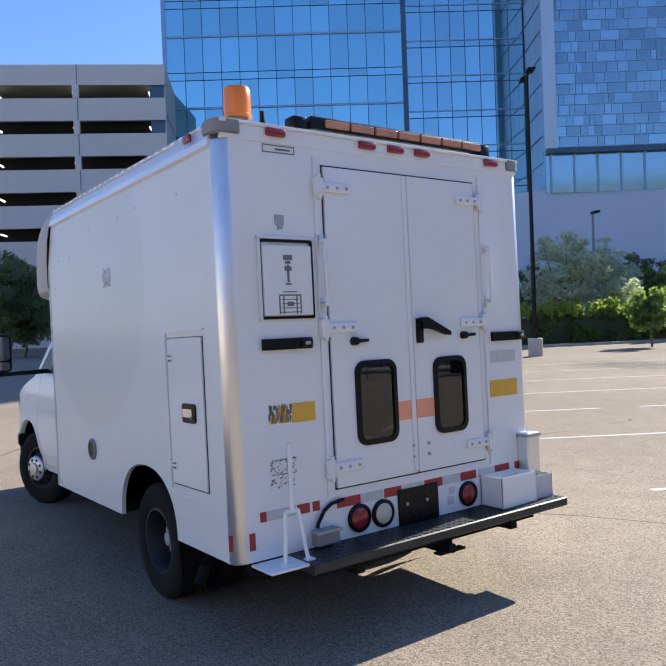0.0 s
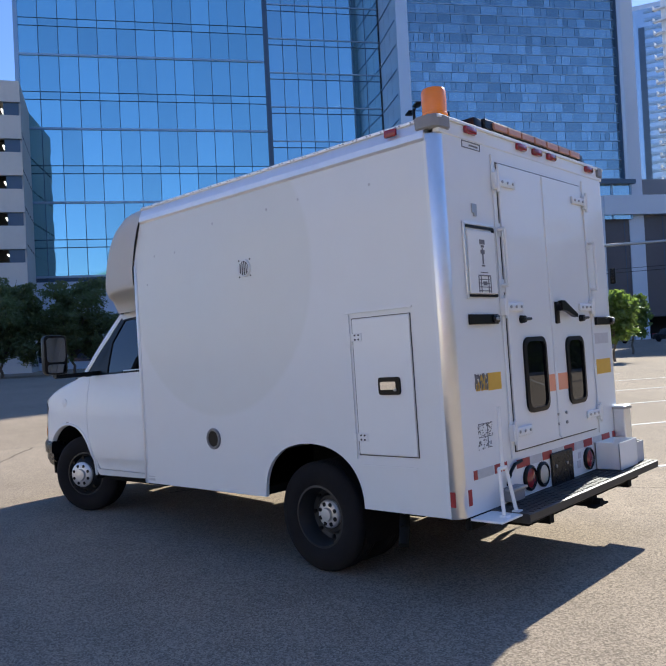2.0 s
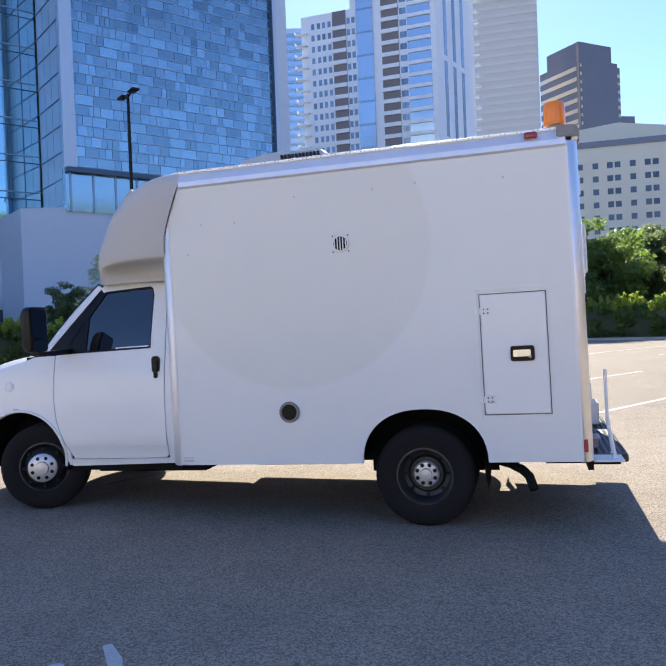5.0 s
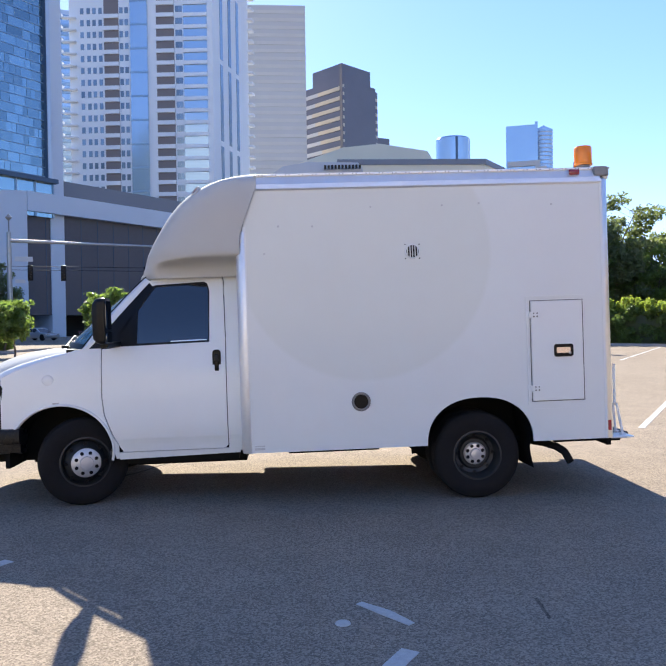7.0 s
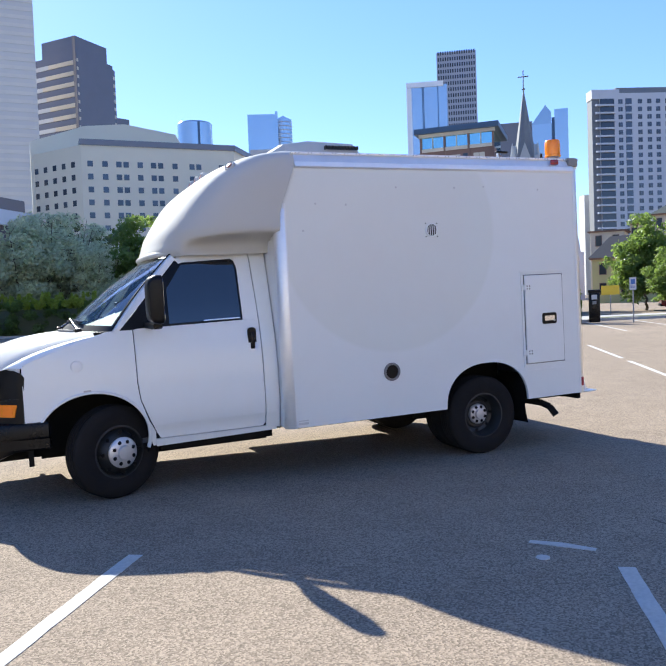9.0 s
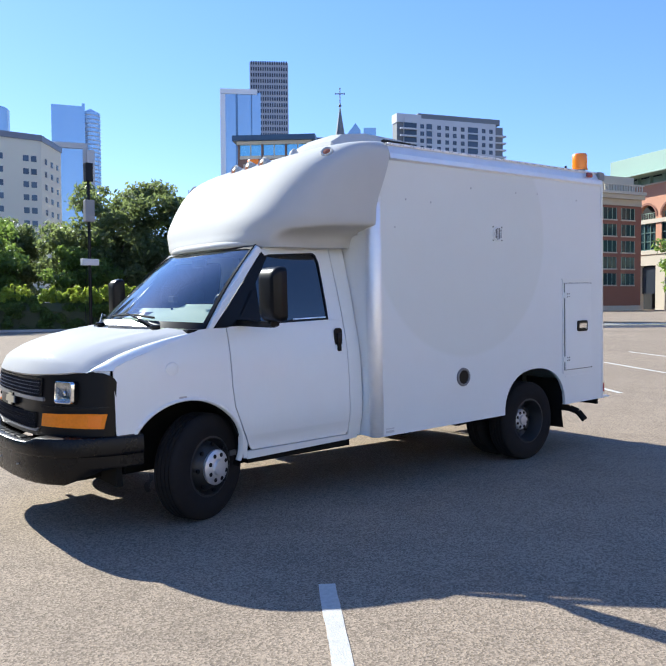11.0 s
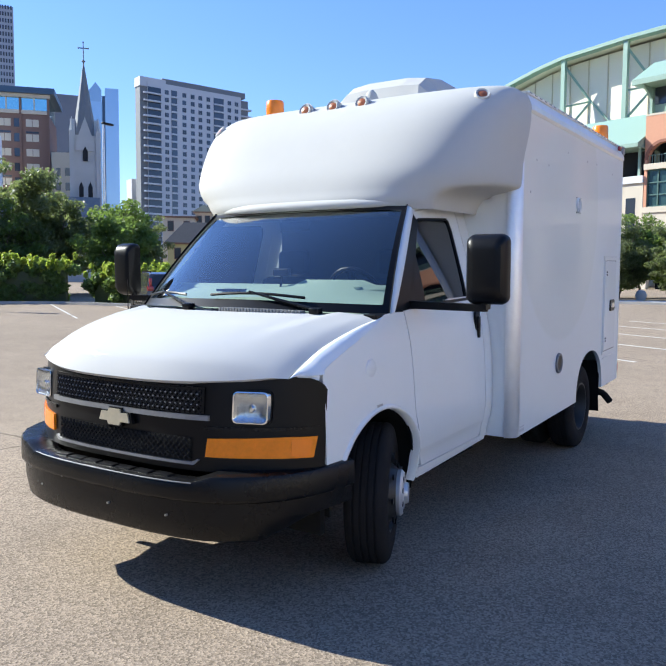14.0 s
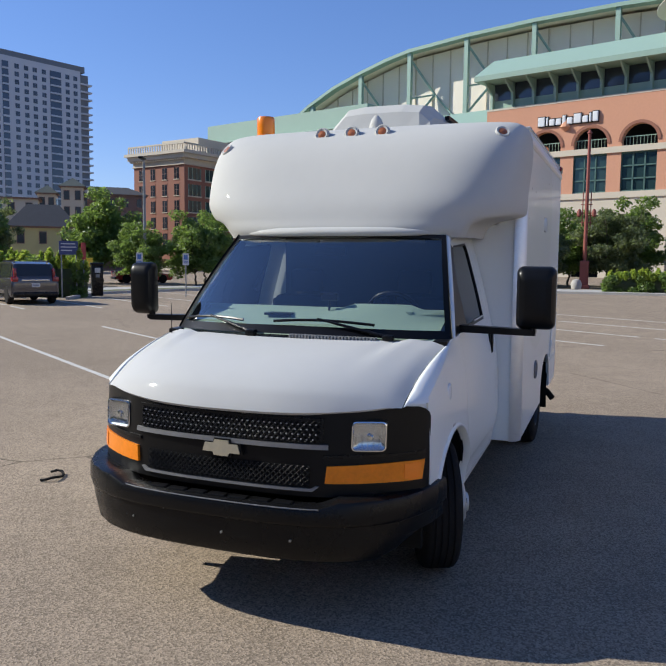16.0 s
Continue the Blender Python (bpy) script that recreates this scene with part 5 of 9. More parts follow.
        part("soffit", blocks((-w / 2 - 0.35, w / 2 + 0.35, -d / 2 - 0.35, d / 2 + 0.35, h - 0.22, h - 0.004)), B["brownbrick"], h0)
        n = max(2, int(w // 2.4))
        for k in range(int(h // 2.9)):
            zz = h - 2.3 - 2.8 * k
            for i in range(n):
                for f in (-1, 1):
                    xx = w * ((i + 0.5) / n - 0.5)
                    ya, yb = sorted((f * d / 2, f * (d / 2 + 0.08)))
                    part("window_frame", blocks((xx - 0.50, xx + 0.50, ya * 0.997, yb * 0.997, zz - 0.1, zz + 1.6)), B["brownbrick"], h0)
                    part("pane", blocks((xx - 0.42, xx + 0.42, ya, yb, zz, zz + 1.5)), B["paneK"], h0)
            for i in range(max(2, int(d // 2.4))):
                for f in (-1, 1):
                    yy = d * ((i + 0.5) / max(2, int(d // 2.4)) - 0.5)
                    xa, xb = sorted((f * w / 2, f * (w / 2 + 0.08)))
                    part("pane", blocks((xa, xb, yy - 0.42, yy + 0.42, zz, zz + 1.5)), B["paneK"], h0)


brick_block()


# ---- unseen plain buildings added behind the camera: they close the street and bounce sunlight ----
def bounce_row():
    for x0, x1, y, h, m in ((-46, -22, 74, 15, "brick"), (-20, 34, 70, 17, "cream"), (36, 95, 78, 21, "cream")):
        mat = B[m] if m in B else M["concrete"]
        e = empty("plain_building", Matrix.Identity(4), "plain unseen building added to bounce sunlight", "building", "closing row")
        part("wall", blocks((x0, x1, y, y + 14, 0, h)), mat, e)
        part("roof", blocks((x0 - 0.3, x1 + 0.3, y - 0.3, y + 14.3, h, h + 0.5)), "concrete", e)


bounce_row()


# ---- the truck ----
YL, YR = 1.19, -1.27                   # outer faces of the box
XR, XF = -0.03, 3.30                   # rear and front of the box
ZB, ZS, ZT = 0.53, 2.85, 2.945         # bottom, top of the side sheet, roof
van = empty("box_truck", pose(0, -0.07, 0, 0, 1.15, 0), "white utility box truck with cutaway van cab, parked on the asphalt", "truck")


def side_outline():
    """The side sheet with its wheel arch, as (x, z)."""
    pts = [(0.045, ZB), (0.715, ZB)]
    for i in range(1, 24):
        a = math.pi * i / 24
        c, s = math.cos(a), math.sin(a)
        e = 2 / 2.25
        pts.append((1.193 - 0.478 * math.copysign(abs(c) ** e, c), ZB + 0.41 * abs(s) ** e))
    pts += [(1.671, ZB), (3.225, ZB), (3.225, 2.53), (3.10, ZS), (0.045, ZS)]
    return pts


def panel_white():
    """White paint with the ghost of a round decal that was taken off the sheet."""
    m = surface("white side sheet", (0.70, 0.70, 0.69), 0.42, grain=(5, 0.012), stain=(0.9, 0.045), coat=0.25, rough_var=0.08, spec=0.4)
    nt = m.node_tree
    hsv = [n for n in nt.nodes if n.bl_idname == "ShaderNodeHueSaturation"][0]
    tc = nt.nodes.new("ShaderNodeTexCoord")
    d = nt.nodes.new("ShaderNodeVectorMath")
    d.operation = 'DISTANCE'
    d.inputs[1].default_value = (2.17, YL, 2.24)
    nt.links.new(tc.outputs["Object"], d.inputs[0])
    ramp = nt.nodes.new("ShaderNodeMapRange")
    ramp.inputs["From Min"].default_value, ramp.inputs["From Max"].default_value = 1.09, 1.13
    ramp.inputs["To Min"].default_value, ramp.inputs["To Max"].default_value = 0.0, 1.0
    nt.links.new(d.outputs["Value"], ramp.inputs["Value"])
    mix = nt.nodes.new("ShaderNodeMix")
    mix.data_type = 'RGBA'
    mix.inputs["A"].default_value = (0.712, 0.730, 0.700, 1)
    mix.inputs["B"].default_value = (0.750, 0.768, 0.757, 1)
    nt.links.new(ramp.outputs["Result"], mix.inputs["Factor"])
    nt.links.new(mix.outputs["Result"], hsv.inputs["Color"])
    return m


def box_shell():
    sheet = panel_white()
    bm = nb()
    prism(bm, side_outline(), 'Y', YL, YL - 0.03)
    part("side_panel", bm, sheet, van)
    bm = nb()
    prism(bm, side_outline(), 'Y', YR, YR + 0.03)
    part("side_panel", bm, "white", van)
    # rear wall, with the opening of the doors left in
    y0, y1 = YL - 0.07, YR + 0.07
    for nm, q in (("rear_panel", (XR, XR + 0.03, 0.51, y0, ZB, ZS)), ("rear_panel", (XR, XR + 0.03, y1, -0.78, ZB, ZS)), ("rear_sill", (XR, XR + 0.03, -0.78, 0.51, ZB, 0.832)), ("rear_header", (XR, XR + 0.03, -0.78, 0.51, 2.757, ZS))):
        part(nm, blocks(q), "white", van)
    # roof, floor and bulkhead
    bm = nb()
    pts = [(XR + 0.02, YL - 0.05), (XR + 0.02, YR + 0.05), (3.12, YR + 0.02), (3.12, YL - 0.02)]
    prism(bm, pts, 'Z', ZT - 0.03, ZT)
    part("roof_sheet", bm, "fibre", van)
    part("floor", blocks((0.0, 3.25, YR + 0.03, YL - 0.03, ZB + 0.43, ZB + 0.48), (1.72, 3.25, YR + 0.03, YL - 0.03, ZB, ZB + 0.06), (0.0, 0.66, YR + 0.03, YL - 0.03, ZB, ZB + 0.06)), "under", van)
    for s, y in ((1, YL), (-1, YR)):
        bm = nb()
        prism(bm, [(0.67, 0.36), (1.72, 0.36), (1.72, 1.0), (0.67, 1.0)], 'Y', y - s * 0.62, y - s * 0.58)
        part("wheel_house", bm, "under", van)
    for q in ((3.24, 3.29, YR + 0.06, -0.99, ZB, 2.44), (3.24, 3.29, 0.99, YL - 0.06, ZB, 2.44), (3.24, 3.29, -0.99, 0.99, ZB, 2.2)):
        part("bulkhead", blocks(q), "white", van)
    # top rails: a white aluminium band with a lip and screws
    for s, y in ((1, YL), (-1, YR)):
        bm = nb()
        prism(bm, [(y - s * 0.06, ZS - 0.045), (y + s * 0.004, ZS - 0.045), (y + s * 0.016, ZS - 0.03), (y + s * 0.010, ZS + 0.01), (y - s * 0.022, ZT - 0.014), (y - s * 0.06, ZT - 0.014)], 'X', 0.05, 3.10)
        block(bm, 0.03, 3.10, min(y - s * 0.06, y - s * 0.010), max(y - s * 0.06, y - s * 0.010), ZT - 0.014, ZT + 0.006, bevel=0.003)
        part("top_rail", bm, "post", van)
        bm = nb()
        for i in range(26):
            x = 0.12 + i * 0.117
            rod(bm, (x, y - s * 0.02, ZT - 0.004), (x, y - s * 0.004, ZT - 0.004), 0.007, 0.005, 6)
            rod(bm, (x + 0.03, y - s * 0.02, ZT - 0.004), (x + 0.03, y - s * 0.004, ZT - 0.004), 0.007, 0.005, 6)
        pieces("screw", bm, "steel", van)
    bm = blocks((XR - 0.006, XR + 0.04, YR + 0.03, YL - 0.03, ZS - 0.004, ZT - 0.01), bevel=0.006)
    block(bm, XR - 0.02, XR + 0.05, YR + 0.02, YL - 0.02, ZT - 0.014, ZT + 0.006, bevel=0.003)
    part("top_rail", bm, "white", van)
    # rounded corner posts
    def corner(cx, cy, r, a0, z0, z1, name, mat, taper=0.0):
        b2 = nb()
        rows = []
        for k, z in enumerate((z0, z0 + 0.01, z1 - 0.01, z1)):
            rr = r - (0.006 if k in (0, 3) else 0)
            rows.append([(cx + rr * math.cos(radians(a0 + 90 * i / 10)), cy + rr * math.sin(radians(a0 + 90 * i / 10)), z) for i in range(11)])
        grid(b2, rows)
        return part(name, b2, mat, van, smooth=True)
    corner(XR + 0.078, YL - 0.074, 0.078, 90, ZB - 0.003, ZS - 0.004, "corner_post", "alu")
    corner(XR + 0.078, YR + 0.074, 0.078, 180, ZB - 0.003, ZS - 0.004, "corner_post", "alu")
    corner(XF - 0.082, YL - 0.078, 0.085, 0, ZB - 0.003, 2.46, "corner_post", "post")
    corner(XF - 0.082, YR + 0.078, 0.085, 270, ZB - 0.003, 2.46, "corner_post", "post")
    # grey cast corner caps on the roof
    for s, y in ((1, YL), (-1, YR)):
        bm = nb()
        prism(bm, [(XR - 0.022, y - s * 0.14), (XR - 0.022, y - s * 0.05), (XR - 0.004, y - s * 0.012), (XR + 0.04, y + s * 0.014), (XR + 0.14, y + s * 0.014), (XR + 0.14, y - s * 0.03), (XR + 0.04, y - s * 0.08), (XR + 0.03, y - s * 0.14)], 'Z', ZS + 0.022, ZT + 0.010)
        bmesh.ops.bevel(bm, geom=bm.edges[:], offset=0.008, segments=2, affect='EDGES')
        part("corner_cap", bm, "greypl", van, "weathered grey corner cap", smooth=True)
    # trim strip between side sheet and post (bright edge)
    part("edge_trim", blocks((0.040, 0.062, YL - 0.002, YL + 0.004, ZB, ZS - 0.006)), "white", van)
    part("edge_trim", blocks((3.205, 3.235, YL - 0.002, YL + 0.004, ZB, 2.50)), "white", van)


box_shell()


def side_details():
    # access door on the side with frame, hinges and paddle latch
    x0, x1, z0, z1 = 0.245, 0.722, 0.884, 1.778
    door = part("access_door", blocks((x0 + 0.006, x1 - 0.006, YL - 0.004, YL + 0.012, z0 + 0.006, z1 - 0.006), bevel=0.004), "white", van)
    g = 0.0022
    part("door_gap", blocks((x0 - g, x0 + g, YL, YL + 0.004, z0 - g, z1 + g), (x1 - g, x1 + g, YL, YL + 0.004, z0 - g, z1 + g), (x0 - g, x1 + g, YL, YL + 0.004, z0 - g, z0 + g), (x0 - g, x1 + g, YL, YL + 0.004, z1 - g, z1 + g)), "trimblack", door)
    part("drip_edge", blocks((x0 - 0.02, x1 + 0.05, YL, YL + 0.012, z1 + 0.035, z1 + 0.047), (x1 + 0.022, x1 + 0.034, YL, YL + 0.010, z0 - 0.03, z1 + 0.03), (x0 + 0.02, x1 - 0.01, YL, YL + 0.006, z0 - 0.07, z0 - 0.062)), "white", door)
    for z in (z0 + 0.115, z1 - 0.125):
        bm = blocks((x1 + 0.012, x1 + 0.04, YL + 0.003, YL + 0.018, z - 0.028, z + 0.028), (x1 - 0.085, x1 + 0.014, YL + 0.009, YL + 0.016, z - 0.026, z + 0.026), bevel=0.003)
        rod(bm, (x1 + 0.012, YL + 0.016, z - 0.03), (x1 + 0.012, YL + 0.016, z + 0.03), 0.007)
        h = part("hinge", bm, "white", door)
        bm = nb()
        for dx in (-0.06, -0.03):
            for dz in (-0.014, 0.014):
                rod(bm, (x1 + dx, YL + 0.015, z + dz), (x1 + dx, YL + 0.020, z + dz), 0.006, n=8)
        part("bolt", bm, "trimblack", h)
    bm = nb()
    prism(bm, [(0.43 + p[0], 1.331 + p[1]) for p in rrect(0.172, 0.112, 0.02)], 'Y', YL + 0.010, YL + 0.024)
    latch = part("paddle_latch", bm, "trimblack", door)
    bm = nb()
    prism(bm, [(0.435 + p[0], 1.333 + p[1]) for p in rrect(0.125, 0.05, 0.008)], 'Y', YL + 0.022, YL + 0.030)
    part("paddle", bm, "chrome", latch)
    bm = nb()
    rod(bm, (0.378, YL + 0.026, 1.308), (0.378, YL + 0.034, 1.308), 0.011, n=12)
    part("lock", bm, "steel", latch)
    # round vent with vertical slots on a square plate with screws
    cx, cz = 1.755, 2.246
    bm = nb()
    lathe(bm, [(0.052, 0.0), (0.066, 0.0), (0.066, 0.012), (0.058, 0.016), (0.052, 0.012)], 28, 'Y', (cx, YL, cz))
    vent = part("vent", bm, "white", van, "round white vent with slots")
    bm = nb()
    rod(bm, (cx, YL + 0.001, cz), (cx, YL + 0.0132, cz), 0.054, n=24)
    part("opening", bm, "trimblack", vent)
    for i in range(5):
        x = cx - 0.044 + i * 0.022
        hh = math.sqrt(max(0.0, 0.052**2 - (x - cx) ** 2))
        part("slat", blocks((x - 0.0036, x + 0.0036, YL + 0.012, YL + 0.018, cz - hh, cz + hh)), "white", vent)
    for dx in (-0.062, 0.062):
        for dz in (-0.062, 0.062):
            bm = nb()
            rod(bm, (cx + dx, YL, cz + dz), (cx + dx, YL + 0.004, cz + dz), 0.006, n=8)
            part("screw", bm, "trimblack", vent)
    # round inlet low on the side
    cx, cz = 2.249, 0.945
    bm = nb()
    lathe(bm, [(0.060, 0.0), (0.084, 0.0), (0.084, 0.010), (0.078, 0.016), (0.066, 0.016), (0.060, 0.006)], 32, 'Y', (cx, YL, cz))
    port = part("inlet_port", bm, "wornedge", van, "round dark grey inlet with a black opening")
    bm = nb()
    rod(bm, (cx, YL + 0.001, cz), (cx, YL + 0.009, cz), 0.066, n=28)
    part("opening", bm, "trimblack", port)
    # patched rivet holes along the top of the sheet
    for x, z in ((2.111, 2.645), (1.480, 2.644), (1.150, 2.655), (2.119, 2.845), (1.474, 2.842), (1.152, 2.845), (0.522, 2.845), (0.50, 2.63), (2.921, 2.496), (2.626, 2.488), (3.05, 2.26)):
        bm = nb()
        lathe(bm, [(0.0, 0.004), (0.005, 0.0035), (0.009, 0.002), (0.010, 0.0)], 12, 'Y', (x, YL, z))
        part("rivet", bm, "silvtape", van)
    # red side marker, conspicuity marks
    for x, z, w, h in ((0.29, 2.905, 0.095, 0.05),):
        part("side_marker", blocks((x - w / 2, x + w / 2, YL + 0.004, YL + 0.03, z - h / 2, z + h / 2), bevel=0.012), "red", van, smooth=True)
    part("reflector", blocks((0.008, 0.038, YL - 0.04, YL + 0.004, 0.60, 0.69)), "redtape", van)
    part("data_plate", blocks((3.10, 3.19, YL, YL + 0.003, 0.555, 0.575), (3.10, 3.19, YL, YL + 0.003, 0.585, 0.595)), "silvtape", van)


side_details()


def rear_details():
    F = XR
    # double doors, the wider leaf on the left
    for y0, y1 in ((-0.142, 0.505), (-0.773, -0.148)):
        d = part("rear_door", blocks((F - 0.016, F + 0.02, y0 + 0.004, y1 - 0.004, 0.842, 2.747), bevel=0.006), "white", van, "white flat rear door")
        wy = 0.177 if y0 > -0.5 else -0.457
        w, h = (0.325, 0.515) if y0 > -0.5 else (0.30, 0.505)
        zc = 1.327 if y0 > -0.5 else 1.32
        bm = nb()
        out, inn = rrect(w, h, 0.07), rrect(w - 0.062, h - 0.062, 0.05)
        ring = [[(F - t, wy + p[0], zc + p[1]) for p in o] for o, t in ((out, 0.012), (out, 0.030), (inn, 0.034), (inn, 0.012))]
        grid(bm, ring, close=True)
        fr = part("window_frame", bm, "trimblack", d, "black rubber window seal", smooth=True)
        bm = nb()
        prism(bm, [(wy + p[0], zc + p[1]) for p in inn], 'X', F - 0.022, F - 0.017)
        part("pane", bm, "rearglass", fr)
        bm = nb()
        hw, hh = (w - 0.07) / 2, (h - 0.07) / 2
        k = -hw - hh
        while k < hw + hh:
            for sg in (1, -1):
                ends = [(yy, k + sg * yy) for yy in (max(-hw, min(hw, sg * (-hh - k))), max(-hw, min(hw, sg * (hh - k))))]
                if abs(ends[0][0] - ends[1][0]) > 0.01:
                    rod(bm, *[(F - 0.012, wy + e[0], zc + e[1]) for e in ends], 0.0014, n=3)
            k += 0.026
        o = part("wire_guard", bm, "steel", fr, "diamond wire mesh behind the glass")
        o["kind"] = "stuff"
        if y0 > -0.5:
            part("tape", blocks((F - 0.0185, F - 0.0155, -0.140, 0.012, 1.19, 1.31)), "orange", d, "faded orange tape")
            ky = 0.335
        else:
            part("tape", blocks((F - 0.0185, F - 0.0155, -0.31, -0.150, 1.19, 1.31)), "orange", d, "faded orange tape")
            ky = -0.60
        bm = nb()
        rod(bm, (F - 0.012, ky, 1.706), (F - 0.05, ky, 1.706), 0.028, 0.024, 14)
        rod(bm, (F - 0.042, ky + 0.005, 1.706), (F - 0.042, ky - 0.095, 1.708), 0.013, 0.010, 10)
        part("t_handle", bm, "trimblack", d, smooth=True)
        for dz in (0.95, 1.02):
            bm = nb()
            rod(bm, (F - 0.01, y0 + 0.03 if y0 > -0.5 else -0.24, dz), (F - 0.026, y0 + 0.03 if y0 > -0.5 else -0.24, dz), 0.012, n=10)
            part("bolt", bm, "steel", d)
    # dark door gaps and the rubber strip where the leaves meet
    part("door_seam", blocks((F - 0.004, F + 0.012, -0.147, -0.143, 0.84, 2.75), (F - 0.004, F + 0.012, -0.780, -0.775, 0.835, 2.757), (F - 0.004, F + 0.012, 0.506, 0.511, 0.835, 2.757), (F - 0.004, F + 0.012, -0.780, 0.511, 2.749, 2.755), (F - 0.004, F + 0.012, -0.780, 0.511, 0.835, 0.840)), "trimblack", van)
    part("meeting_strip", blocks((F - 0.026, F - 0.012, -0.139, -0.105, 0.86, 2.74), bevel=0.004), "white", van)
    for ya, yb in ((0.545, 0.570), (-0.85, -0.825)):
        part("door_frame", blocks((F - 0.012, F, ya, yb, 0.80, 2.80), bevel=0.003), "white", van)
    # strap hinges
    for y, s in ((0.548, -1), (-0.822, 1)):
        for z in (2.62, 1.79, 0.965):
            bm = blocks((F - 0.034, F - 0.016, min(y, y + s * 0.24), max(y, y + s * 0.24), z - 0.03, z + 0.03), bevel=0.008)
            block(bm, F - 0.04, F - 0.001, y - 0.03, y + 0.03, z - 0.055, z + 0.055, bevel=0.006)
            rod(bm, (F - 0.036, y, z - 0.075), (F - 0.036, y, z + 0.075), 0.013)
            h = part("hinge", bm, "white", van, smooth=True)
            bm = nb()
            for k in (0.06, 0.13, 0.20):
                rod(bm, (F - 0.034, y + s * k, z), (F - 0.040, y + s * k, z), 0.010, n=8)
            part("bolt", bm, "steel", h)
    # grab bars beside the doors
    for y in (0.545, -0.86):
        bm = nb()
        rod(bm, (F - 0.06, y, 1.93), (F - 0.06, y, 2.30), 0.012)
        for z in (1.93, 2.30):
            rod(bm, (F + 0.005, y, z), (F - 0.065, y, z), 0.013)
            block(bm, F - 0.012, F, y - 0.03, y + 0.03, z - 0.045, z + 0.045, bevel=0.004)
        part("grab_bar", bm, "white", van, smooth=True)
    # hinged plate with a black rim and two printed marks
    bm = nb()
    o, i2 = [(F - 0.012, 0.785 + p[0], 2.078 + p[1]) for p in rrect(0.365, 0.45, 0.012)], [(F - 0.012, 0.785 + p[0], 2.078 + p[1]) for p in rrect(0.33, 0.42, 0.010)]
    grid(bm, [[(F, *p[1:]) for p in o], o, i2, [(F, *p[1:]) for p in i2]], close=True)
    hatch = part("hatch", bm, "trimblack", van, "hinged white hatch with a black rim")
    part("hatch_lid", blocks((F - 0.024, F - 0.002, 0.622, 0.948, 1.872, 2.27), bevel=0.004), "white", hatch)
    part("rim", blocks((F - 0.016, F, 0.955, 0.975, 1.84, 2.315), (F - 0.016, F, 0.595, 0.975, 2.305, 2.322), bevel=0.003), "alu", hatch)
    q0, q1 = F - 0.0265, F - 0.0235
    part("mark", blocks((q0, q1, 0.755, 0.815, 2.185, 2.215), (q0, q1, 0.768, 0.802, 2.165, 2.18), (q0, q1, 0.778, 0.792, 2.06, 2.16), (q0, q1, 0.762, 0.808, 2.125, 2.150), (q0, q1, 0.766, 0.804, 2.045, 2.055)), "print", hatch)
    bm = nb()
    for k in range(4):
        block(bm, q0, q1, 0.712 + 0.004 * k, 0.846 - 0.004 * k, 1.888 + k * 0.024, 1.893 + k * 0.024)
    for y in (0.708, 0.735, 0.823, 0.85):
        block(bm, q0, q1, y - 0.004, y + 0.004, 1.88, 1.985)
    block(bm, q0, q1, 0.708, 0.85, 1.983, 1.991)
    block(bm, q0, q1, 0.735, 0.823, 2.003, 2.009)
    block(bm, q0, q1, 0.755, 0.80, 1.925, 1.95)
    part("mark", bm, "print", hatch)
    part("small_plate", blocks((F - 0.006, F, 0.785, 0.845, 2.385, 2.445), (F - 0.014, F, 0.80, 0.83, 2.365, 2.39), bevel=0.002), "steel", van)
    part("sticker", blocks((F - 0.004, F, 0.69, 0.905, 2.795, 2.80), (F - 0.004, F, 0.69, 0.905, 2.835, 2.84), (F - 0.004, F, 0.69, 0.694, 2.795, 2.84), (F - 0.004, F, 0.901, 0.905, 2.795, 2.84), (F - 0.004, F, 0.72, 0.82, 2.812, 2.822)), "print", van)
    # compression latches
    for y0, y1, z in ((0.635, 0.97, 1.712), (-1.235, -0.895, 1.682)):
        bm = blocks((F - 0.022, F, y0, y1, z - 0.032, z + 0.032), bevel=0.004)
        lt = part("latch_bar", bm, "trimblack", van, "black latch bar with a steel clasp")
        e = y0 + 0.045
        part("clasp", blocks((F - 0.040, F - 0.020, e - 0.038, e + 0.038, z - 0.024, z + 0.024), bevel=0.010), "black", lt, smooth=True)
        part("eye", blocks((F - 0.044, F - 0.038, e - 0.016, e + 0.02, z - 0.010, z + 0.010), bevel=0.003), "steel", lt)
    # the main door handle on the narrow leaf
    bm = blocks((F - 0.03, F - 0.012, -0.235, -0.175, 1.67, 1.83), bevel=0.008)
    prism(bm, [(-0.185, 1.835), (-0.235, 1.835), (-0.44, 1.735), (-0.435, 1.712), (-0.395, 1.715), (-0.28, 1.755), (-0.19, 1.765)], 'X', F - 0.075, F - 0.045)
    rod(bm, (F - 0.02, -0.205, 1.79), (F - 0.06, -0.205, 1.79), 0.03, n=14)
    part("door_handle", bm, "trimblack", van, "black lever door handle", smooth=True)
    # tapes and labels
    part("tape", blocks((F - 0.0035, F, 0.63, 0.79, 1.262, 1.372)), "yellow", van, "worn yellow tape")
    bm = nb()
    rnd = random.Random(4)
    for i in range(70):
        y = 0.792 + rnd.random() * 0.15
        z = 1.272 + rnd.random() * 0.09
        block(bm, F - 0.0037, F, y - 0.002, y + 0.002 + rnd.random() * 0.004, z - 0.008, z + 0.016)
    part("tape_remnant", bm, "print", van, "torn black remains of a tape")
    bm = nb()
    for i in range(14):
        y = 0.80 + rnd.random() * 0.13
        block(bm, F - 0.0032, F, y - 0.006, y + 0.010, 1.268, 1.30 + rnd.random() * 0.07)
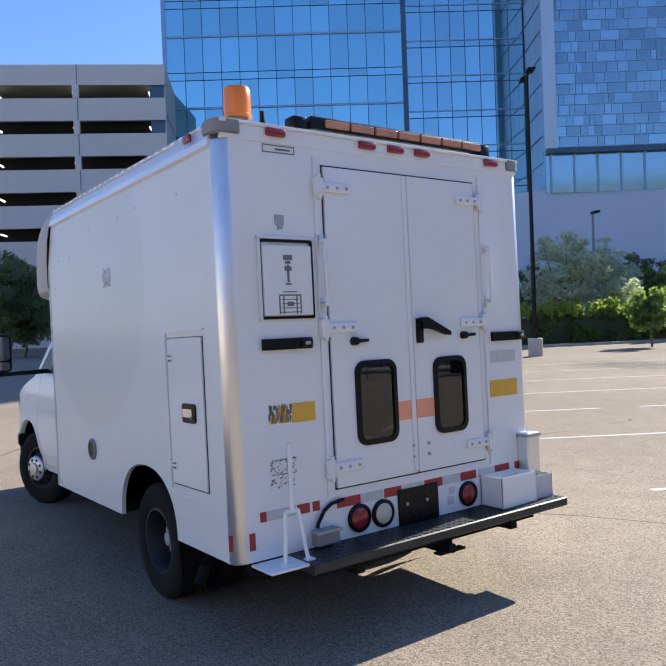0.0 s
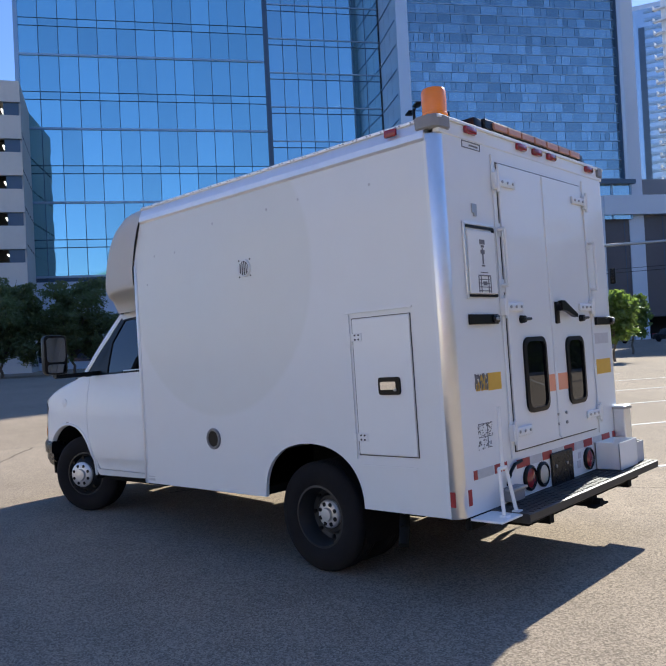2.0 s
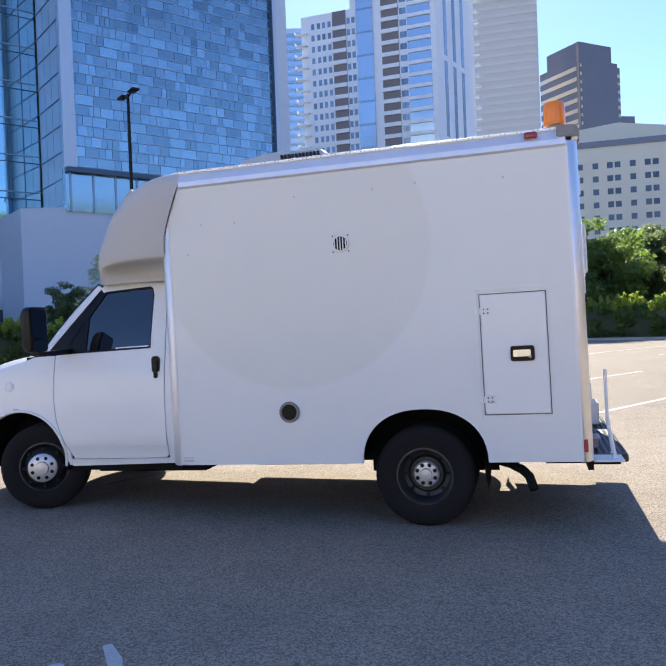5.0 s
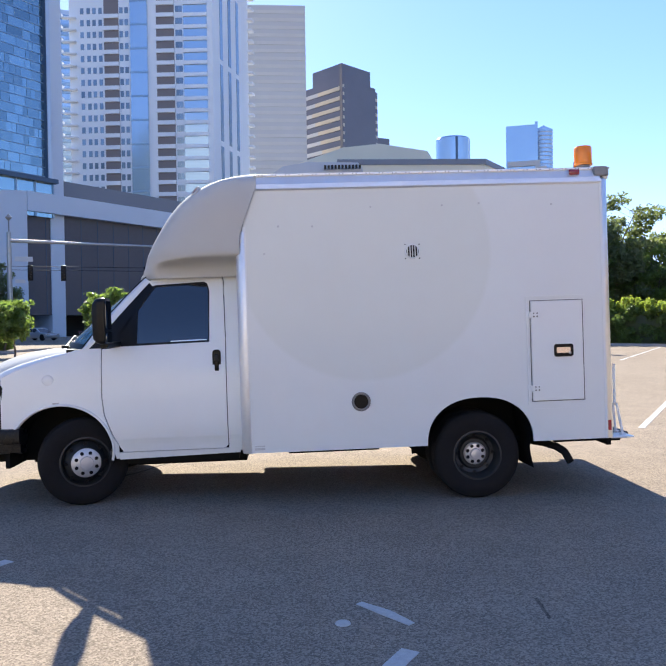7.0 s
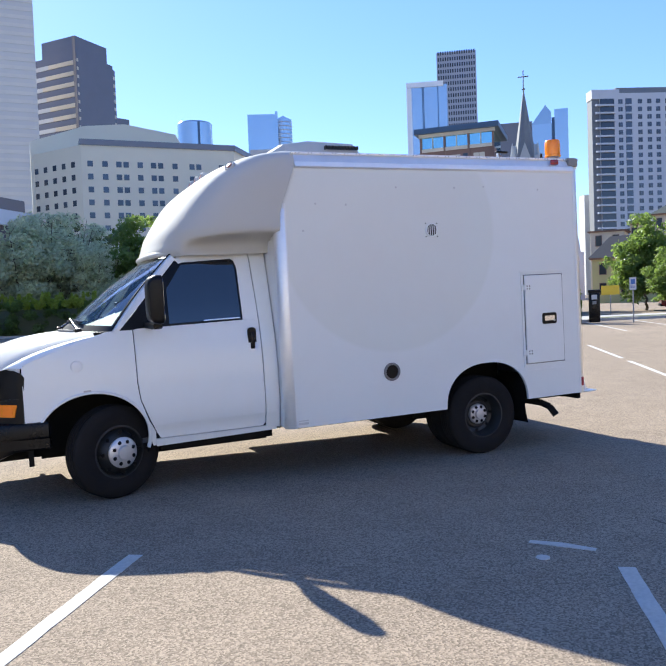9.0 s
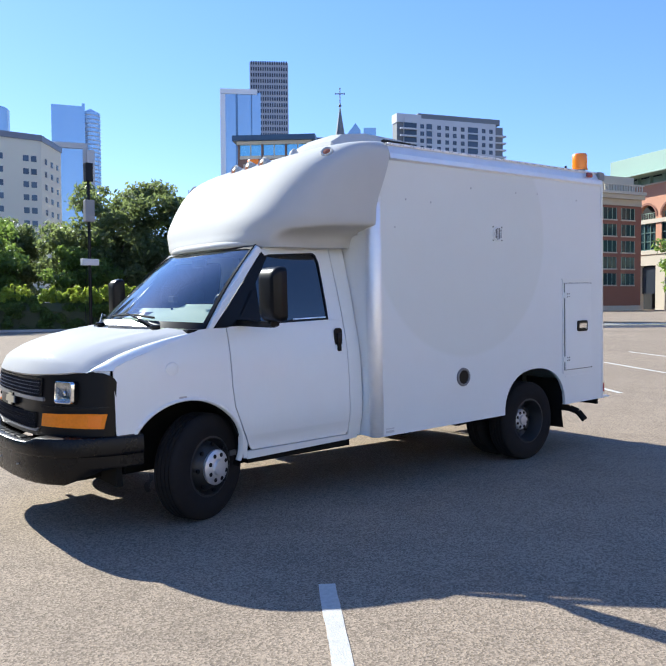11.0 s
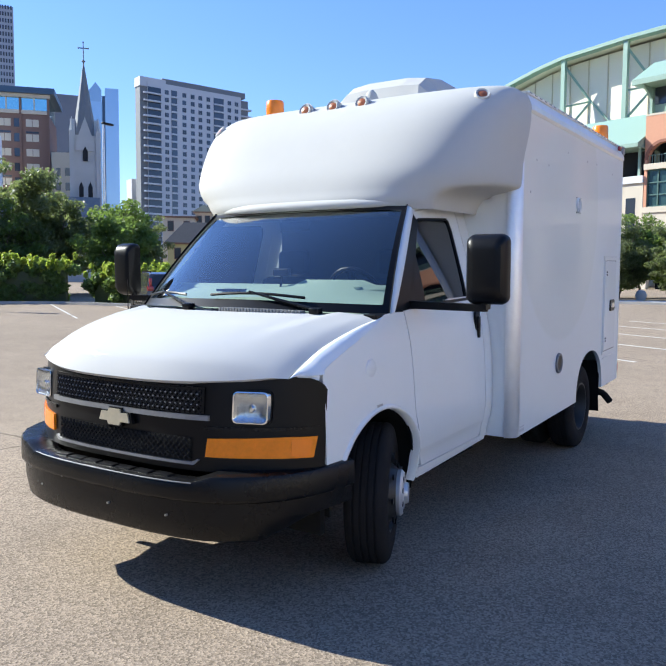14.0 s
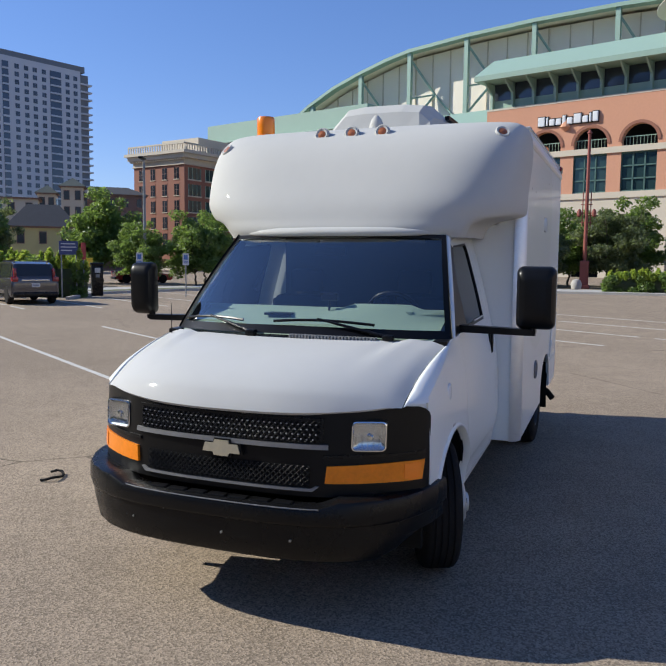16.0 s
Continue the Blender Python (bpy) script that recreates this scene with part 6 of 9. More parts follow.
    part("tape_remnant", bm, "yellow", van)
    part("tape", blocks((F - 0.0035, F, -1.147, -0.862, 1.258, 1.376)), "yellow", van, "yellow tape strip")
    part("ghost_tape", blocks((F - 0.002, F, -1.14, -0.88, 1.50, 1.585)), "silvtape", van)
    bm = nb()
    for i in range(120):
        y, z = 0.775 + rnd.random() * 0.17, 0.905 + rnd.random() * 0.16
        block(bm, F - 0.0025, F, y, y + 0.003 + 0.010 * rnd.random(), z, z + 0.002 + 0.005 * rnd.random())
    block(bm, F - 0.0025, F, 0.775, 0.94, 0.980, 0.984)
    block(bm, F - 0.0025, F, 0.835, 0.838, 0.905, 1.065)
    block(bm, F - 0.0025, F, 0.775, 0.94, 1.062, 1.066)
    part("label_remnant", bm, "print", van, "scraped label remains")
    part("triangle_mark", blocks((F - 0.0025, F, 0.335, 0.43, 1.02, 1.075)), "silvtape", van)
    # red and silver conspicuity tape along the sill
    for i, (ya, yb, c) in enumerate(((1.03, 0.99, "redtape"), (0.985, 0.80, "silvtape"), (0.785, 0.70, "redtape"), (0.68, 0.63, "redtape"), (0.505, 0.33, "redtape"), (0.325, 0.15, "silvtape"), (0.14, 0.0, "redtape"), (-0.01, -0.19, "silvtape"), (-0.20, -0.36, "redtape"), (-0.37, -0.52, "silvtape"), (-0.53, -0.68, "redtape"), (-0.70, -0.86, "silvtape"), (-0.87, -1.02, "redtape"), (-1.08, -1.16, "redtape"))):
        z = 0.752 if ya < 0.6 else 0.765
        part("conspicuity_tape", blocks((F - 0.003, F, yb, ya, z - 0.028, z + 0.028)), c, van)
    for y in (1.085,):
        part("reflector", blocks((F - 0.004, F + 0.03, y - 0.018, y + 0.018, 0.595, 0.69)), "redtape", van)
    # lamps in the sill
    for y, z, m, r in ((0.347, 0.640, "red", 0.068), (0.161, 0.635, "cream", 0.068), (-0.589, 0.632, "red", 0.066)):
        bm = nb()
        lathe(bm, [(r + 0.018, 0.0), (r + 0.018, -0.016), (r + 0.004, -0.024), (r, -0.016)], 28, 'X', (F, y, z))
        t = part("tail_lamp", bm, "trimblack", van, "round lamp in a black grommet", smooth=True)
        bm = nb()
        lathe(bm, [(0.0, -0.028), (r * 0.6, -0.025), (r, -0.014)], 28, 'X', (F, y, z))
        part("lens", bm, m, t, smooth=True)
    plate = part("plate_panel", blocks((F - 0.014, F, -0.31, 0.035, 0.515, 0.755), bevel=0.008), "black", van, "black licence plate panel")
    for y in (-0.20, -0.03):
        bm = nb()
        rod(bm, (F - 0.014, y, 0.66), (F - 0.022, y, 0.66), 0.012, n=8)
        part("bolt", bm, "steel", plate)
    part("socket_box", blocks((F - 0.07, F, 0.54, 0.70, 0.545, 0.635), bevel=0.008), "greypl", van, "grey trailer socket box")
    part("socket_flap", blocks((F - 0.085, F - 0.02, 0.53, 0.71, 0.615, 0.632), bevel=0.004), "steel", van)
    bm = nb()
    pts = [(0.47, 0.775), (0.56, 0.765), (0.615, 0.73), (0.66, 0.665), (0.665, 0.64)]
    for a, b in zip(pts, pts[1:]):
        rod(bm, (F - 0.02, *a), (F - 0.02, *b), 0.011, n=8)
    part("cable", bm, "trimblack", van, smooth=True)
    part("decal_remnant", blocks((F - 0.003, F, -0.455, -0.40, 0.585, 0.64), (F - 0.003, F, -0.47, -0.42, 0.655, 0.70)), "silvtape", van)
    # marker lamps along the top
    for y in (0.821, 0.157, -0.076, -0.303, -0.964):
        part("rear_marker", blocks((F - 0.035, F, y - 0.065, y + 0.065, 2.882, 2.932), bevel=0.015), "red", van, smooth=True)
    # step deck of tread plate
    D0, D1 = -0.295, XR
    bm = nb()
    prism(bm, [(D1, 0.505), (D1, 0.465), (D0 + 0.012, 0.465), (D0, 0.475), (D0, 0.520), (D0 + 0.012, 0.526), (D1, 0.526)], 'Y', -1.31, 0.86)
    deck = part("step_deck", bm, "tread", van, "worn black tread plate rear step")
    bm = nb()
    rnd = random.Random(8)
    for i in range(44):
        for j in range(5):
            y, x = -1.27 + i * 0.048, D0 + 0.025 + j * 0.048
            a = 0.7 if (i + j) % 2 else -0.7
            vs = block(bm, -0.014, 0.014, -0.005, 0.005, 0, 0.004)
            bmesh.ops.transform(bm, matrix=Matrix.Translation((x, y, 0.526)) @ Matrix.Rotation(a, 4, 'Z'), verts=vs)
    tr = part("tread_pattern", bm, "tread", deck, "raised steel tread lugs")
    tr["kind"] = "stuff"
    part("deck_bracket", blocks((D0 + 0.03, 0.3, 0.50, 0.56, 0.40, 0.465), (D0 + 0.03, 0.3, -0.80, -0.74, 0.40, 0.465), (D0 + 0.05, D1, -1.0, 0.8, 0.435, 0.466)), "under", deck)
    bm = blocks((D0 + 0.05, 0.35, -0.22, -0.12, 0.37, 0.45), bevel=0.01)
    rod(bm, (D0 + 0.07, -0.17, 0.40), (D0 + 0.0, -0.17, 0.40), 0.03)
    block(bm, D0 + 0.0, D0 + 0.06, -0.28, -0.06, 0.375, 0.39, bevel=0.004)
    part("hitch", bm, "under", deck, smooth=True)
    # folding white step plate with its upright bracket at the corner
    st = part("corner_step", blocks((-0.245, XR, 0.72, 1.10, 0.508, 0.522), bevel=0.004), "white", van, "small white steel step plate")
    bm = nb()
    for y in (0.83, 0.98):
        rod(bm, (-0.19, y, 0.52), (-0.155, 0.90 + (y - 0.90) * 0.55, 0.80), 0.012, n=8)
    rod(bm, (-0.155, 0.86, 0.80), (-0.155, 0.945, 0.80), 0.012, n=8)
    rod(bm, (-0.155, 0.90, 0.80), (-0.155, 0.90, 1.17), 0.013, n=8)
    block(bm, -0.215, -0.17, 0.80, 0.85, 0.522, 0.535)
    block(bm, -0.215, -0.17, 0.95, 1.0, 0.522, 0.535)
    part("upright", bm, "white", st, smooth=True)
    # metal boxes standing on the deck
    def tray(y0, y1, x0, x1, z0, z1, name, label):
        b = nb()
        t = 0.006
        block(b, x0, x1, y0, y1, z0, z0 + t)
        block(b, x0, x0 + t, y0, y1, z0, z1)
        block(b, x1 - t, x1, y0, y1, z0, z1)
        block(b, x0, x1, y0, y0 + t, z0, z1)
        block(b, x0, x1, y1 - t, y1, z0, z1)
        return part(name, b, "silvtape" if name == "side_bin" else "white", van, label)
    tray(-1.07, -0.72, -0.225, -0.035, 0.528, 0.735, "storage_bin", "open-topped white metal bin")
    tray(-1.275, -1.085, -0.20, -0.04, 0.528, 0.69, "side_bin", "small grey metal bin")
    bm = blocks((F - 0.10, F, -1.25, -1.12, 0.70, 0.985), bevel=0.012)
    c = part("canister", bm, "alu", van, "worn aluminium bracket box")
    part("strap", blocks((F - 0.106, F, -1.258, -1.112, 0.955, 0.975)), "steel", c)
    # lower skirt above the deck is the same white sheet; dark underframe below
    part("rear_sill", blocks((XR + 0.0, XR + 0.04, -1.18, 1.09, 0.45, 0.53)), "under", van)


rear_details()


def roof_things():
    for x, y in ((0.109, 1.01 - 0.07 + 0.03), (2.94, -1.14)):
        bm = nb()
        lathe(bm, [(0.072, 2.95), (0.072, 2.985), (0.060, 2.99), (0.060, 3.01), (0.0, 3.01)], 24, 'Z', (x, y, 0))
        b = part("beacon_base", bm, "greypl", van, "grey beacon base", smooth=True)
        bm = nb()
        lathe(bm, [(0.083, 3.005), (0.083, 3.02), (0.078, 3.025), (0.079, 3.10), (0.078, 3.165), (0.070, 3.178), (0.0, 3.18)], 28, 'Z', (x, y, 0))
        part("beacon", bm, "amber", b, "orange plastic beacon dome", smooth=True)
    # amber light bar across the back
    bm = blocks((0.01, 0.13, -0.90, 0.53, 2.985, 3.062), bevel=0.012)
    bar = part("light_bar", bm, "black", van, "black light bar with amber lenses")
    for i in range(7):
        y = 0.44 - i * 0.195
        part("lens", blocks((-0.004, 0.02, y - 0.19, y - 0.012, 2.998, 3.045), bevel=0.006), surface("faded amber lens", (0.46, 0.20, 0.11), 0.3, rand=0.2) if i == 0 else bpy.data.materials["faded amber lens"], bar)
    for y in (0.60, -0.98):
        part("foot", blocks((0.02, 0.12, y - 0.05, y + 0.05, 2.945, 3.05), bevel=0.01), "trimblack", bar, smooth=True)
    bm = nb()
    rod(bm, (0.12, 0.80, 2.945), (0.12, 0.80, 3.02), 0.022, 0.018, 12)
    rod(bm, (0.12, 0.80, 3.02), (0.12, 0.80, 3.075), 0.014, 0.012, 12)
    part("antenna", bm, "trimblack", van, smooth=True)
    part("mount", blocks((0.06, 0.16, -1.08, -1.0, 2.945, 3.07), bevel=0.01), "trimblack", van, smooth=True)
    # roof air conditioner with a sloped shroud
    bm = nb()
    rows = []
    for x, h, w in ((2.06, 0.02, 0.50), (2.08, 0.26, 0.48), (2.12, 0.30, 0.46), (2.60, 0.32, 0.45), (2.86, 0.28, 0.44), (2.98, 0.20, 0.43), (3.05, 0.03, 0.46)):
        rows.append([(x, -0.05 + w, ZT), (x, -0.05 + w * 0.96, ZT + h * 0.55), (x, -0.05 + w * 0.75, ZT + h * 0.93), (x, -0.05 + w * 0.4, ZT + h), (x, -0.05 - w * 0.4, ZT + h), (x, -0.05 - w * 0.75, ZT + h * 0.93), (x, -0.05 - w * 0.96, ZT + h * 0.55), (x, -0.05 - w, ZT)])
    vs = grid(bm, rows)
    bm.faces.new(vs[0])
    bm.faces.new(vs[-1])
    ac = part("air_conditioner", bm, "fibre", van, "white roof air conditioner shroud")
    for i in range(11):
        x = 2.10 + i * 0.034
        part("vent_slot", blocks((x, x + 0.02, 0.372, 0.412, ZT + 0.20, ZT + 0.235)), "trimblack", ac)
    # low dome aerial on the nose and a raised hatch behind it
    bm = nb()
    lathe(bm, [(0.065, 0.0), (0.06, 0.05), (0.04, 0.10), (0.015, 0.13), (0.0, 0.132)], 20, 'Z', (3.20, -0.02, 2.955))
    part("aerial", bm, "fibre", van, smooth=True)


roof_things()


def nose():
    """Moulded nose over the cab: horizontal sections of a rounded plan, fuller at mid height."""
    XFt = [(2.10, 4.24), (2.14, 4.25), (2.22, 4.22), (2.34, 4.165), (2.5, 4.06), (2.66, 3.945), (2.80, 3.80), (2.88, 3.66), (2.93, 3.53), (2.96, 3.38), (2.975, 3.22)]
    XBt = [(2.10, 3.262), (2.34, 3.262), (2.45, 3.255), (2.53, 3.222), (2.85, 3.10), (3.0, 3.08)]
    Wt = [(2.10, 1.09), (2.16, 1.11), (2.20, 1.135), (2.24, 1.16), (2.28, 1.18), (2.33, 1.195), (2.4, 1.20), (2.86, 1.195), (2.93, 1.16), (2.975, 1.08)]
    Ct = [(2.10, 0.85), (2.15, 0.875), (2.19, 0.915), (2.222, 0.99), (2.240, 1.08), (2.254, 1.145), (2.275, 1.182), (2.32, 1.22), (3.0, 1.4)]
    Nt = [(2.10, 2.9), (2.22, 3.2), (2.34, 3.6), (2.5, 4.0), (2.8, 4.4), (2.975, 4.4)]
    yc = (YL + YR) / 2
    rows = []
    zs = [2.095, 2.11, 2.125, 2.14, 2.16, 2.175, 2.19, 2.205, 2.222, 2.231, 2.240, 2.247, 2.254, 2.264, 2.275, 2.295, 2.32, 2.36, 2.42, 2.5, 2.58, 2.66, 2.74, 2.80, 2.85, 2.885, 2.91, 2.93, 2.95, 2.963, 2.972]
    for z in zs:
        xf, xb, w, n = smooth_table(XFt, z), lerp_table(XBt, z), smooth_table(Wt, z), lerp_table(Nt, z)
        w *= (YL - YR) / 2.38
        cut = smooth_table(Ct, z) * (YL - YR) / 2.38
        row = []
        for i in range(41):
            a = math.pi * i / 40
            c, s = math.cos(a), math.sin(a)
            y = math.copysign(abs(c) ** (2 / n), c) * w
            x = xb + (xf - xb) * abs(s) ** (2 / n)
            k = min(1.0, max(0.0, (x - 4.00) / 0.18))
            y = math.copysign(min(abs(y), cut + (1.4 - cut) * k * k * (3 - 2 * k)), y)
            row.append((x, yc * min(1.0, (z - 2.1) / 0.25) + y, z))
        rows.append(row)
    bm = nb()
    vs = grid(bm, rows)
    bm.faces.new(vs[-1])
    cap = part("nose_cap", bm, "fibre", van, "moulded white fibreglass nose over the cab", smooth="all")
    # moulded lip over the windscreen
    bm = nb()
    lip = []
    for i in range(9, 32):
        a = math.pi * i / 40
        c, s = math.cos(a), math.sin(a)
        y = math.copysign(abs(c) ** (2 / 2.6), c) * 1.05
        x = 3.34 + (4.262 - 3.34) * abs(s) ** (2 / 2.6)
        lip.append((x, y))
    grid(bm, [[(x + dx, y * dy, z) for x, y in lip] for dx, dy, z in ((-0.05, 0.99, 2.172), (0.004, 1.0, 2.160), (0.024, 1.01, 2.145), (0.032, 1.015, 2.125), (0.022, 1.01, 2.106), (-0.004, 1.0, 2.098), (-0.05, 0.98, 2.10))])
    part("lip", bm, "fibre", cap, smooth="all")
    # clearance lamps
    # amber with the dark reflection on the lens put into its colour
    dim_amber = surface("amber lens darkened for its reflection", (0.34, 0.10, 0.025), 0.3, coat=0.4)
    for x, y, z, ry in ((3.685, 0.18, 2.878, -48), (3.685, -0.06, 2.878, -48), (3.685, -0.30, 2.878, -48), (3.636, 1.050, 2.837, -32), (3.700, -1.110, 2.797, -32)):
        rz = 0 if abs(y) < 1 else (30 if y > 0 else -30)
        bm = nb()
        lathe(bm, [(0.052, -0.05), (0.052, 0.008), (0.045, 0.016), (0.034, 0.010)], 20, 'X')
        lm = part("clearance_lamp", bm, "fibre", cap, "amber clearance lamp", smooth=True, pose_=pose(x, y, z, 0, ry * (0.35 if abs(y) < 1 else 1.2), rz))
        bm = nb()
        lathe(bm, [(0.036, 0.0), (0.030, 0.012), (0.0, 0.017)], 18, 'X')
        part("lens", bm, dim_amber, lm, smooth=True)
        if abs(y) < 1:
            bm = nb()
            lathe(bm, [(0.06, 0.0), (0.056, -0.06), (0.02, -0.16), (0.0, -0.18)], 18, 'X')
            part("bezel", bm, "fibre", lm, smooth=True)


nose()


# ---- the cab ----
YS = [(0.42, 0.955), (0.55, 0.984), (0.645, 0.997), (0.668, 1.008), (1.0, 1.018), (1.21, 1.004), (1.35, 0.984), (1.48, 0.950), (1.53, 0.941), (2.15, 0.775)]
TX = [(4.6, 1.0), (5.1, 0.998), (5.3, 0.988), (5.5, 0.962), (5.6, 0.93)]
FRONT = [(0.0, 5.80), (0.3, 5.79), (0.55, 5.75), (0.7, 5.685), (0.835, 5.60), (0.90, 5.55), (0.95, 5.50), (0.978, 5.46), (0.992, 5.415)]


def x_front(y, z):
    return smooth_table(FRONT, abs(y)) - 0.03 * (z - 0.8) / 0.4


def y_side(x, z):
    return smooth_table(YS, z) * lerp_table(TX, x)


def sheet(pts, off=0.0, thick=0.02, s=1, xs=(), zs=(), bm=None):
    """A curved side sheet from an outline in (x, z)."""
    bm = bm or nb()
    vs = [bm.verts.new((x, 0, z)) for x, z in pts]
    bm.faces.new(vs)
    for z in list(zs) + [0.5 + 0.09 * i for i in range(20)] + [0.645, 0.668]:
        bmesh.ops.bisect_plane(bm, geom=bm.verts[:] + bm.edges[:] + bm.faces[:], plane_co=(0, 0, z), plane_no=(0, 0, 1))
    for x in list(xs) + [4.7 + 0.12 * i for i in range(8)]:
        bmesh.ops.bisect_plane(bm, geom=bm.verts[:] + bm.edges[:] + bm.faces[:], plane_co=(x, 0, 0), plane_no=(1, 0, 0))
    for v in bm.verts:
        v.co.y = s * (y_side(v.co.x, v.co.z) + off)
    for f in bm.faces:
        f.normal_update()
        if f.normal.y * s < 0:
            f.normal_flip()
    bmesh.ops.solidify(bm, geom=bm.faces[:], thickness=thick)
    return bm


def both(name, pts, mat, parent=None, off=0.0, thick=0.02, label="", subs=()):
    made = []
    for s in (1, -1):
        o = part(name, sheet(pts, off, thick, s), mat, van, label, smooth=True)
        for n2, p2, m2, o2, t2 in subs:
            part(n2, sheet(p2, o2, t2, s), m2, o, smooth=True)
        made.append(o)
    return made


def arc(cx, cz, rx, rz, a0, a1, n):
    return [(cx + rx * math.cos(radians(a0 + (a1 - a0) * i / n)), cz + rz * math.sin(radians(a0 + (a1 - a0) * i / n))) for i in range(n + 1)]


WING = [(4.53, 1.485), (4.62, 1.485), (4.70, 1.484), (4.76, 1.480), (4.80, 1.462), (4.87, 1.432), (5.0, 1.395), (5.15, 1.350), (5.30, 1.300), (5.40, 1.255), (5.45, 1.222), (5.487, 1.19)]


def wing_top(x):
    return smooth_table(WING, x)


def cab_sides():
    # door: lower skin, window frame, glass, seal, handle
    low = [(3.435, 0.585), (3.46, 0.56), (4.36, 0.56), (4.385, 0.60), (4.44, 0.72), (4.505, 0.90), (4.522, 1.05), (4.525, 1.485), (4.49, 1.492), (3.435, 1.512)]
    frame_back = [(3.435, 1.512), (3.575, 1.510), (3.572, 1.98), (3.59, 2.04), (3.62, 2.06), (3.62, 2.125), (3.50, 2.132), (3.462, 2.115), (3.45, 2.07)]
    frame_top = [(3.62, 2.06), (4.055, 2.04), (4.085, 2.03), (4.115, 2.065), (4.09, 2.10), (4.04, 2.115), (3.62, 2.125)]
    frame_front = [(4.06, 2.03), (4.44, 1.495), (4.635, 1.486), (4.105, 2.06), (4.08, 2.062)]
    glass = [(3.572, 1.508), (4.45, 1.494), (4.09, 2.035), (4.055, 2.043), (3.625, 2.063), (3.59, 2.045), (3.570, 1.98)]
    tri = [(4.22, 1.496), (4.455, 1.492), (4.205, 1.868), (4.215, 1.80)]
    sill = [(3.56, 1.498), (4.46, 1.482), (4.455, 1.510), (3.56, 1.528)]
    seal_back = [(3.562, 1.51), (3.585, 1.51), (3.585, 1.98), (3.60, 2.03), (3.63, 2.05), (3.63, 2.070), (3.59, 2.055), (3.566, 2.01)]
    seal_top = [(3.62, 2.045), (4.06, 2.026), (4.085, 2.015), (4.092, 2.038), (4.06, 2.05), (3.62, 2.068)]
    for s in (1, -1):
        d = part("cab_door", sheet(low, 0.0, 0.025, s), "white", van, "white cab door", smooth=True)
        for p in (frame_back, frame_top):
            part("window_frame", sheet(p, 0.0, 0.025, s), "white", d, smooth=True)
        part("window_seal", sheet(frame_front, -0.004, 0.02, s), "trimblack", d, smooth=True)
        part("pane", sheet(glass, -0.014, 0.004, s), "tint", d, "dark tinted glass", smooth=True)
        part("mirror_patch", sheet(tri, -0.004, 0.02, s), "trimblack", d, smooth=True)
        for p in (sill, seal_back, seal_top):
            part("seal", sheet(p, -0.003, 0.02, s), "trimblack", d, smooth=True)
        y = y_side(3.51, 1.33)
        bm = nb()
        prism(bm, [(3.512 + p[0], 1.332 + p[1]) for p in rrect(0.075, 0.215, 0.03)], 'Y', s * (y - 0.012), s * (y + 0.004))
        h = part("door_handle", bm, "trimblack", d, "black recessed door handle")
        part("lever", blocks((3.492, 3.532, min(s * (y + 0.002), s * (y + 0.02)), max(s * (y + 0.002), s * (y + 0.02)), 1.25, 1.40), bevel=0.008), "black", h, smooth=True)
        part("bright_strip", sheet([(3.60, 1.527), (3.92, 1.522), (3.92, 1.531), (3.60, 1.536)], 0.0, 0.01, s), "alu", d)
    # dark gaps behind the joints, then sill, pillar behind the door
    both("joint_backing", [(3.33, 0.52), (4.40, 0.50), (4.56, 0.80), (4.60, 1.46), (4.16, 2.09), (3.40, 2.14)][:2] + [(4.46, 0.66), (4.56, 0.86), (4.58, 1.46), (3.36, 1.50)], "trimblack", off=-0.03, thick=0.01)
    both("rocker", [(3.33, 0.512), (4.395, 0.49), (4.40, 0.552), (3.33, 0.552)], "white")
    both("rear_pillar", [(3.30, 0.53), (3.427, 0.55), (3.427, 1.51), (3.442, 2.07), (3.458, 2.125), (3.50, 2.141), (3.34, 2.16), (3.30, 2.1)], "white")
    both("pillar_backing", [(4.40, 1.485), (4.56, 1.475), (4.17, 2.08), (4.07, 2.06)], "trimblack", off=-0.035, thick=0.01)
    for s in (1, -1):
        part("cowl_corner", blocks((4.50, 4.84, min(s * 0.86, s * 0.944), max(s * 0.86, s * 0.944), 1.38, 1.484), bevel=0.006), "trimblack", van)
    # front wing with its wheel arch
    wing = [(4.533, 1.483), (4.530, 1.05), (4.513, 0.90)] + [(4.452, 0.72), (4.40, 0.62), (4.40, 0.50), (4.425, 0.50)]
    a = arc(4.895, 0.60, 0.452, 0.40, 192, 8, 22)
    wing += [(4.44, 0.56)] + a[1:-1] + [(5.345, 0.70), (5.37, 0.735), (5.40, 0.755), (5.408, 0.82), (5.408, 1.10), (5.408, 1.19), (5.406, 1.238)] + [(x, wing_top(x)) for x in (5.40, 5.30, 5.15, 5.0, 4.87, 4.80, 4.76, 4.70, 4.62)]
    both("front_wing", wing, "white", label="white front wing")
    for s in (1, -1):
        # rolled arch lip
        bm = nb()
        rows = []
        for off, r in ((0.0, 0.0), (0.012, 0.006), (0.012, 0.022), (-0.04, 0.026)):
            row = []
            for px, pz in arc(4.895, 0.60, 0.452 - r + 0.012, 0.40 - r + 0.012, 196, 6, 26):
                row.append((px, s * (y_side(px, pz) + off), pz))
            rows.append(row)
        grid(bm, rows)
        part("arch_lip", bm, "white", van, smooth="all")
        bm = nb()
        rows = []
        for yy in (0.97, 0.55):
            rows.append([(px, s * yy, pz) for px, pz in arc(4.895, 0.585, 0.455, 0.405, 200, -8, 20)])
        grid(bm, rows)
        part("arch_liner", bm, "under", van, smooth="all")
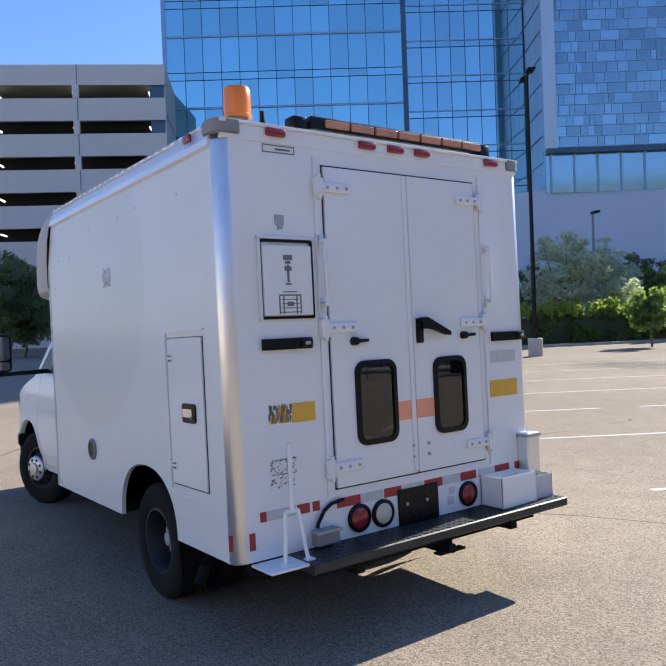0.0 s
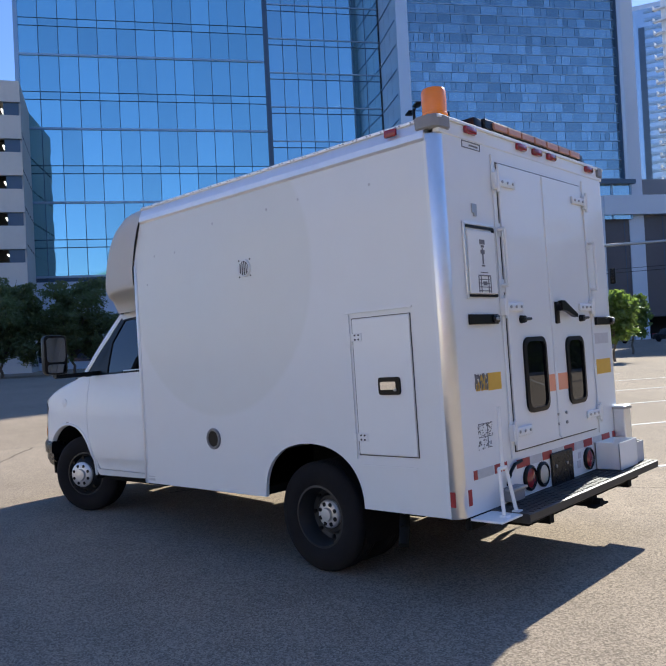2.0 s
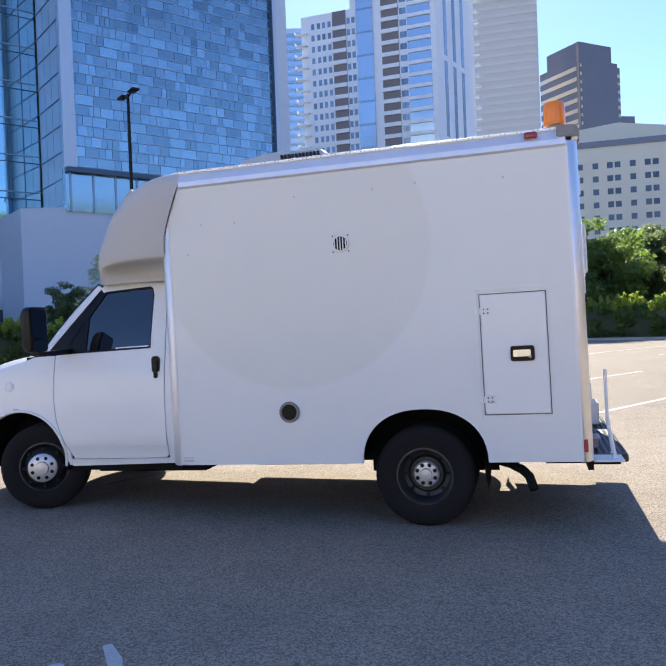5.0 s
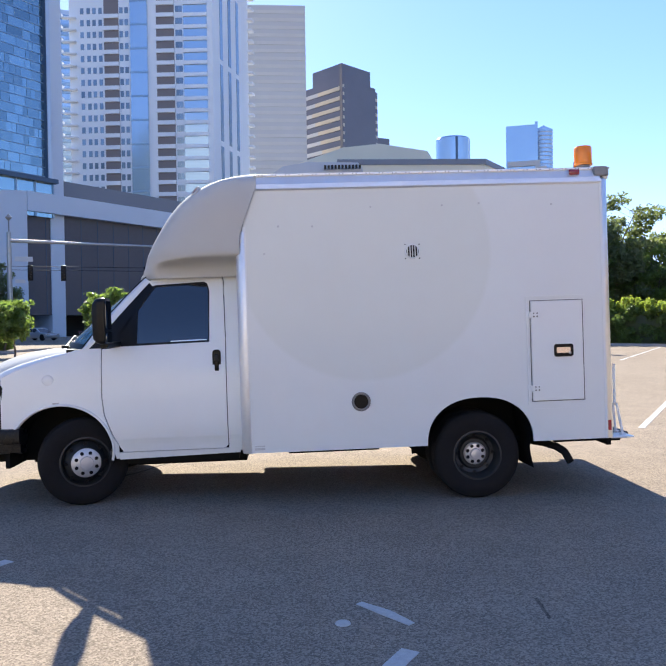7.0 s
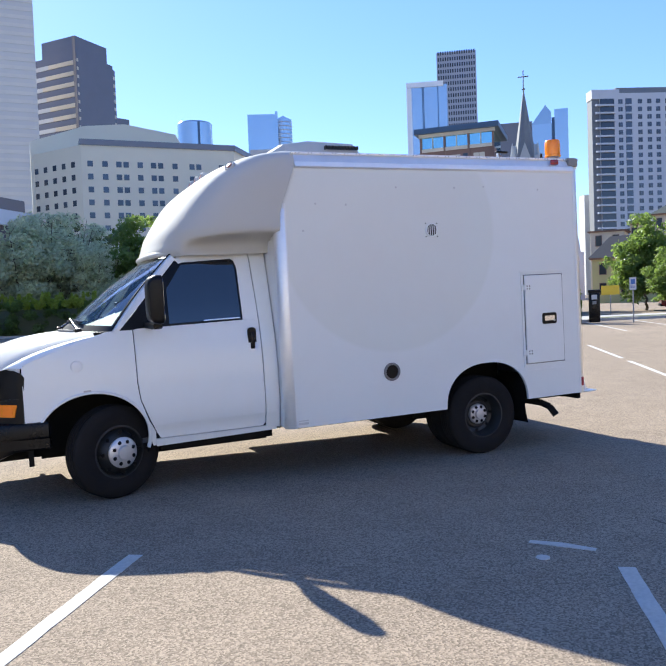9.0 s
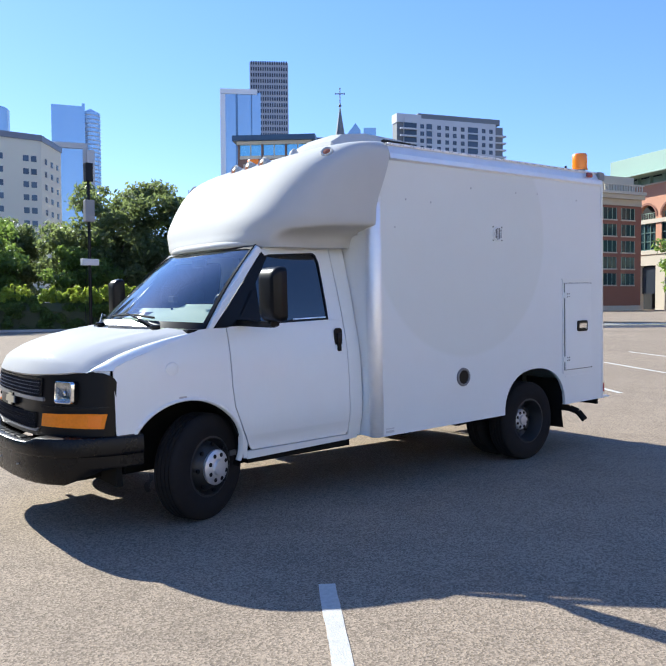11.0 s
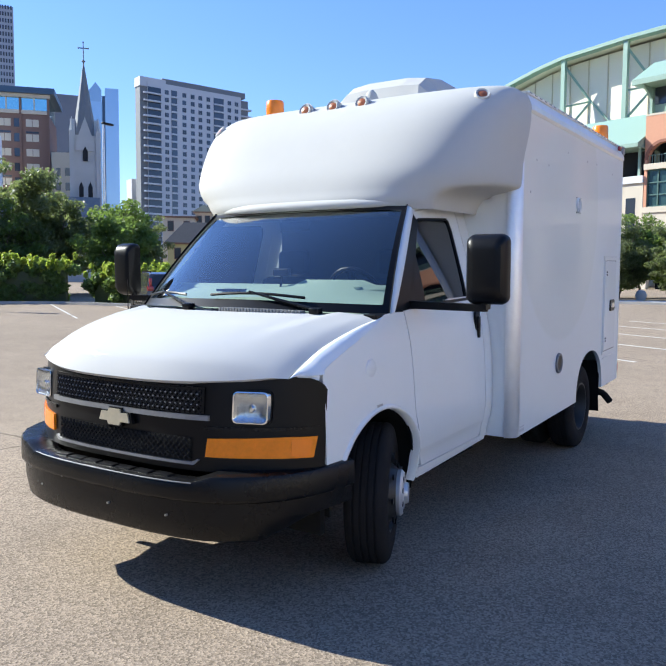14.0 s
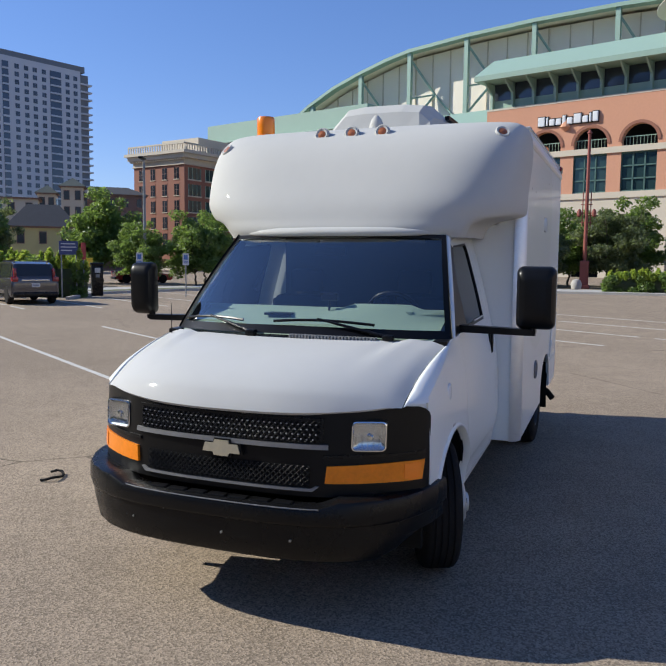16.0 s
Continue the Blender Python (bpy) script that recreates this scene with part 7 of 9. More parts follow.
        part("inner_wing", blocks((4.42, 5.46, min(s * 0.50, s * 0.55), max(s * 0.50, s * 0.55), 0.45, 1.16), (5.36, 5.40, min(s * 0.55, s * 0.95), max(s * 0.55, s * 0.95), 0.45, 1.05)), "under", van)
    y = y_side(4.994, 1.214)
    bm = nb()
    lathe(bm, [(0.0, 0.004), (0.040, 0.004), (0.046, 0.0), (0.050, 0.003), (0.054, -0.004)], 26, 'Y', (4.994, y, 1.214))
    part("fuel_cap", bm, "white", van, smooth=True)
    part("badge", sheet([(4.90, 1.008), (4.955, 1.008), (4.955, 1.022), (4.90, 1.022)], 0.002, 0.004, 1), "steel", van)


cab_sides()


def ws(u, v):
    """The windscreen: u across (-1 to 1), v up (0 to 1)."""
    b = Vector((5.02 - 0.325 * abs(u) ** 2.5, 0.949 * u, 1.503 - 0.028 * u * u))
    t = Vector((4.235 - 0.09 * abs(u) ** 2.2, 0.775 * u, 2.118 - 0.012 * u * u))
    p = b.lerp(t, v)
    bow = 0.03 * math.sin(math.pi * v) * (1 - 0.3 * abs(u))
    return p + Vector((bow * 0.62, 0, bow * 0.78))


def hood_pt(u, v):
    """The bonnet: u from windscreen (0) to nose (1), v across (-1 to 1)."""
    w = 0.935 - 0.055 * u
    xb, xf = 5.065 - 0.28 * abs(v) ** 2.2, 5.80 - 0.245 * abs(v) ** 2.6
    zc = smooth_table([(0, 1.490), (0.3, 1.470), (0.6, 1.424), (0.85, 1.348), (0.95, 1.290), (0.98, 1.258), (1.0, 1.205)], u)
    ze = smooth_table([(0, 1.478), (0.35, 1.428), (0.7, 1.352), (0.9, 1.282), (1.0, 1.240)], u)
    k = abs(v) ** (3.8 - 0.9 * u)
    z = zc + (ze - zc) * k - 0.012 * max(0.0, abs(v) - 0.93) / 0.07
    # raised edge crease that runs back from each lamp
    cr = abs(v) - (0.70 + 0.10 * (1 - u))
    z += (0.011 * math.exp(-(cr / 0.05) ** 2) - 0.007 * math.exp(-((cr + 0.10) / 0.05) ** 2)) * max(0.0, 1 - u * 1.25)
    return Vector((xb + (xf - xb) * u, w * v, z))


def cab_front():
    bm = nb()
    rows = [[hood_pt(u / 20, v / 24) for v in range(-24, 25)] for u in range(0, 21)]
    rows = [[p + Vector((-0.004, 0, -0.022)) for p in rows[0]]] + rows + [[p + Vector((-0.014, 0, -0.014 * (1 - (i / 24 - 1) ** 8))) for i, p in enumerate(rows[-1])]]
    grid(bm, [[r[0] + Vector((0, 0.004, -0.02 * min(1.0, (22 - i) / 6)))] + r + [r[-1] + Vector((0, -0.004, -0.02 * min(1.0, (22 - i) / 6)))] for i, r in enumerate(rows)])
    part("bonnet", bm, "bonnet_white", van, "white bonnet with slight dust, darkened against direct sun", smooth=True)
    # rounded shoulder of each wing up to the bonnet's shut line
    for s in (1, -1):
        rows = []
        for k in range(25):
            h = hood_pt(k / 24, 1.0)
            x = h.x
            if x < 5.42:
                b = Vector((x, y_side(x, wing_top(x)), wing_top(x)))
            else:
                yb = 0.992 - 0.097 * (x - 5.42) / 0.135
                b = Vector((x_front(yb, 1.238) + 0.004, yb, 1.238))
            a = Vector((h.x, h.y + 0.007, h.z + 0.002))
            c = Vector(((a.x + b.x) / 2, b.y - 0.30 * (b.y - a.y), a.z - 0.22 * (a.z - b.z)))
            row = [a + Vector((0, -0.002, -0.004 - 0.026 * min(1.0, (24 - k) / 6)))] + [a.lerp(c, q).lerp(c.lerp(b, q), q) for q in (0, 0.2, 0.4, 0.6, 0.8, 1.0)]
            rows.append([(p.x, s * p.y, p.z) for p in row])
        bm = nb()
        grid(bm, rows)
        part("wing_shoulder", bm, "white", van, smooth="all")
    # windscreen with black border
    n = 24
    bm = nb()
    grid(bm, [[ws(u / n * 0.965, 0.05 + 0.89 * v / 10) for u in range(-n, n + 1)] for v in range(11)])
    gl = part("windscreen", bm, "windshield", van, "large clear raked windscreen", smooth="all")
    bm = nb()
    outl = [(u / n, 0.0) for u in range(-n, n + 1)] + [(1.0, v / 10) for v in range(1, 11)] + [(u / n, 1.0) for u in range(n - 1, -n - 1, -1)] + [(-1.0, v / 10) for v in range(9, 0, -1)]
    inl = [(max(-0.962, min(0.962, u)), max(0.07, min(0.955, v))) for u, v in outl]
    grid(bm, [[ws(*p) + Vector((0.004, 0, 0.004)) for p in outl], [ws(*p) + Vector((0.003, 0, 0.003)) for p in inl]], close=True)
    part("border", bm, "trimblack", gl, "black glass border", smooth="all")
    # pillars beside the windscreen, strips along their edge
    for s in (1, -1):
        bm = nb()
        rows = []
        for k in range(9):
            v = k / 8
            a = ws(s * 1.0, v)
            x2, z2 = 4.64 + (4.105 - 4.64) * v, 1.482 + (2.075 - 1.482) * v
            b = Vector((x2, s * y_side(x2, z2), z2))
            mid = a.lerp(b, 0.5) + Vector((0.012, s * 0.014, 0.008))
            rows.append([a + Vector((-0.02, -s * 0.01, -0.02)), a + Vector((0.006, s * 0.002, 0.006)), mid, b])
        grid(bm, rows)
        part("screen_pillar", bm, "white", van, smooth="all")
        bm = nb()
        edge = [ws(s * 1.0, k / 8) + Vector((0.006, 0, 0.006)) for k in range(9)]
        grid(bm, [[p + Vector((0.010 * math.cos(a), 0, 0.010 * math.sin(a))) for a in (0, 1.05, 2.1, 3.14, 4.19, 5.24)] for p in edge], close=True)
        part("pillar_seal", bm, "trimblack", van, smooth=True)
    # cab roof strip under the nose
    bm = nb()
    rows = []
    for x, z in ((4.20, 2.11), (4.0, 2.15), (3.6, 2.17), (3.25, 2.17)):
        rows.append([(x - 0.05 * abs(u) ** 2, 0.80 * u, z - 0.045 * abs(u) ** 4) for u in (-1, -0.8, -0.5, 0, 0.5, 0.8, 1)])
    grid(bm, rows)
    bmesh.ops.solidify(bm, geom=bm.faces[:], thickness=0.02)
    part("cab_roof", bm, "white", van, smooth=True)
    # cowl, its louvred grille and the wipers
    bm = nb()
    grid(bm, [[ws(u / n, 0.0) + Vector((dx, 0, dz)) for u in range(-n, n + 1)] for dx, dz in ((-0.05, -0.05), (0.0, -0.002), (0.05, -0.012), (0.09, -0.05))])
    cowl = part("cowl", bm, "black", van, "black plastic cowl panel", smooth="all")
    for i in range(26):
        y = 0.55 - i * 0.020
        b = ws(y / 0.949, 0.0)
        part("louvre", blocks((b.x + 0.005, b.x + 0.055, y - 0.005, y + 0.005, b.z - 0.012, b.z + 0.008)), "greypl", cowl)
    for y0, y1 in ((0.62, -0.05), (-0.22, -0.80)):
        bm = nb()
        a = ws(y0 / 0.949, 0.0) + Vector((0.03, 0, 0.012))
        b = ws((y0 * 0.35 + y1 * 0.65) / 0.93, 0.10) + Vector((0.03, 0, 0.03))
        rod(bm, a, b, 0.012, 0.007, 8)
        block(bm, a.x - 0.03, a.x + 0.03, a.y - 0.03, a.y + 0.03, a.z - 0.02, a.z + 0.014, bevel=0.008)
        w = part("wiper", bm, "black", van, "black wiper arm and blade", smooth=True)
        bm = nb()
        line = [ws((y0 - 0.10 + (y1 - y0 + 0.05) * k / 12) / 0.93, 0.085 + 0.02 * math.sin(math.pi * k / 12)) + Vector((0.016, 0, 0.016)) for k in range(13)]
        grid(bm, [[p + Vector((0.009 * math.cos(a), 0, 0.009 * math.sin(a))) for a in (0, 1.05, 2.1, 3.14, 4.19, 5.24)] for p in line], close=True)
        part("blade", bm, "trimblack", w)
    bm = nb()
    rod(bm, (4.93, -0.86, 1.44), (4.93, -0.86, 1.66), 0.004, 0.0025, 6)
    part("radio_aerial", bm, "trimblack", van)


cab_front()


def face(pts, off, thick, mat, name, parent, label="", smooth=True, flat=None):
    """A sheet on the curved front from an outline in (y, z)."""
    bm = nb()
    vs = [bm.verts.new((0, y, z)) for y, z in pts]
    bm.faces.new(vs)
    y0, y1 = min(p[0] for p in pts), max(p[0] for p in pts)
    k = max(1, int((y1 - y0) / 0.05))
    for i in range(1, k):
        bmesh.ops.bisect_plane(bm, geom=bm.verts[:] + bm.edges[:] + bm.faces[:], plane_co=(0, y0 + (y1 - y0) * i / k, 0), plane_no=(0, 1, 0))
    for yy in (0.92, 0.96, 0.975, 0.985):
        for sg in (yy, -yy):
            if y0 < sg < y1:
                bmesh.ops.bisect_plane(bm, geom=bm.verts[:] + bm.edges[:] + bm.faces[:], plane_co=(0, sg, 0), plane_no=(0, 1, 0))
    for v in bm.verts:
        v.co.x = x_front(v.co.y, v.co.z) + off
        if flat is not None:
            v.co.x += 0.4 * (x_front(flat, v.co.z) - x_front(v.co.y, v.co.z))
    for f in bm.faces:
        f.normal_update()
        if f.normal.x < 0:
            f.normal_flip()
    bmesh.ops.solidify(bm, geom=bm.faces[:], thickness=thick)
    return part(name, bm, mat, parent, label, smooth=smooth)


def front_end():
    top = [(y / 20, 1.196 + 0.040 * abs(y / 19) ** 2.5 - (0.010 if abs(y) == 19 else 0.0)) for y in range(-19, 20)]
    fascia = face([(-0.991, 0.79), (0.991, 0.79), (0.991, 1.165), (0.986, 1.19), (0.974, 1.212)] + top[::-1] + [(-0.974, 1.212), (-0.986, 1.19), (-0.991, 1.165)], 0.0, 0.03, "trimblack", "front_fascia", van, "matt black front fascia with grille")
    for s in (1, -1):
        face([(s * 0.90, 1.17), (s * 0.972, 1.17), (s * 0.972, 1.236), (s * 0.90, 1.236)], -0.010, 0.02, "white", "corner_filler", van)
    # grille: deep openings with a crossed mesh, pale bar and emblem
    for z0, z1, w, nm in ((1.062, 1.168, 0.52, "upper"), (0.842, 0.945, 0.47, "lower")):
        face([(-w, z0), (w, z0), (w, z1), (-w, z1)], 0.004, 0.01, "under", "grille_recess", fascia)
        bm = nb()
        pitch = 0.030
        count = int(2 * w / pitch)
        for i in range(-4, count + 1):
            for sgn in (1, -1):
                y0 = -w + i * pitch
                run = (z1 - z0)
                a, b = (y0, z0), (y0 + run, z1)
                if sgn < 0:
                    a, b = (y0, z1), (y0 + run, z0)
                if a[0] < -w:
                    k = (-w - a[0]) / run
                    a = (-w, a[1] + (b[1] - a[1]) * k)
                if b[0] > w:
                    k = (w - a[0]) / (b[0] - a[0]) if b[0] != a[0] else 1
                    b = (w, a[1] + (b[1] - a[1]) * k)
                if b[0] - a[0] < 0.004:
                    continue
                rod(bm, (x_front(*a) + 0.012, *a), (x_front(*b) + 0.012, *b), 0.004, n=5)
        # small studs added for sun glints on the mesh, grey above, black below
        studs = nb()
        for k in range(int(2 * w / pitch)):
            for j in range(4):
                y, z = -w + pitch * (k + 0.5 + 0.5 * (j % 2)), z0 + 0.016 + j * (z1 - z0 - 0.032) / 3
                if y < w - 0.01:
                    q = 0.0065
                    c0 = Vector((x_front(y, z) + 0.015, y, z))
                    ring = [studs.verts.new(c0 + Vector(d)) for d in ((0, q, 0), (0, 0, q * 0.8), (0, -q, 0), (0, 0, -q * 0.8))]
                    tip = studs.verts.new(c0 + Vector((q, 0, 0)))
                    for i in range(4):
                        studs.faces.new((ring[i], ring[(i + 1) % 4], tip))
        st = part("grille_stud", studs, "dimgrey" if nm == "upper" else "trimblack", fascia)
        st["kind"] = "stuff"
        part("grille_mesh", bm, surface("glossy dark grille", (0.006, 0.006, 0.007), 0.34, 0.0, grain=(40, 0.2), spec=0.22) if nm == "upper" else bpy.data.materials["glossy dark grille"], fascia)
    face([(-0.56, 1.030), (0.56, 1.030), (0.56, 1.054), (-0.56, 1.054)], 0.016, 0.02, "dimgrey", "grille_bar", fascia, "grey satin grille bar")
    face([(-0.49, 0.820), (0.49, 0.820), (0.52, 0.845), (0.505, 0.847), (0.48, 0.834), (-0.48, 0.834), (-0.505, 0.847), (-0.52, 0.845)], 0.014, 0.016, "dimgrey", "grille_lip", fascia)
    face([(-0.535, 1.062), (-0.52, 1.062), (-0.52, 1.168), (0.52, 1.168), (0.52, 1.062), (0.535, 1.062), (0.535, 1.184), (-0.535, 1.184)], 0.012, 0.016, "black", "grille_frame", fascia)
    emblem = [(-0.125, -0.026), (-0.055, -0.026), (-0.047, -0.046), (0.047, -0.046), (0.055, -0.026), (0.125, -0.026), (0.109, 0.026), (0.052, 0.026), (0.047, 0.046), (-0.047, 0.046), (-0.052, 0.026), (-0.109, 0.026)]
    face([(p[0] * 0.98, 1.004 + p[1] * 1.02) for p in emblem], 0.026, 0.02, "trimblack", "emblem_rim", fascia)
    face([(p[0] * 0.86, 1.004 + p[1] * 0.86) for p in emblem], 0.034, 0.012, "gold", "emblem", fascia, "faded gold emblem")
    for s in (1, -1):
        mid, wide, level = (0.748, 0.93, 0.4) if s > 0 else (0.728, 1.0, 0.7)

        def box_of(w, h, r):
            return [(s * (mid + p[0] * wide), 1.098 + p[1] * 0.92) for p in rrect(w, h, r)]
        hl = face(box_of(0.182, 0.168, 0.026), 0.006, 0.03, "trimblack", "headlight", fascia, "square clear headlight", flat=s * 0.70)

        def lamp_rows(steps):
            rows = []
            for w, h, r, off in steps:
                row = []
                for y, z in box_of(w, h, r):
                    row.append((x_front(y, z) + level * (x_front(0.70, z) - x_front(y, z)) + off, y, z))
                rows.append(row)
            return rows
        bm = nb()
        grid(bm, lamp_rows([(0.176, 0.162, 0.024, 0.008), (0.174, 0.160, 0.024, 0.026), (0.164, 0.150, 0.022, 0.028), (0.158, 0.144, 0.020, 0.020)]), close=True)
        part("rim", bm, "chrome", hl, smooth=True)
        bm = nb()
        vs = grid(bm, lamp_rows([(0.160, 0.146, 0.021, 0.022), (0.142, 0.128, 0.022, 0.014), (0.10, 0.09, 0.026, 0.0095), (0.045, 0.045, 0.020, 0.0085)]), close=True)
        bm.faces.new(vs[-1])
        part("reflector", bm, "lens", hl, smooth=True)
        bm = nb()
        vs = grid(bm, lamp_rows([(0.160, 0.146, 0.021, 0.024), (0.12, 0.11, 0.021, 0.0255)]), close=True)
        bm.faces.new(vs[-1])
        part("cover_glass", bm, "lampglass", hl, smooth="all")
        for k in range(5):
            yk = s * (0.690 + 0.026 * k)
            face([(yk - 0.0015, 1.032), (yk + 0.0015, 1.032), (yk + 0.0015, 1.10), (yk - 0.0015, 1.10)], 0.0225, 0.003, "lampglass", "flute", hl, flat=s * 0.70)
        bm = nb()
        lathe(bm, [(0.0, 0.012), (0.014, 0.010), (0.020, 0.0)], 16, 'X', (x_front(mid, 1.09) + level * (x_front(0.70, 1.09) - x_front(mid, 1.09)) + 0.010, s * mid, 1.092))
        part("bulb", bm, "chrome", hl, smooth=True)
        sg = [(s * 0.548, 0.862), (s * 0.972, 0.858), (s * 0.980, 0.955), (s * 0.90, 0.958), (s * 0.556, 0.948)]
        t = face(sg, 0.014, 0.02, "signal", "turn_signal", fascia, "long amber turn signal")
        face([(s * 0.90, 0.87), (s * 0.962, 0.868), (s * 0.968, 0.945), (s * 0.90, 0.947)], 0.018, 0.004, "amber", "reflector", t)
        face([(s * 0.535, 0.985), (s * 0.98, 0.985), (s * 0.982, 1.002), (s * 0.535, 1.002)], 0.010, 0.012, "black", "ledge", fascia)
    # bumper: a swept section with a step shelf
    path = [(0.0, 5.925), (0.15, 5.924), (0.3, 5.917), (0.45, 5.900), (0.55, 5.879), (0.6, 5.865), (0.66, 5.842), (0.72, 5.815), (0.83, 5.735), (0.92, 5.635), (0.985, 5.51), (1.025, 5.39), (1.047, 5.24)]
    full = [(-y * (1.0 + 0.05 * min(1.0, y)), x + 0.012 * min(1.0, y)) for y, x in path[:0:-1]] + path
    sec = [(-0.16, 0.785), (-0.10, 0.805), (-0.03, 0.808), (-0.008, 0.800), (0.0, 0.785), (0.003, 0.70), (0.0, 0.686), (-0.006, 0.680), (-0.017, 0.674), (-0.018, 0.60), (-0.034, 0.50), (-0.05, 0.485), (-0.12, 0.485)]
    rows = []
    for i, (y, x) in enumerate(full):
        a, b = full[max(0, i - 1)], full[min(len(full) - 1, i + 1)]
        t = Vector((b[1] - a[1], b[0] - a[0], 0)).normalized()
        nrm = Vector((t.y, -t.x, 0))
        if nrm.x < 0:
            nrm = -nrm
        rows.append([(x + nrm.x * o, y + nrm.y * o, z - 0.035 * min(1.0, max(0.0, (0.66 - abs(y)) / 0.10)) * (1 if z > 0.7 else 0) + (0.10 * min(1.0, max(0.0, (abs(y) - 0.86) / 0.14)) if z < 0.55 else 0.0)) for o, z in sec])
    bm = nb()
    vs = grid(bm, rows)
    bm.faces.new(vs[0])
    bm.faces.new(vs[-1])
    bump = part("front_bumper", bm, "black", van, "dark grey painted steel bumper", smooth=True)
    for i in range(7):
        y = -0.36 + i * 0.12
        x = smooth_table(path, abs(y)) - 0.065
        part("step_pad", blocks((x - 0.03, x + 0.02, y - 0.05, y + 0.05, 0.770, 0.779), bevel=0.004), "trimblack", bump)
    bm = nb()
    edge = [(smooth_table(path, abs(y)) - 0.006, y, 0.801 - 0.035 * min(1.0, max(0.0, (0.66 - abs(y)) / 0.10))) for y in [-0.56 + 0.028 * k for k in range(41)]]
    for a, b in zip(edge, edge[1:]):
        rod(bm, a, b, 0.0035, n=6)
    part("worn_edge", bm, "wornedge", bump, "bare rubbed edge of the step", smooth=True)
    part("valance", blocks((5.35, 5.66, -0.66, 0.66, 0.46, 0.60), bevel=0.03), "under", van)
    for y in (-0.5, 0.05, 0.42):
        bm = nb()
        rod(bm, (smooth_table(path, abs(y)) - 0.03, y, 0.60), (smooth_table(path, abs(y)) - 0.008, y, 0.60), 0.006, n=8)
        part("bolt", bm, "steel", bump)


front_end()


def mirrors():
    for s, yc, w in ((1, 1.395, 0.235), (-1, 1.440, 0.190)):
        bm = nb()
        rows = []
        for x, k in ((-0.055, 0.90), (-0.05, 0.98), (-0.015, 1.0), (0.02, 0.95), (0.05, 0.80), (0.06, 0.55)):
            rows.append([(4.41 + x, s * (yc + p[0] * k), 1.722 + p[1] * k) for p in rrect(w, 0.385, 0.042)])
        vs = grid(bm, rows, close=True)
        bm.faces.new(vs[0])
        bm.faces.new(vs[-1])
        mr = part("side_mirror", bm, "trimblack", van, "tall black towing mirror", smooth=True)
        bm = nb()
        prism(bm, [(s * (yc + p[0]), 1.769 + p[1]) for p in rrect(w - 0.045, 0.235, 0.03)], 'X', 4.353, 4.350)
        part("glass", bm, "mirror", mr)
        bm = nb()
        prism(bm, [(s * (yc + p[0]), 1.589 + p[1]) for p in rrect(w - 0.045, 0.085, 0.03)], 'X', 4.353, 4.348)
        part("wide_glass", bm, "mirror", mr)
        bm = nb()
        prism(bm, [(s * 0.93, 1.495), (s * 1.36, 1.490), (s * 1.40, 1.502), (s * 1.40, 1.528), (s * 0.93, 1.54)], 'X', 4.36, 4.43)
        rod(bm, (4.40, s * 1.375, 1.49), (4.40, s * 1.375, 1.56), 0.024, n=12)
        part("arm", bm, "trimblack", mr, smooth=True)


mirrors()


def tyre_mesh(r, w, rim):
    bm = nb()
    h = w / 2
    prof = [(rim, -h + 0.02), (rim + 0.02, -h + 0.004), (r * 0.80, -h), (r * 0.93, -h + 0.012), (r - 0.006, -h + 0.03), (r, -h + 0.048)]
    for g in (-0.055, -0.018, 0.018, 0.055):
        prof += [(r, g - 0.006), (r - 0.009, g - 0.004), (r - 0.009, g + 0.004), (r, g + 0.006)]
    prof += [(r, h - 0.048), (r - 0.006, h - 0.03), (r * 0.93, h - 0.012), (r * 0.80, h), (rim + 0.02, h - 0.004), (rim, h - 0.02)]
    lathe_open(bm, prof, 56)
    return bm


def lathe_open(bm, profile, n):
    rings = []
    for r, h in profile:
        rings.append([bm.verts.new((r * math.cos(2 * math.pi * i / n), h, r * math.sin(2 * math.pi * i / n))) for i in range(n)])
    for p, q in zip(rings, rings[1:]):
        for i in range(n):
            j = (i + 1) % n
            bm.faces.new((p[i], p[j], q[j], q[i]))


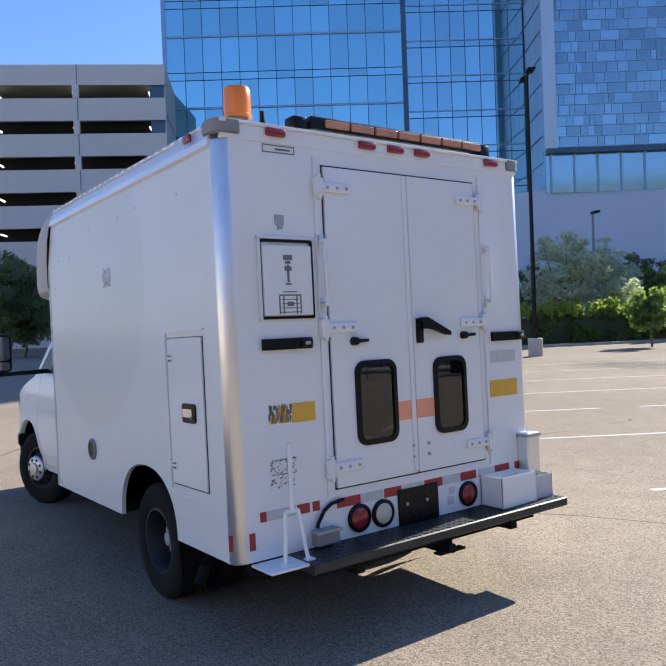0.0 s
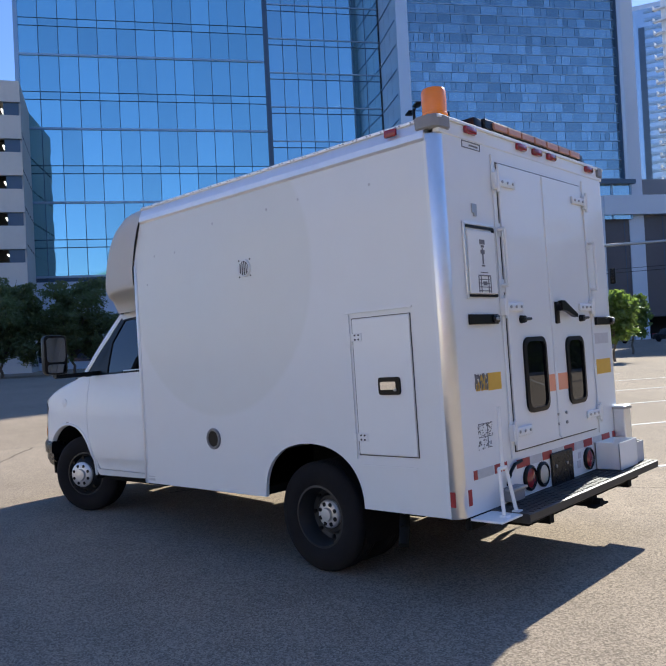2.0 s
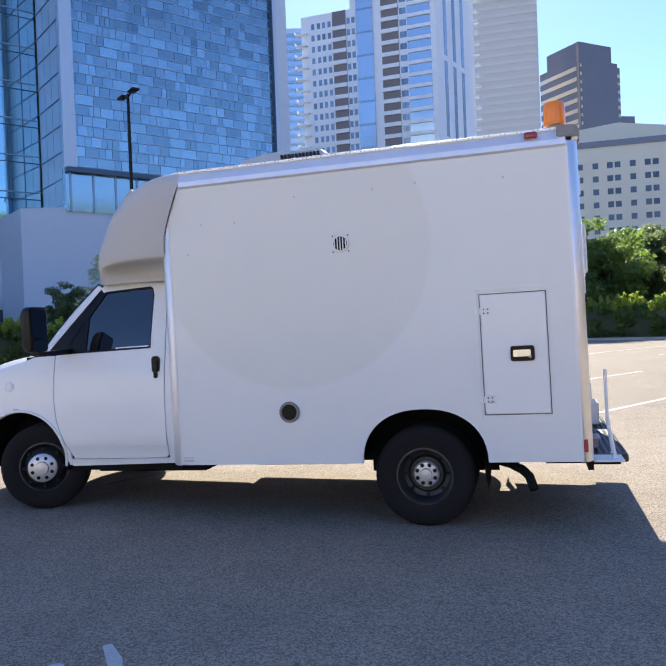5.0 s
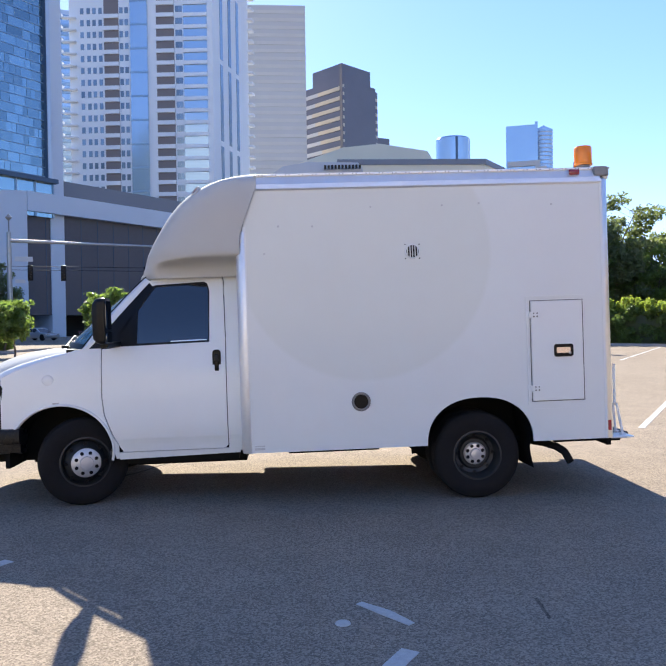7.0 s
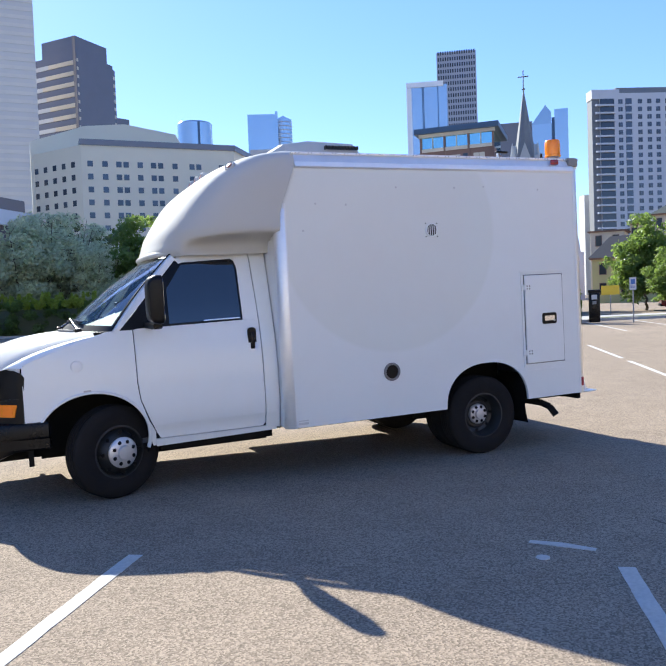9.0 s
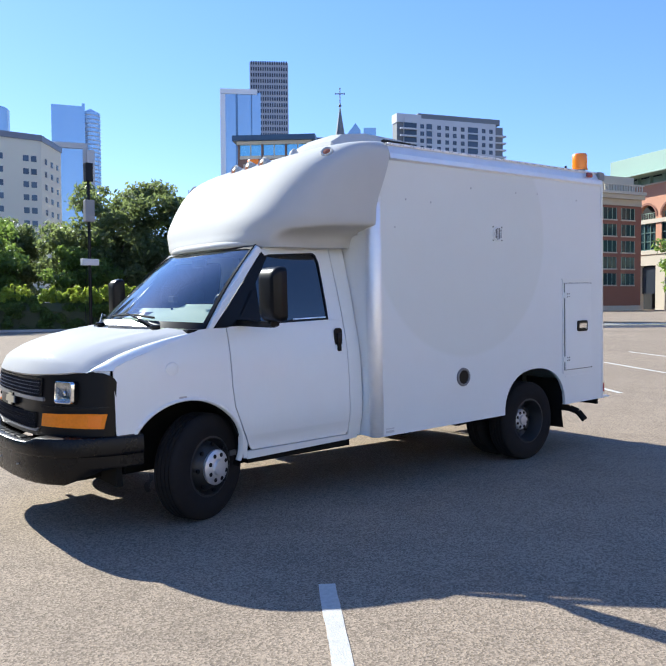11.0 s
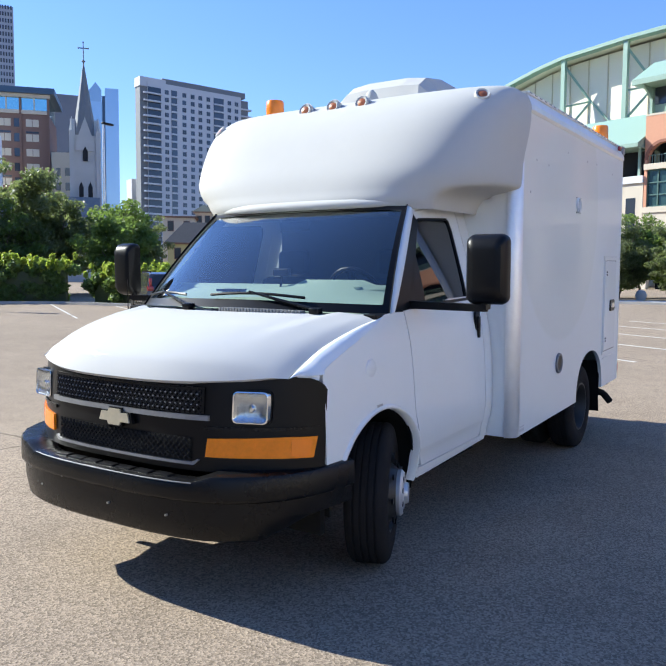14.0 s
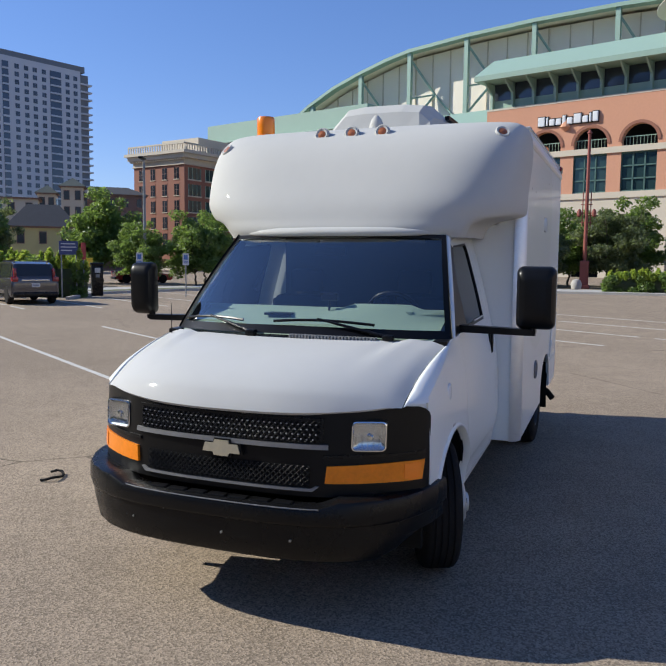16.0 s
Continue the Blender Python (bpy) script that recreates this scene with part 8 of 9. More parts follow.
def wheel(x, y, z, s, steer, dual, r=0.388):
    """y: outer face of the outer tyre. The wheel is an assembly of tyre, rim and hub."""
    w, rim = 0.232, 0.212
    base = part("wheel", tyre_mesh(r, w, rim), "rubber", van, "black truck tyre on a steel wheel", smooth=True, pose_=pose(x, y - s * w / 2, z, 0, 0, steer))
    sg = s
    bm = nb()
    dish = 0.145 if dual else -0.012      # how deep the disc lies behind the outer face
    h = w / 2
    prof = [(rim + 0.012, sg * (h - 0.012)), (rim - 0.004, sg * (h - 0.010)), (rim - 0.018, sg * (h - 0.04)), (rim - 0.03, sg * (h - max(dish, 0.06))), (0.15, sg * (h - dish - 0.01)), (0.13, sg * (h - dish + 0.012)), (0.0, sg * (h - dish + 0.012))]
    lathe_open(bm, prof, 40)
    bm2 = bm
    part("rim", bm2, "rim", base, smooth=True)
    # back of the rim, so that it is closed
    bm = nb()
    lathe_open(bm, [(rim, -sg * (h - 0.02)), (0.0, -sg * (h - 0.03))], 32)
    part("rim_back", bm, "under", base)
    for i in range(8):
        a = 2 * math.pi * i / 8
        bm = nb()
        rod(bm, (0.168 * math.cos(a), sg * (h - dish - 0.006), 0.168 * math.sin(a)), (0.168 * math.cos(a), sg * (h - dish + 0.006), 0.168 * math.sin(a)), 0.016, n=10)
        part("hand_hole", bm, "trimblack", base)
    bm = nb()
    k = sg
    d = h - dish + 0.012
    q = 0.8 if dual else 1.0
    lathe_open(bm, [(0.125 * q, k * d), (0.128 * q, k * (d + 0.02)), (0.112 * q, k * (d + 0.034)), (0.062 * q, k * (d + 0.040)), (0.055 * q, k * (d + 0.060)), (0.0, k * (d + 0.064))], 32)
    hub = part("hub_cap", bm, "hub", base, "dull silver hub cap", smooth=True)
    bm = nb()
    for i in range(8):
        a = 2 * math.pi * (i + 0.5) / 8
        rod(bm, (0.092 * q * math.cos(a), k * (d + 0.030), 0.092 * q * math.sin(a)), (0.092 * q * math.cos(a), k * (d + 0.0385), 0.092 * q * math.sin(a)), 0.0165, n=10)
    pieces("nut_hole", bm, "trimblack", hub)
    if dual:
        part("inner_tyre", tyre_mesh(r, w, rim), "rubber", base, smooth=True, pose_=pose(0, -s * 0.30, 0))


def running_gear():
    zf, zr = 0.388 + 0.02007 * 4.74, 0.388 + 0.02007 * 1.211
    wheel(4.741, 0.985, zf, 1, 22, False)
    wheel(4.741, -0.985, zf, -1, 22, False)
    wheel(1.211, 1.125, zr, 1, 0, True)
    wheel(1.211, -1.185, zr, -1, 0, True)
    bm = blocks((0.05, 5.3, 0.36, 0.44, 0.42, 0.58), (0.05, 5.3, -0.44, -0.36, 0.42, 0.58), (2.0, 2.9, -0.30, 0.30, 0.36, 0.56), (3.3, 4.4, -0.55, 0.55, 0.36, 0.50), (4.45, 5.3, -0.50, 0.50, 0.42, 0.75))
    part("chassis", bm, "under", van, "dark chassis frame")
    bm = nb()
    rod(bm, (1.211, -1.0, zr), (1.211, 1.0, zr), 0.06, n=14)
    rod(bm, (1.211, -0.05, zr), (1.211, 0.18, zr), 0.17, n=18)
    rod(bm, (4.741, -0.95, zf), (4.741, 0.95, zf), 0.045, n=12)
    rod(bm, (1.25, 0.05, zr), (3.6, 0.05, 0.47), 0.04, n=10)
    part("axle", bm, "under", van, smooth=True)
    for s, y in ((1, 0.74), (-1, -0.80)):
        bm = nb()
        rows = []
        for k in range(9):
            z = 0.80 - 0.064 * k
            rows.append([(0.755 + 0.012 * math.sin(k * 0.9 + c * 3) - 0.0035 * k, y + s * 0.43 * c, z) for c in (0, 0.33, 0.66, 1.0)])
        grid(bm, rows)
        bmesh.ops.solidify(bm, geom=bm.faces[:], thickness=0.012)
        part("mud_flap", bm, "rubber", van, "curled black rubber mud flap", smooth=True)
    bm = nb()
    pts = [(0.95, 0.60, 0.49), (0.72, 0.80, 0.49), (0.56, 0.97, 0.475), (0.48, 1.08, 0.455), (0.43, 1.15, 0.42), (0.40, 1.21, 0.335)]
    for a, b in zip(pts, pts[1:]):
        rod(bm, a, b, 0.034, n=12)
    part("exhaust_pipe", bm, "under", van, "dark exhaust tailpipe", smooth=True)
    bm = nb()
    rod(bm, (3.62, 0.72, 0.50), (3.62, 0.72, 0.42), 0.03, n=10)
    rod(bm, (3.55, 0.80, 0.49), (3.50, 0.82, 0.43), 0.02, n=8)
    block(bm, 3.35, 4.35, 0.55, 0.90, 0.44, 0.50)
    part("bracket", bm, "under", van, smooth=True)


running_gear()


def cabin():
    bm = nb()
    rows = []
    for x, z in ((5.0, 1.475), (4.8, 1.535), (4.62, 1.60), (4.50, 1.63), (4.40, 1.625), (4.36, 1.58), (4.36, 1.38), (4.38, 1.15), (4.50, 0.95)):
        rows.append([(x - (0.20 if x > 4.6 else 0.05) * abs(u) ** 2.2, 0.86 * u, z + (0.03 if 0.25 < u < 0.75 and 4.3 < x < 4.6 else 0)) for u in (-1, -0.7, -0.35, 0, 0.2, 0.3, 0.5, 0.7, 0.8, 1)])
    grid(bm, rows)
    part("dashboard", bm, "dash", van, "grey green dashboard", smooth="all")
    part("instrument_hood", blocks((4.34, 4.52, 0.22, 0.66, 1.50, 1.63), bevel=0.03), "dash", van, smooth=True)
    bm = nb()
    n, k = 28, 8
    rows = []
    for i in range(n):
        a = 2 * math.pi * i / n
        rows.append([(0.0 + 0.0, 0, 0)] * 0 + [((0.185 + 0.016 * math.cos(2 * math.pi * j / k)) * math.cos(a), (0.185 + 0.016 * math.cos(2 * math.pi * j / k)) * math.sin(a), 0.016 * math.sin(2 * math.pi * j / k)) for j in range(k)])
    grid(bm, rows + [rows[0]], close=True)
    block(bm, -0.17, 0.17, -0.025, 0.025, -0.008, 0.008)
    block(bm, -0.06, 0.06, -0.06, 0.06, -0.02, 0.02, bevel=0.01)
    part("steering_wheel", bm, "trimblack", van, smooth=True, pose_=pose(4.20, 0.44, 1.56, 0, -62, 0))
    bm = nb()
    rod(bm, (4.26, 0.44, 1.46), (4.50, 0.44, 1.34), 0.035)
    part("steering_column", bm, "trimblack", van)
    for y in (0.44, -0.44):
        st = part("seat_back", blocks((3.60, 3.76, y - 0.25, y + 0.25, 0.95, 1.66), bevel=0.05), "seat", van, "dark cloth seat", smooth=True)
        part("head_rest", blocks((3.60, 3.70, y - 0.13, y + 0.13, 1.68, 1.86), bevel=0.04), "seat", st, smooth=True)
        part("cushion", blocks((3.70, 4.20, y - 0.25, y + 0.25, 0.82, 0.98), bevel=0.05), "seat", st, smooth=True)
    part("partition", blocks((3.36, 3.40, -0.86, 0.86, 0.55, 1.6), (3.36, 3.40, -0.74, 0.74, 1.6, 2.12)), "cabin", van)
    part("headliner", blocks((3.36, 4.12, -0.70, 0.70, 2.10, 2.12)), "cabin", van)
    part("cab_floor", blocks((3.4, 4.5, -0.9, 0.9, 0.52, 0.56)), "cabin", van)
    part("interior_mirror", blocks((4.21, 4.24, -0.14, 0.10, 1.97, 2.04), bevel=0.012), "trimblack", van, smooth=True)
    part("sun_visor", blocks((4.02, 4.10, 0.18, 0.62, 2.06, 2.08), (4.02, 4.10, -0.62, -0.18, 2.06, 2.08)), "cabin", van)
    part("paper", blocks((4.56, 4.70, -0.30, -0.12, 1.585, 1.60)), "trimblack", van)
    bm = nb()
    rod(bm, (4.56, 0.10, 1.58), (4.54, 0.10, 1.70), 0.008)
    block(bm, 4.52, 4.56, 0.04, 0.16, 1.68, 1.73, bevel=0.01)
    part("phone_holder", bm, "trimblack", van)


cabin()


# ---- street things ----
def double_lamp(x, y, h, rot):
    e = empty("street_lamp", Matrix.Translation((x, y, 0)) @ Matrix.Rotation(radians(rot), 4, 'Z'), "tall black parking lot lamp with two flat heads", "street lamp")
    bm = nb()
    rod(bm, (0, 0, 0.7), (0, 0, h), 0.10, 0.07, 12)
    part("pole", bm, "trimblack", e, smooth=True)
    bm = nb()
    lathe(bm, [(0.32, 0.0), (0.32, 0.75), (0.28, 0.80), (0, 0.80)], 20, 'Z')
    part("footing", bm, "concrete", e, smooth=True)
    for s in (1, -1):
        bm = nb()
        rod(bm, (0, 0, h - 0.15), (s * 0.4, 0, h - 0.02), 0.04, n=8)
        part("arm", bm, "trimblack", e)
        part("head", blocks((min(s * 0.3, s * 0.95), max(s * 0.3, s * 0.95), -0.17, 0.17, h - 0.06, h + 0.04), bevel=0.03), "trimblack", e, smooth=True)


double_lamp(17.6, -23.5, 12.35, -38)


def single_lamp(x, y, h, rot, mat="greypl", label="tall grey street lamp with one head"):
    e = empty("street_lamp", Matrix.Translation((x, y, 0)) @ Matrix.Rotation(radians(rot), 4, 'Z'), label, "street lamp")
    bm = nb()
    rod(bm, (0, 0, 0), (0, 0, h), 0.14, 0.08, 12)
    part("pole", bm, mat, e, smooth=True)
    part("head", blocks((-0.1, 0.9, -0.16, 0.16, h - 0.08, h + 0.08), bevel=0.04), "trimblack", e, smooth=True)


single_lamp(-30.9, -43.2, 13.2, 180, "post")
single_lamp(28.5, -44.0, 9.0, 150)
single_lamp(-35.9, -29.9, 9.0, 20)
e = empty("utility_pole", Matrix.Translation((-8.6, -38.6, 0)), "dark pole carrying a speaker box and a small cabinet", "pole")
bm = nb()
rod(bm, (0, 0, 0), (0, 0, 9.6), 0.10, 0.08, 10)
part("pole", bm, "trimblack", e, smooth=True)
part("speaker_box", blocks((-0.28, 0.28, -0.2, 0.25, 6.6, 7.9), bevel=0.03), "greypl", e)
part("cabinet", blocks((-0.5, 0.5, -0.2, 0.2, 4.0, 4.4), bevel=0.03), "silvtape", e)
part("top_box", blocks((-0.22, 0.22, -0.22, 0.22, 9.0, 10.1), bevel=0.03), "trimblack", e)


def yellow_gate():
    e = empty("barrier_gate", Matrix.Translation((54.2, -14.2, 0)) @ Matrix.Rotation(radians(-75), 4, 'Z'), "yellow pipe barrier gate by the garage", "gate")
    yel = surface("yellow gate paint", (0.72, 0.50, 0.04), 0.45, grain=(8, 0.1))
    for x in (0.0, 2.9):
        bm = nb()
        rod(bm, (x, 0, 0), (x, 0, 1.75), 0.07, n=10)
        part("post", bm, yel, e, smooth=True)
    for z in (1.55, 0.9):
        bm = nb()
        rod(bm, (0, 0, z), (2.9, 0, z + 0.2), 0.045, n=8)
        part("rail", bm, yel, e, smooth=True)


yellow_gate()


def signal_mast():
    e = empty("traffic_signal", Matrix.Translation((25.8, -55.3, 0)) @ Matrix.Rotation(math.atan2(-7.0, -22.0), 4, 'Z'), "grey traffic signal mast with a long arm and hanging signals", "traffic signal")
    bm = nb()
    rod(bm, (0, 0, 0), (0, 0, 9.4), 0.24, 0.18, 14)
    part("pole", bm, "steel", e, smooth=True)
    bm = nb()
    rod(bm, (0, 0, 8.7), (17, 0, 8.4), 0.15, 0.07, 12)
    part("arm", bm, "steel", e, smooth=True)
    bm = nb()
    rod(bm, (0, 0, 9.4), (0, 0, 10.6), 0.06, n=8)
    lathe(bm, [(0, 10.3), (0.28, 10.6), (0, 10.95)], 12, 'Z')
    part("camera_mast", bm, "greypl", e, smooth=True)
    part("street_sign", blocks((0.4, 1.8, -0.03, 0.03, 7.0, 7.4), (0.4, 1.2, -0.03, 0.03, 5.2, 5.5)), "silvtape", e)
    for x in (1.6, 4.2, 11.0):
        bm = blocks((x - 0.22, x + 0.22, -0.18, 0.18, 5.4, 6.7), bevel=0.04)
        s = part("signal_head", bm, "trimblack", e, smooth=True)
        for k in range(3):
            bm = nb()
            lathe(bm, [(0.13, -0.18), (0.13, -0.30), (0.12, -0.30), (0.12, -0.19), (0, -0.19)], 14, 'Y', (x, 0, 5.62 + 0.42 * k))
            part("visor", bm, "black", s)
    bm = nb()
    rod(bm, (-2, 0, 6.6), (14, 0, 6.6), 0.02, n=6)
    rod(bm, (-2, 0, 6.3), (14, 0, 6.3), 0.02, n=6)
    part("cable", bm, "trimblack", e)


signal_mast()
e = empty("street_lamp", Matrix.Translation((-53.1, -0.8, 0)), "red brown ornamental pole with lanterns on a square plinth", "street lamp")
bm = nb()
rod(bm, (0, 0, 2.0), (0, 0, 12.0), 0.16, 0.11, 12)
lathe(bm, [(0, 11.9), (0.22, 12.1), (0, 12.4)], 10, 'Z')
for z in (5.2, 5.9, 6.6):
    rod(bm, (0, -0.45, z), (0, 0.45, z), 0.03, n=8)
rod(bm, (0, -0.3, 4.9), (0, -0.3, 7.6), 0.04, n=8)
rod(bm, (0, 0.3, 4.9), (0, 0.3, 7.6), 0.04, n=8)
RED = surface("oxide red paint", (0.26, 0.07, 0.05), 0.6, stain=(2, 0.1))
part("pole", bm, RED, e, smooth=True)
part("plinth", blocks((-0.45, 0.45, -0.45, 0.45, 0, 0.3), (-0.33, 0.33, -0.33, 0.33, 0.3, 2.2), bevel=0.04), RED, e)
for y in (-0.55, 0.55):
    bm = nb()
    lathe(bm, [(0, 5.6), (0.16, 5.7), (0.2, 6.0), (0.07, 6.25), (0, 6.25)], 12, 'Z', (0, y, 0))
    part("lantern", bm, RED, e, smooth=True)
e = empty("flag_pole", Matrix.Translation((-55.0, -5.5, 0)), "slim red brown post", "pole")
bm = nb()
rod(bm, (0, 0, 0), (0, 0, 6.5), 0.09, 0.07, 10)
part("pole", bm, RED, e, smooth=True)
part("sign", blocks((-0.03, 0.03, -0.5, 0.5, 4.4, 4.9)), "greypl", e)
for k in range(9):
    bm = nb()
    lathe(bm, [(0.0, 0.0), (0.34, 0.05), (0.42, 0.4), (0.3, 0.72), (0, 0.82)], 16, 'Z', (-50.5 + 0.1 * k, -14 + 3.2 * k, 0.0))
    tagged(part("bollard", bm, "concrete", smooth=True), "round pale concrete bollard on the pavement", "bollard", "bollards")

TURF = surface("dry short turf", (0.10, 0.11, 0.045), 0.95, grain=(60, 0.45), stain=(1.2, 0.3))
strip([(-42.6, -8), (-41.6, -17.6), (-31.8, -24.4), (-25.0, -25.7)], 1.5, 0.0, 0.135, "lawn", TURF, "strip of short dry grass behind the kerb", "lawn")


def post_sign(x, y, h, w, hh, mat, rot, label):
    e = empty("post_sign", Matrix.Translation((x, y, 0)) @ Matrix.Rotation(radians(rot), 4, 'Z'), label, "sign")
    bm = nb()
    rod(bm, (0, 0, 0), (0, 0, h), 0.035, n=8)
    part("post", bm, "greypl", e)
    part("plate", blocks((-w / 2, w / 2, -0.06, -0.035, h - hh, h)), mat, e)
    return e


BLUE = surface("blue sign face", (0.06, 0.16, 0.42), 0.4, grain=(20, 0.05))
YEL = surface("yellow sign face", (0.75, 0.50, 0.03), 0.45, grain=(20, 0.05))
for x, y in ((-22.86, -21.06), (-24.36, -19.27)):
    s = post_sign(x, y, 2.25, 0.32, 0.62, "silvtape", 128, "white and blue reserved parking sign on a post")
    part("symbol", blocks((-0.10, 0.10, -0.064, -0.060, 1.92, 2.16)), BLUE, s)
    part("legend", blocks((-0.11, 0.11, -0.064, -0.060, 1.74, 1.77), (-0.11, 0.11, -0.064, -0.060, 1.80, 1.83)), BLUE, s)
post_sign(-31.34, -31.55, 2.0, 1.15, 0.62, YEL, 135, "yellow notice plate on a post")
s = post_sign(28.2, -64.5, 3.7, 0.6, 0.6, YEL, -25, "yellow diamond warning sign on a post")
e = empty("pay_station", Matrix.Translation((-22.64, -23.55, 0)) @ Matrix.Rotation(radians(140), 4, 'Z'), "dark grey parking pay station", "pay station")
part("body", blocks((-0.28, 0.28, -0.2, 0.2, 0, 1.55), bevel=0.03), "black", e, smooth=True)
part("hood", blocks((-0.31, 0.31, -0.26, 0.22, 1.55, 1.72), bevel=0.04), "black", e, smooth=True)
part("screen", blocks((-0.14, 0.14, -0.215, -0.19, 1.2, 1.45)), "silvtape", e)
part("keypad", blocks((-0.10, 0.10, -0.215, -0.19, 0.95, 1.12)), "greypl", e)
e = empty("notice_board", Matrix.Translation((-20.5, -23.2, 0)) @ Matrix.Rotation(radians(140), 4, 'Z'), "dark blue notice board with pale writing and a red strip", "sign")
part("board", blocks((-0.68, 0.20, -0.04, 0.04, 2.10, 2.76)), surface("dark blue board", (0.035, 0.05, 0.16), 0.5, grain=(10, 0.1)), e)
part("red_strip", blocks((0.36, 0.57, -0.04, 0.04, 1.87, 2.70)), "redtape", e)
for px, pz in ((-0.58, 2.10), (0.12, 2.10), (0.46, 1.87)):
    part("post", blocks((px - 0.03, px + 0.03, -0.03, 0.03, 0, pz)), "greypl", e)
for z, x0, x1 in ((2.60, -0.60, 0.06), (2.44, -0.60, 0.12), (2.28, -0.60, -0.08)):
    part("writing", blocks((x0, x1, -0.046, -0.04, z, z + 0.05)), "silvtape", e)


def car(name, x, y, rot, paint, label, suv=True, plate=True):
    """A parked car, front along +x: lofted body, glasshouse, wheels, lamps."""
    c = empty(name, Matrix.Translation((x, y, 0)) @ Matrix.Rotation(radians(rot), 4, 'Z'), label, "car", "parked cars")
    L, W, Hh = (4.68, 1.90, 1.76) if suv else (4.75, 1.82, 1.45)
    belt = 1.08 if suv else 0.90
    side = [(-L / 2, 0.42), (-L / 2 + 0.02, 0.62), (-L / 2 - 0.02, 0.80), (-L / 2 + 0.05, belt), (-L / 2 + 0.3, belt + 0.02), (0.75, belt), (1.1, belt - 0.02), (L / 2 - 0.3, belt - 0.16), (L / 2 - 0.06, belt - 0.27), (L / 2, 0.60), (L / 2 - 0.03, 0.36), (L / 2 - 0.2, 0.26), (-L / 2 + 0.25, 0.28)]
    bm = nb()
    rows = []
    for f, k in ((-1.0, 0.0), (-0.985, 0.35), (-0.93, 0.8), (-0.8, 1.0), (0.8, 1.0), (0.93, 0.8), (0.985, 0.35), (1.0, 0.0)):
        rows.append([(px * (0.965 + 0.035 * k), f * W / 2 * (0.97 if pz > 0.9 else 1.0), 0.55 + (pz - 0.55) * (0.90 + 0.10 * k)) for px, pz in side])
    vs = grid(bm, rows, close=True)
    bm.faces.new(vs[0])
    bm.faces.new(vs[-1])
    part("body", bm, paint, c, smooth=True)
    rb = -L / 2 + (0.12 if suv else 0.85)
    roof = [(rb, belt), (rb + 0.22, Hh - 0.10), (rb + 0.55, Hh - 0.01), (0.0, Hh), (0.45, Hh - 0.07), (1.15, belt - 0.01)]
    bm = nb()
    rows = []
    for f in (-1, -0.93, 0.93, 1):
        rows.append([(px * (0.98 if abs(f) == 1 else 1.0), f * (W / 2 - 0.05 - 0.16 * (pz - belt) / (Hh - belt)), belt + (pz - belt) * (0.96 if abs(f) == 1 else 1)) for px, pz in roof])
    vs = grid(bm, rows)
    bm.faces.new(vs[0])
    bm.faces.new(vs[-1])
    part("cabin", bm, paint, c, smooth=True)
    dark = B["paneK"]
    bm = nb()
    p0, p1 = roof[0], roof[1]
    prism(bm, [(-W / 2 + 0.22, belt + 0.10), (W / 2 - 0.22, belt + 0.10), (W / 2 - 0.30, Hh - 0.13), (-W / 2 + 0.30, Hh - 0.13)], 'X', -0.01, 0.0)
    for v in bm.verts:
        k = (v.co.z - p0[1]) / (p1[1] - p0[1])
        v.co.x += p0[0] + (p1[0] - p0[0]) * k - 0.008
    part("rear_window", bm, dark, c)
    bm = nb()
    prism(bm, [(-W / 2 + 0.14, belt + 0.04), (W / 2 - 0.14, belt + 0.04), (W / 2 - 0.26, Hh - 0.13), (-W / 2 + 0.26, Hh - 0.13)], 'X', 0.0, 0.01)
    for v in bm.verts:
        k = (v.co.z - belt) / (Hh - 0.07 - belt)
        v.co.x += 1.15 - 0.70 * k + 0.01
    part("windscreen", bm, dark, c)
    for s in (1, -1):
        for q in ([(rb + 0.30, belt + 0.05), (rb + 0.44, Hh - 0.14), (-0.12, Hh - 0.10), (-0.10, belt + 0.04)], [(-0.02, belt + 0.04), (-0.04, Hh - 0.10), (0.36, Hh - 0.15), (0.92, belt + 0.04)]):
            bm = nb()
            prism(bm, q, 'Y', 0, 0.012)
            for v in bm.verts:
                k = (v.co.z - belt) / (Hh - belt)
                v.co.y = s * (W / 2 - 0.05 - 0.16 * k + 0.004 + v.co.y)
            part("side_window", bm, dark, c)
        if suv:
            part("upper_lamp", blocks((rb - 0.02, rb + 0.16, min(s * (W / 2 - 0.13), s * (W / 2 - 0.24)), max(s * (W / 2 - 0.13), s * (W / 2 - 0.24)), belt + 0.02, belt + 0.40), bevel=0.02), "red", c, smooth=True)
            part("roof_rail", blocks((rb + 0.45, 0.25, s * (W / 2 - 0.27) - 0.02, s * (W / 2 - 0.27) + 0.02, Hh - 0.01, Hh + 0.05), bevel=0.012), "trimblack", c, smooth=True)
            part("sill_cladding", blocks((-L / 2 + 0.3, L / 2 - 0.35, min(s * (W / 2 - 0.06), s * (W / 2 + 0.012)), max(s * (W / 2 - 0.06), s * (W / 2 + 0.012)), 0.25, 0.42), bevel=0.02), "black", c, smooth=True)
        part("tail_lamp", blocks((-L / 2 - 0.03, -L / 2 + 0.22, min(s * (W / 2 - 0.02), s * (W / 2 - 0.28)), max(s * (W / 2 - 0.02), s * (W / 2 - 0.28)), belt - 0.14, belt + 0.06), bevel=0.03), "red", c, smooth=True)
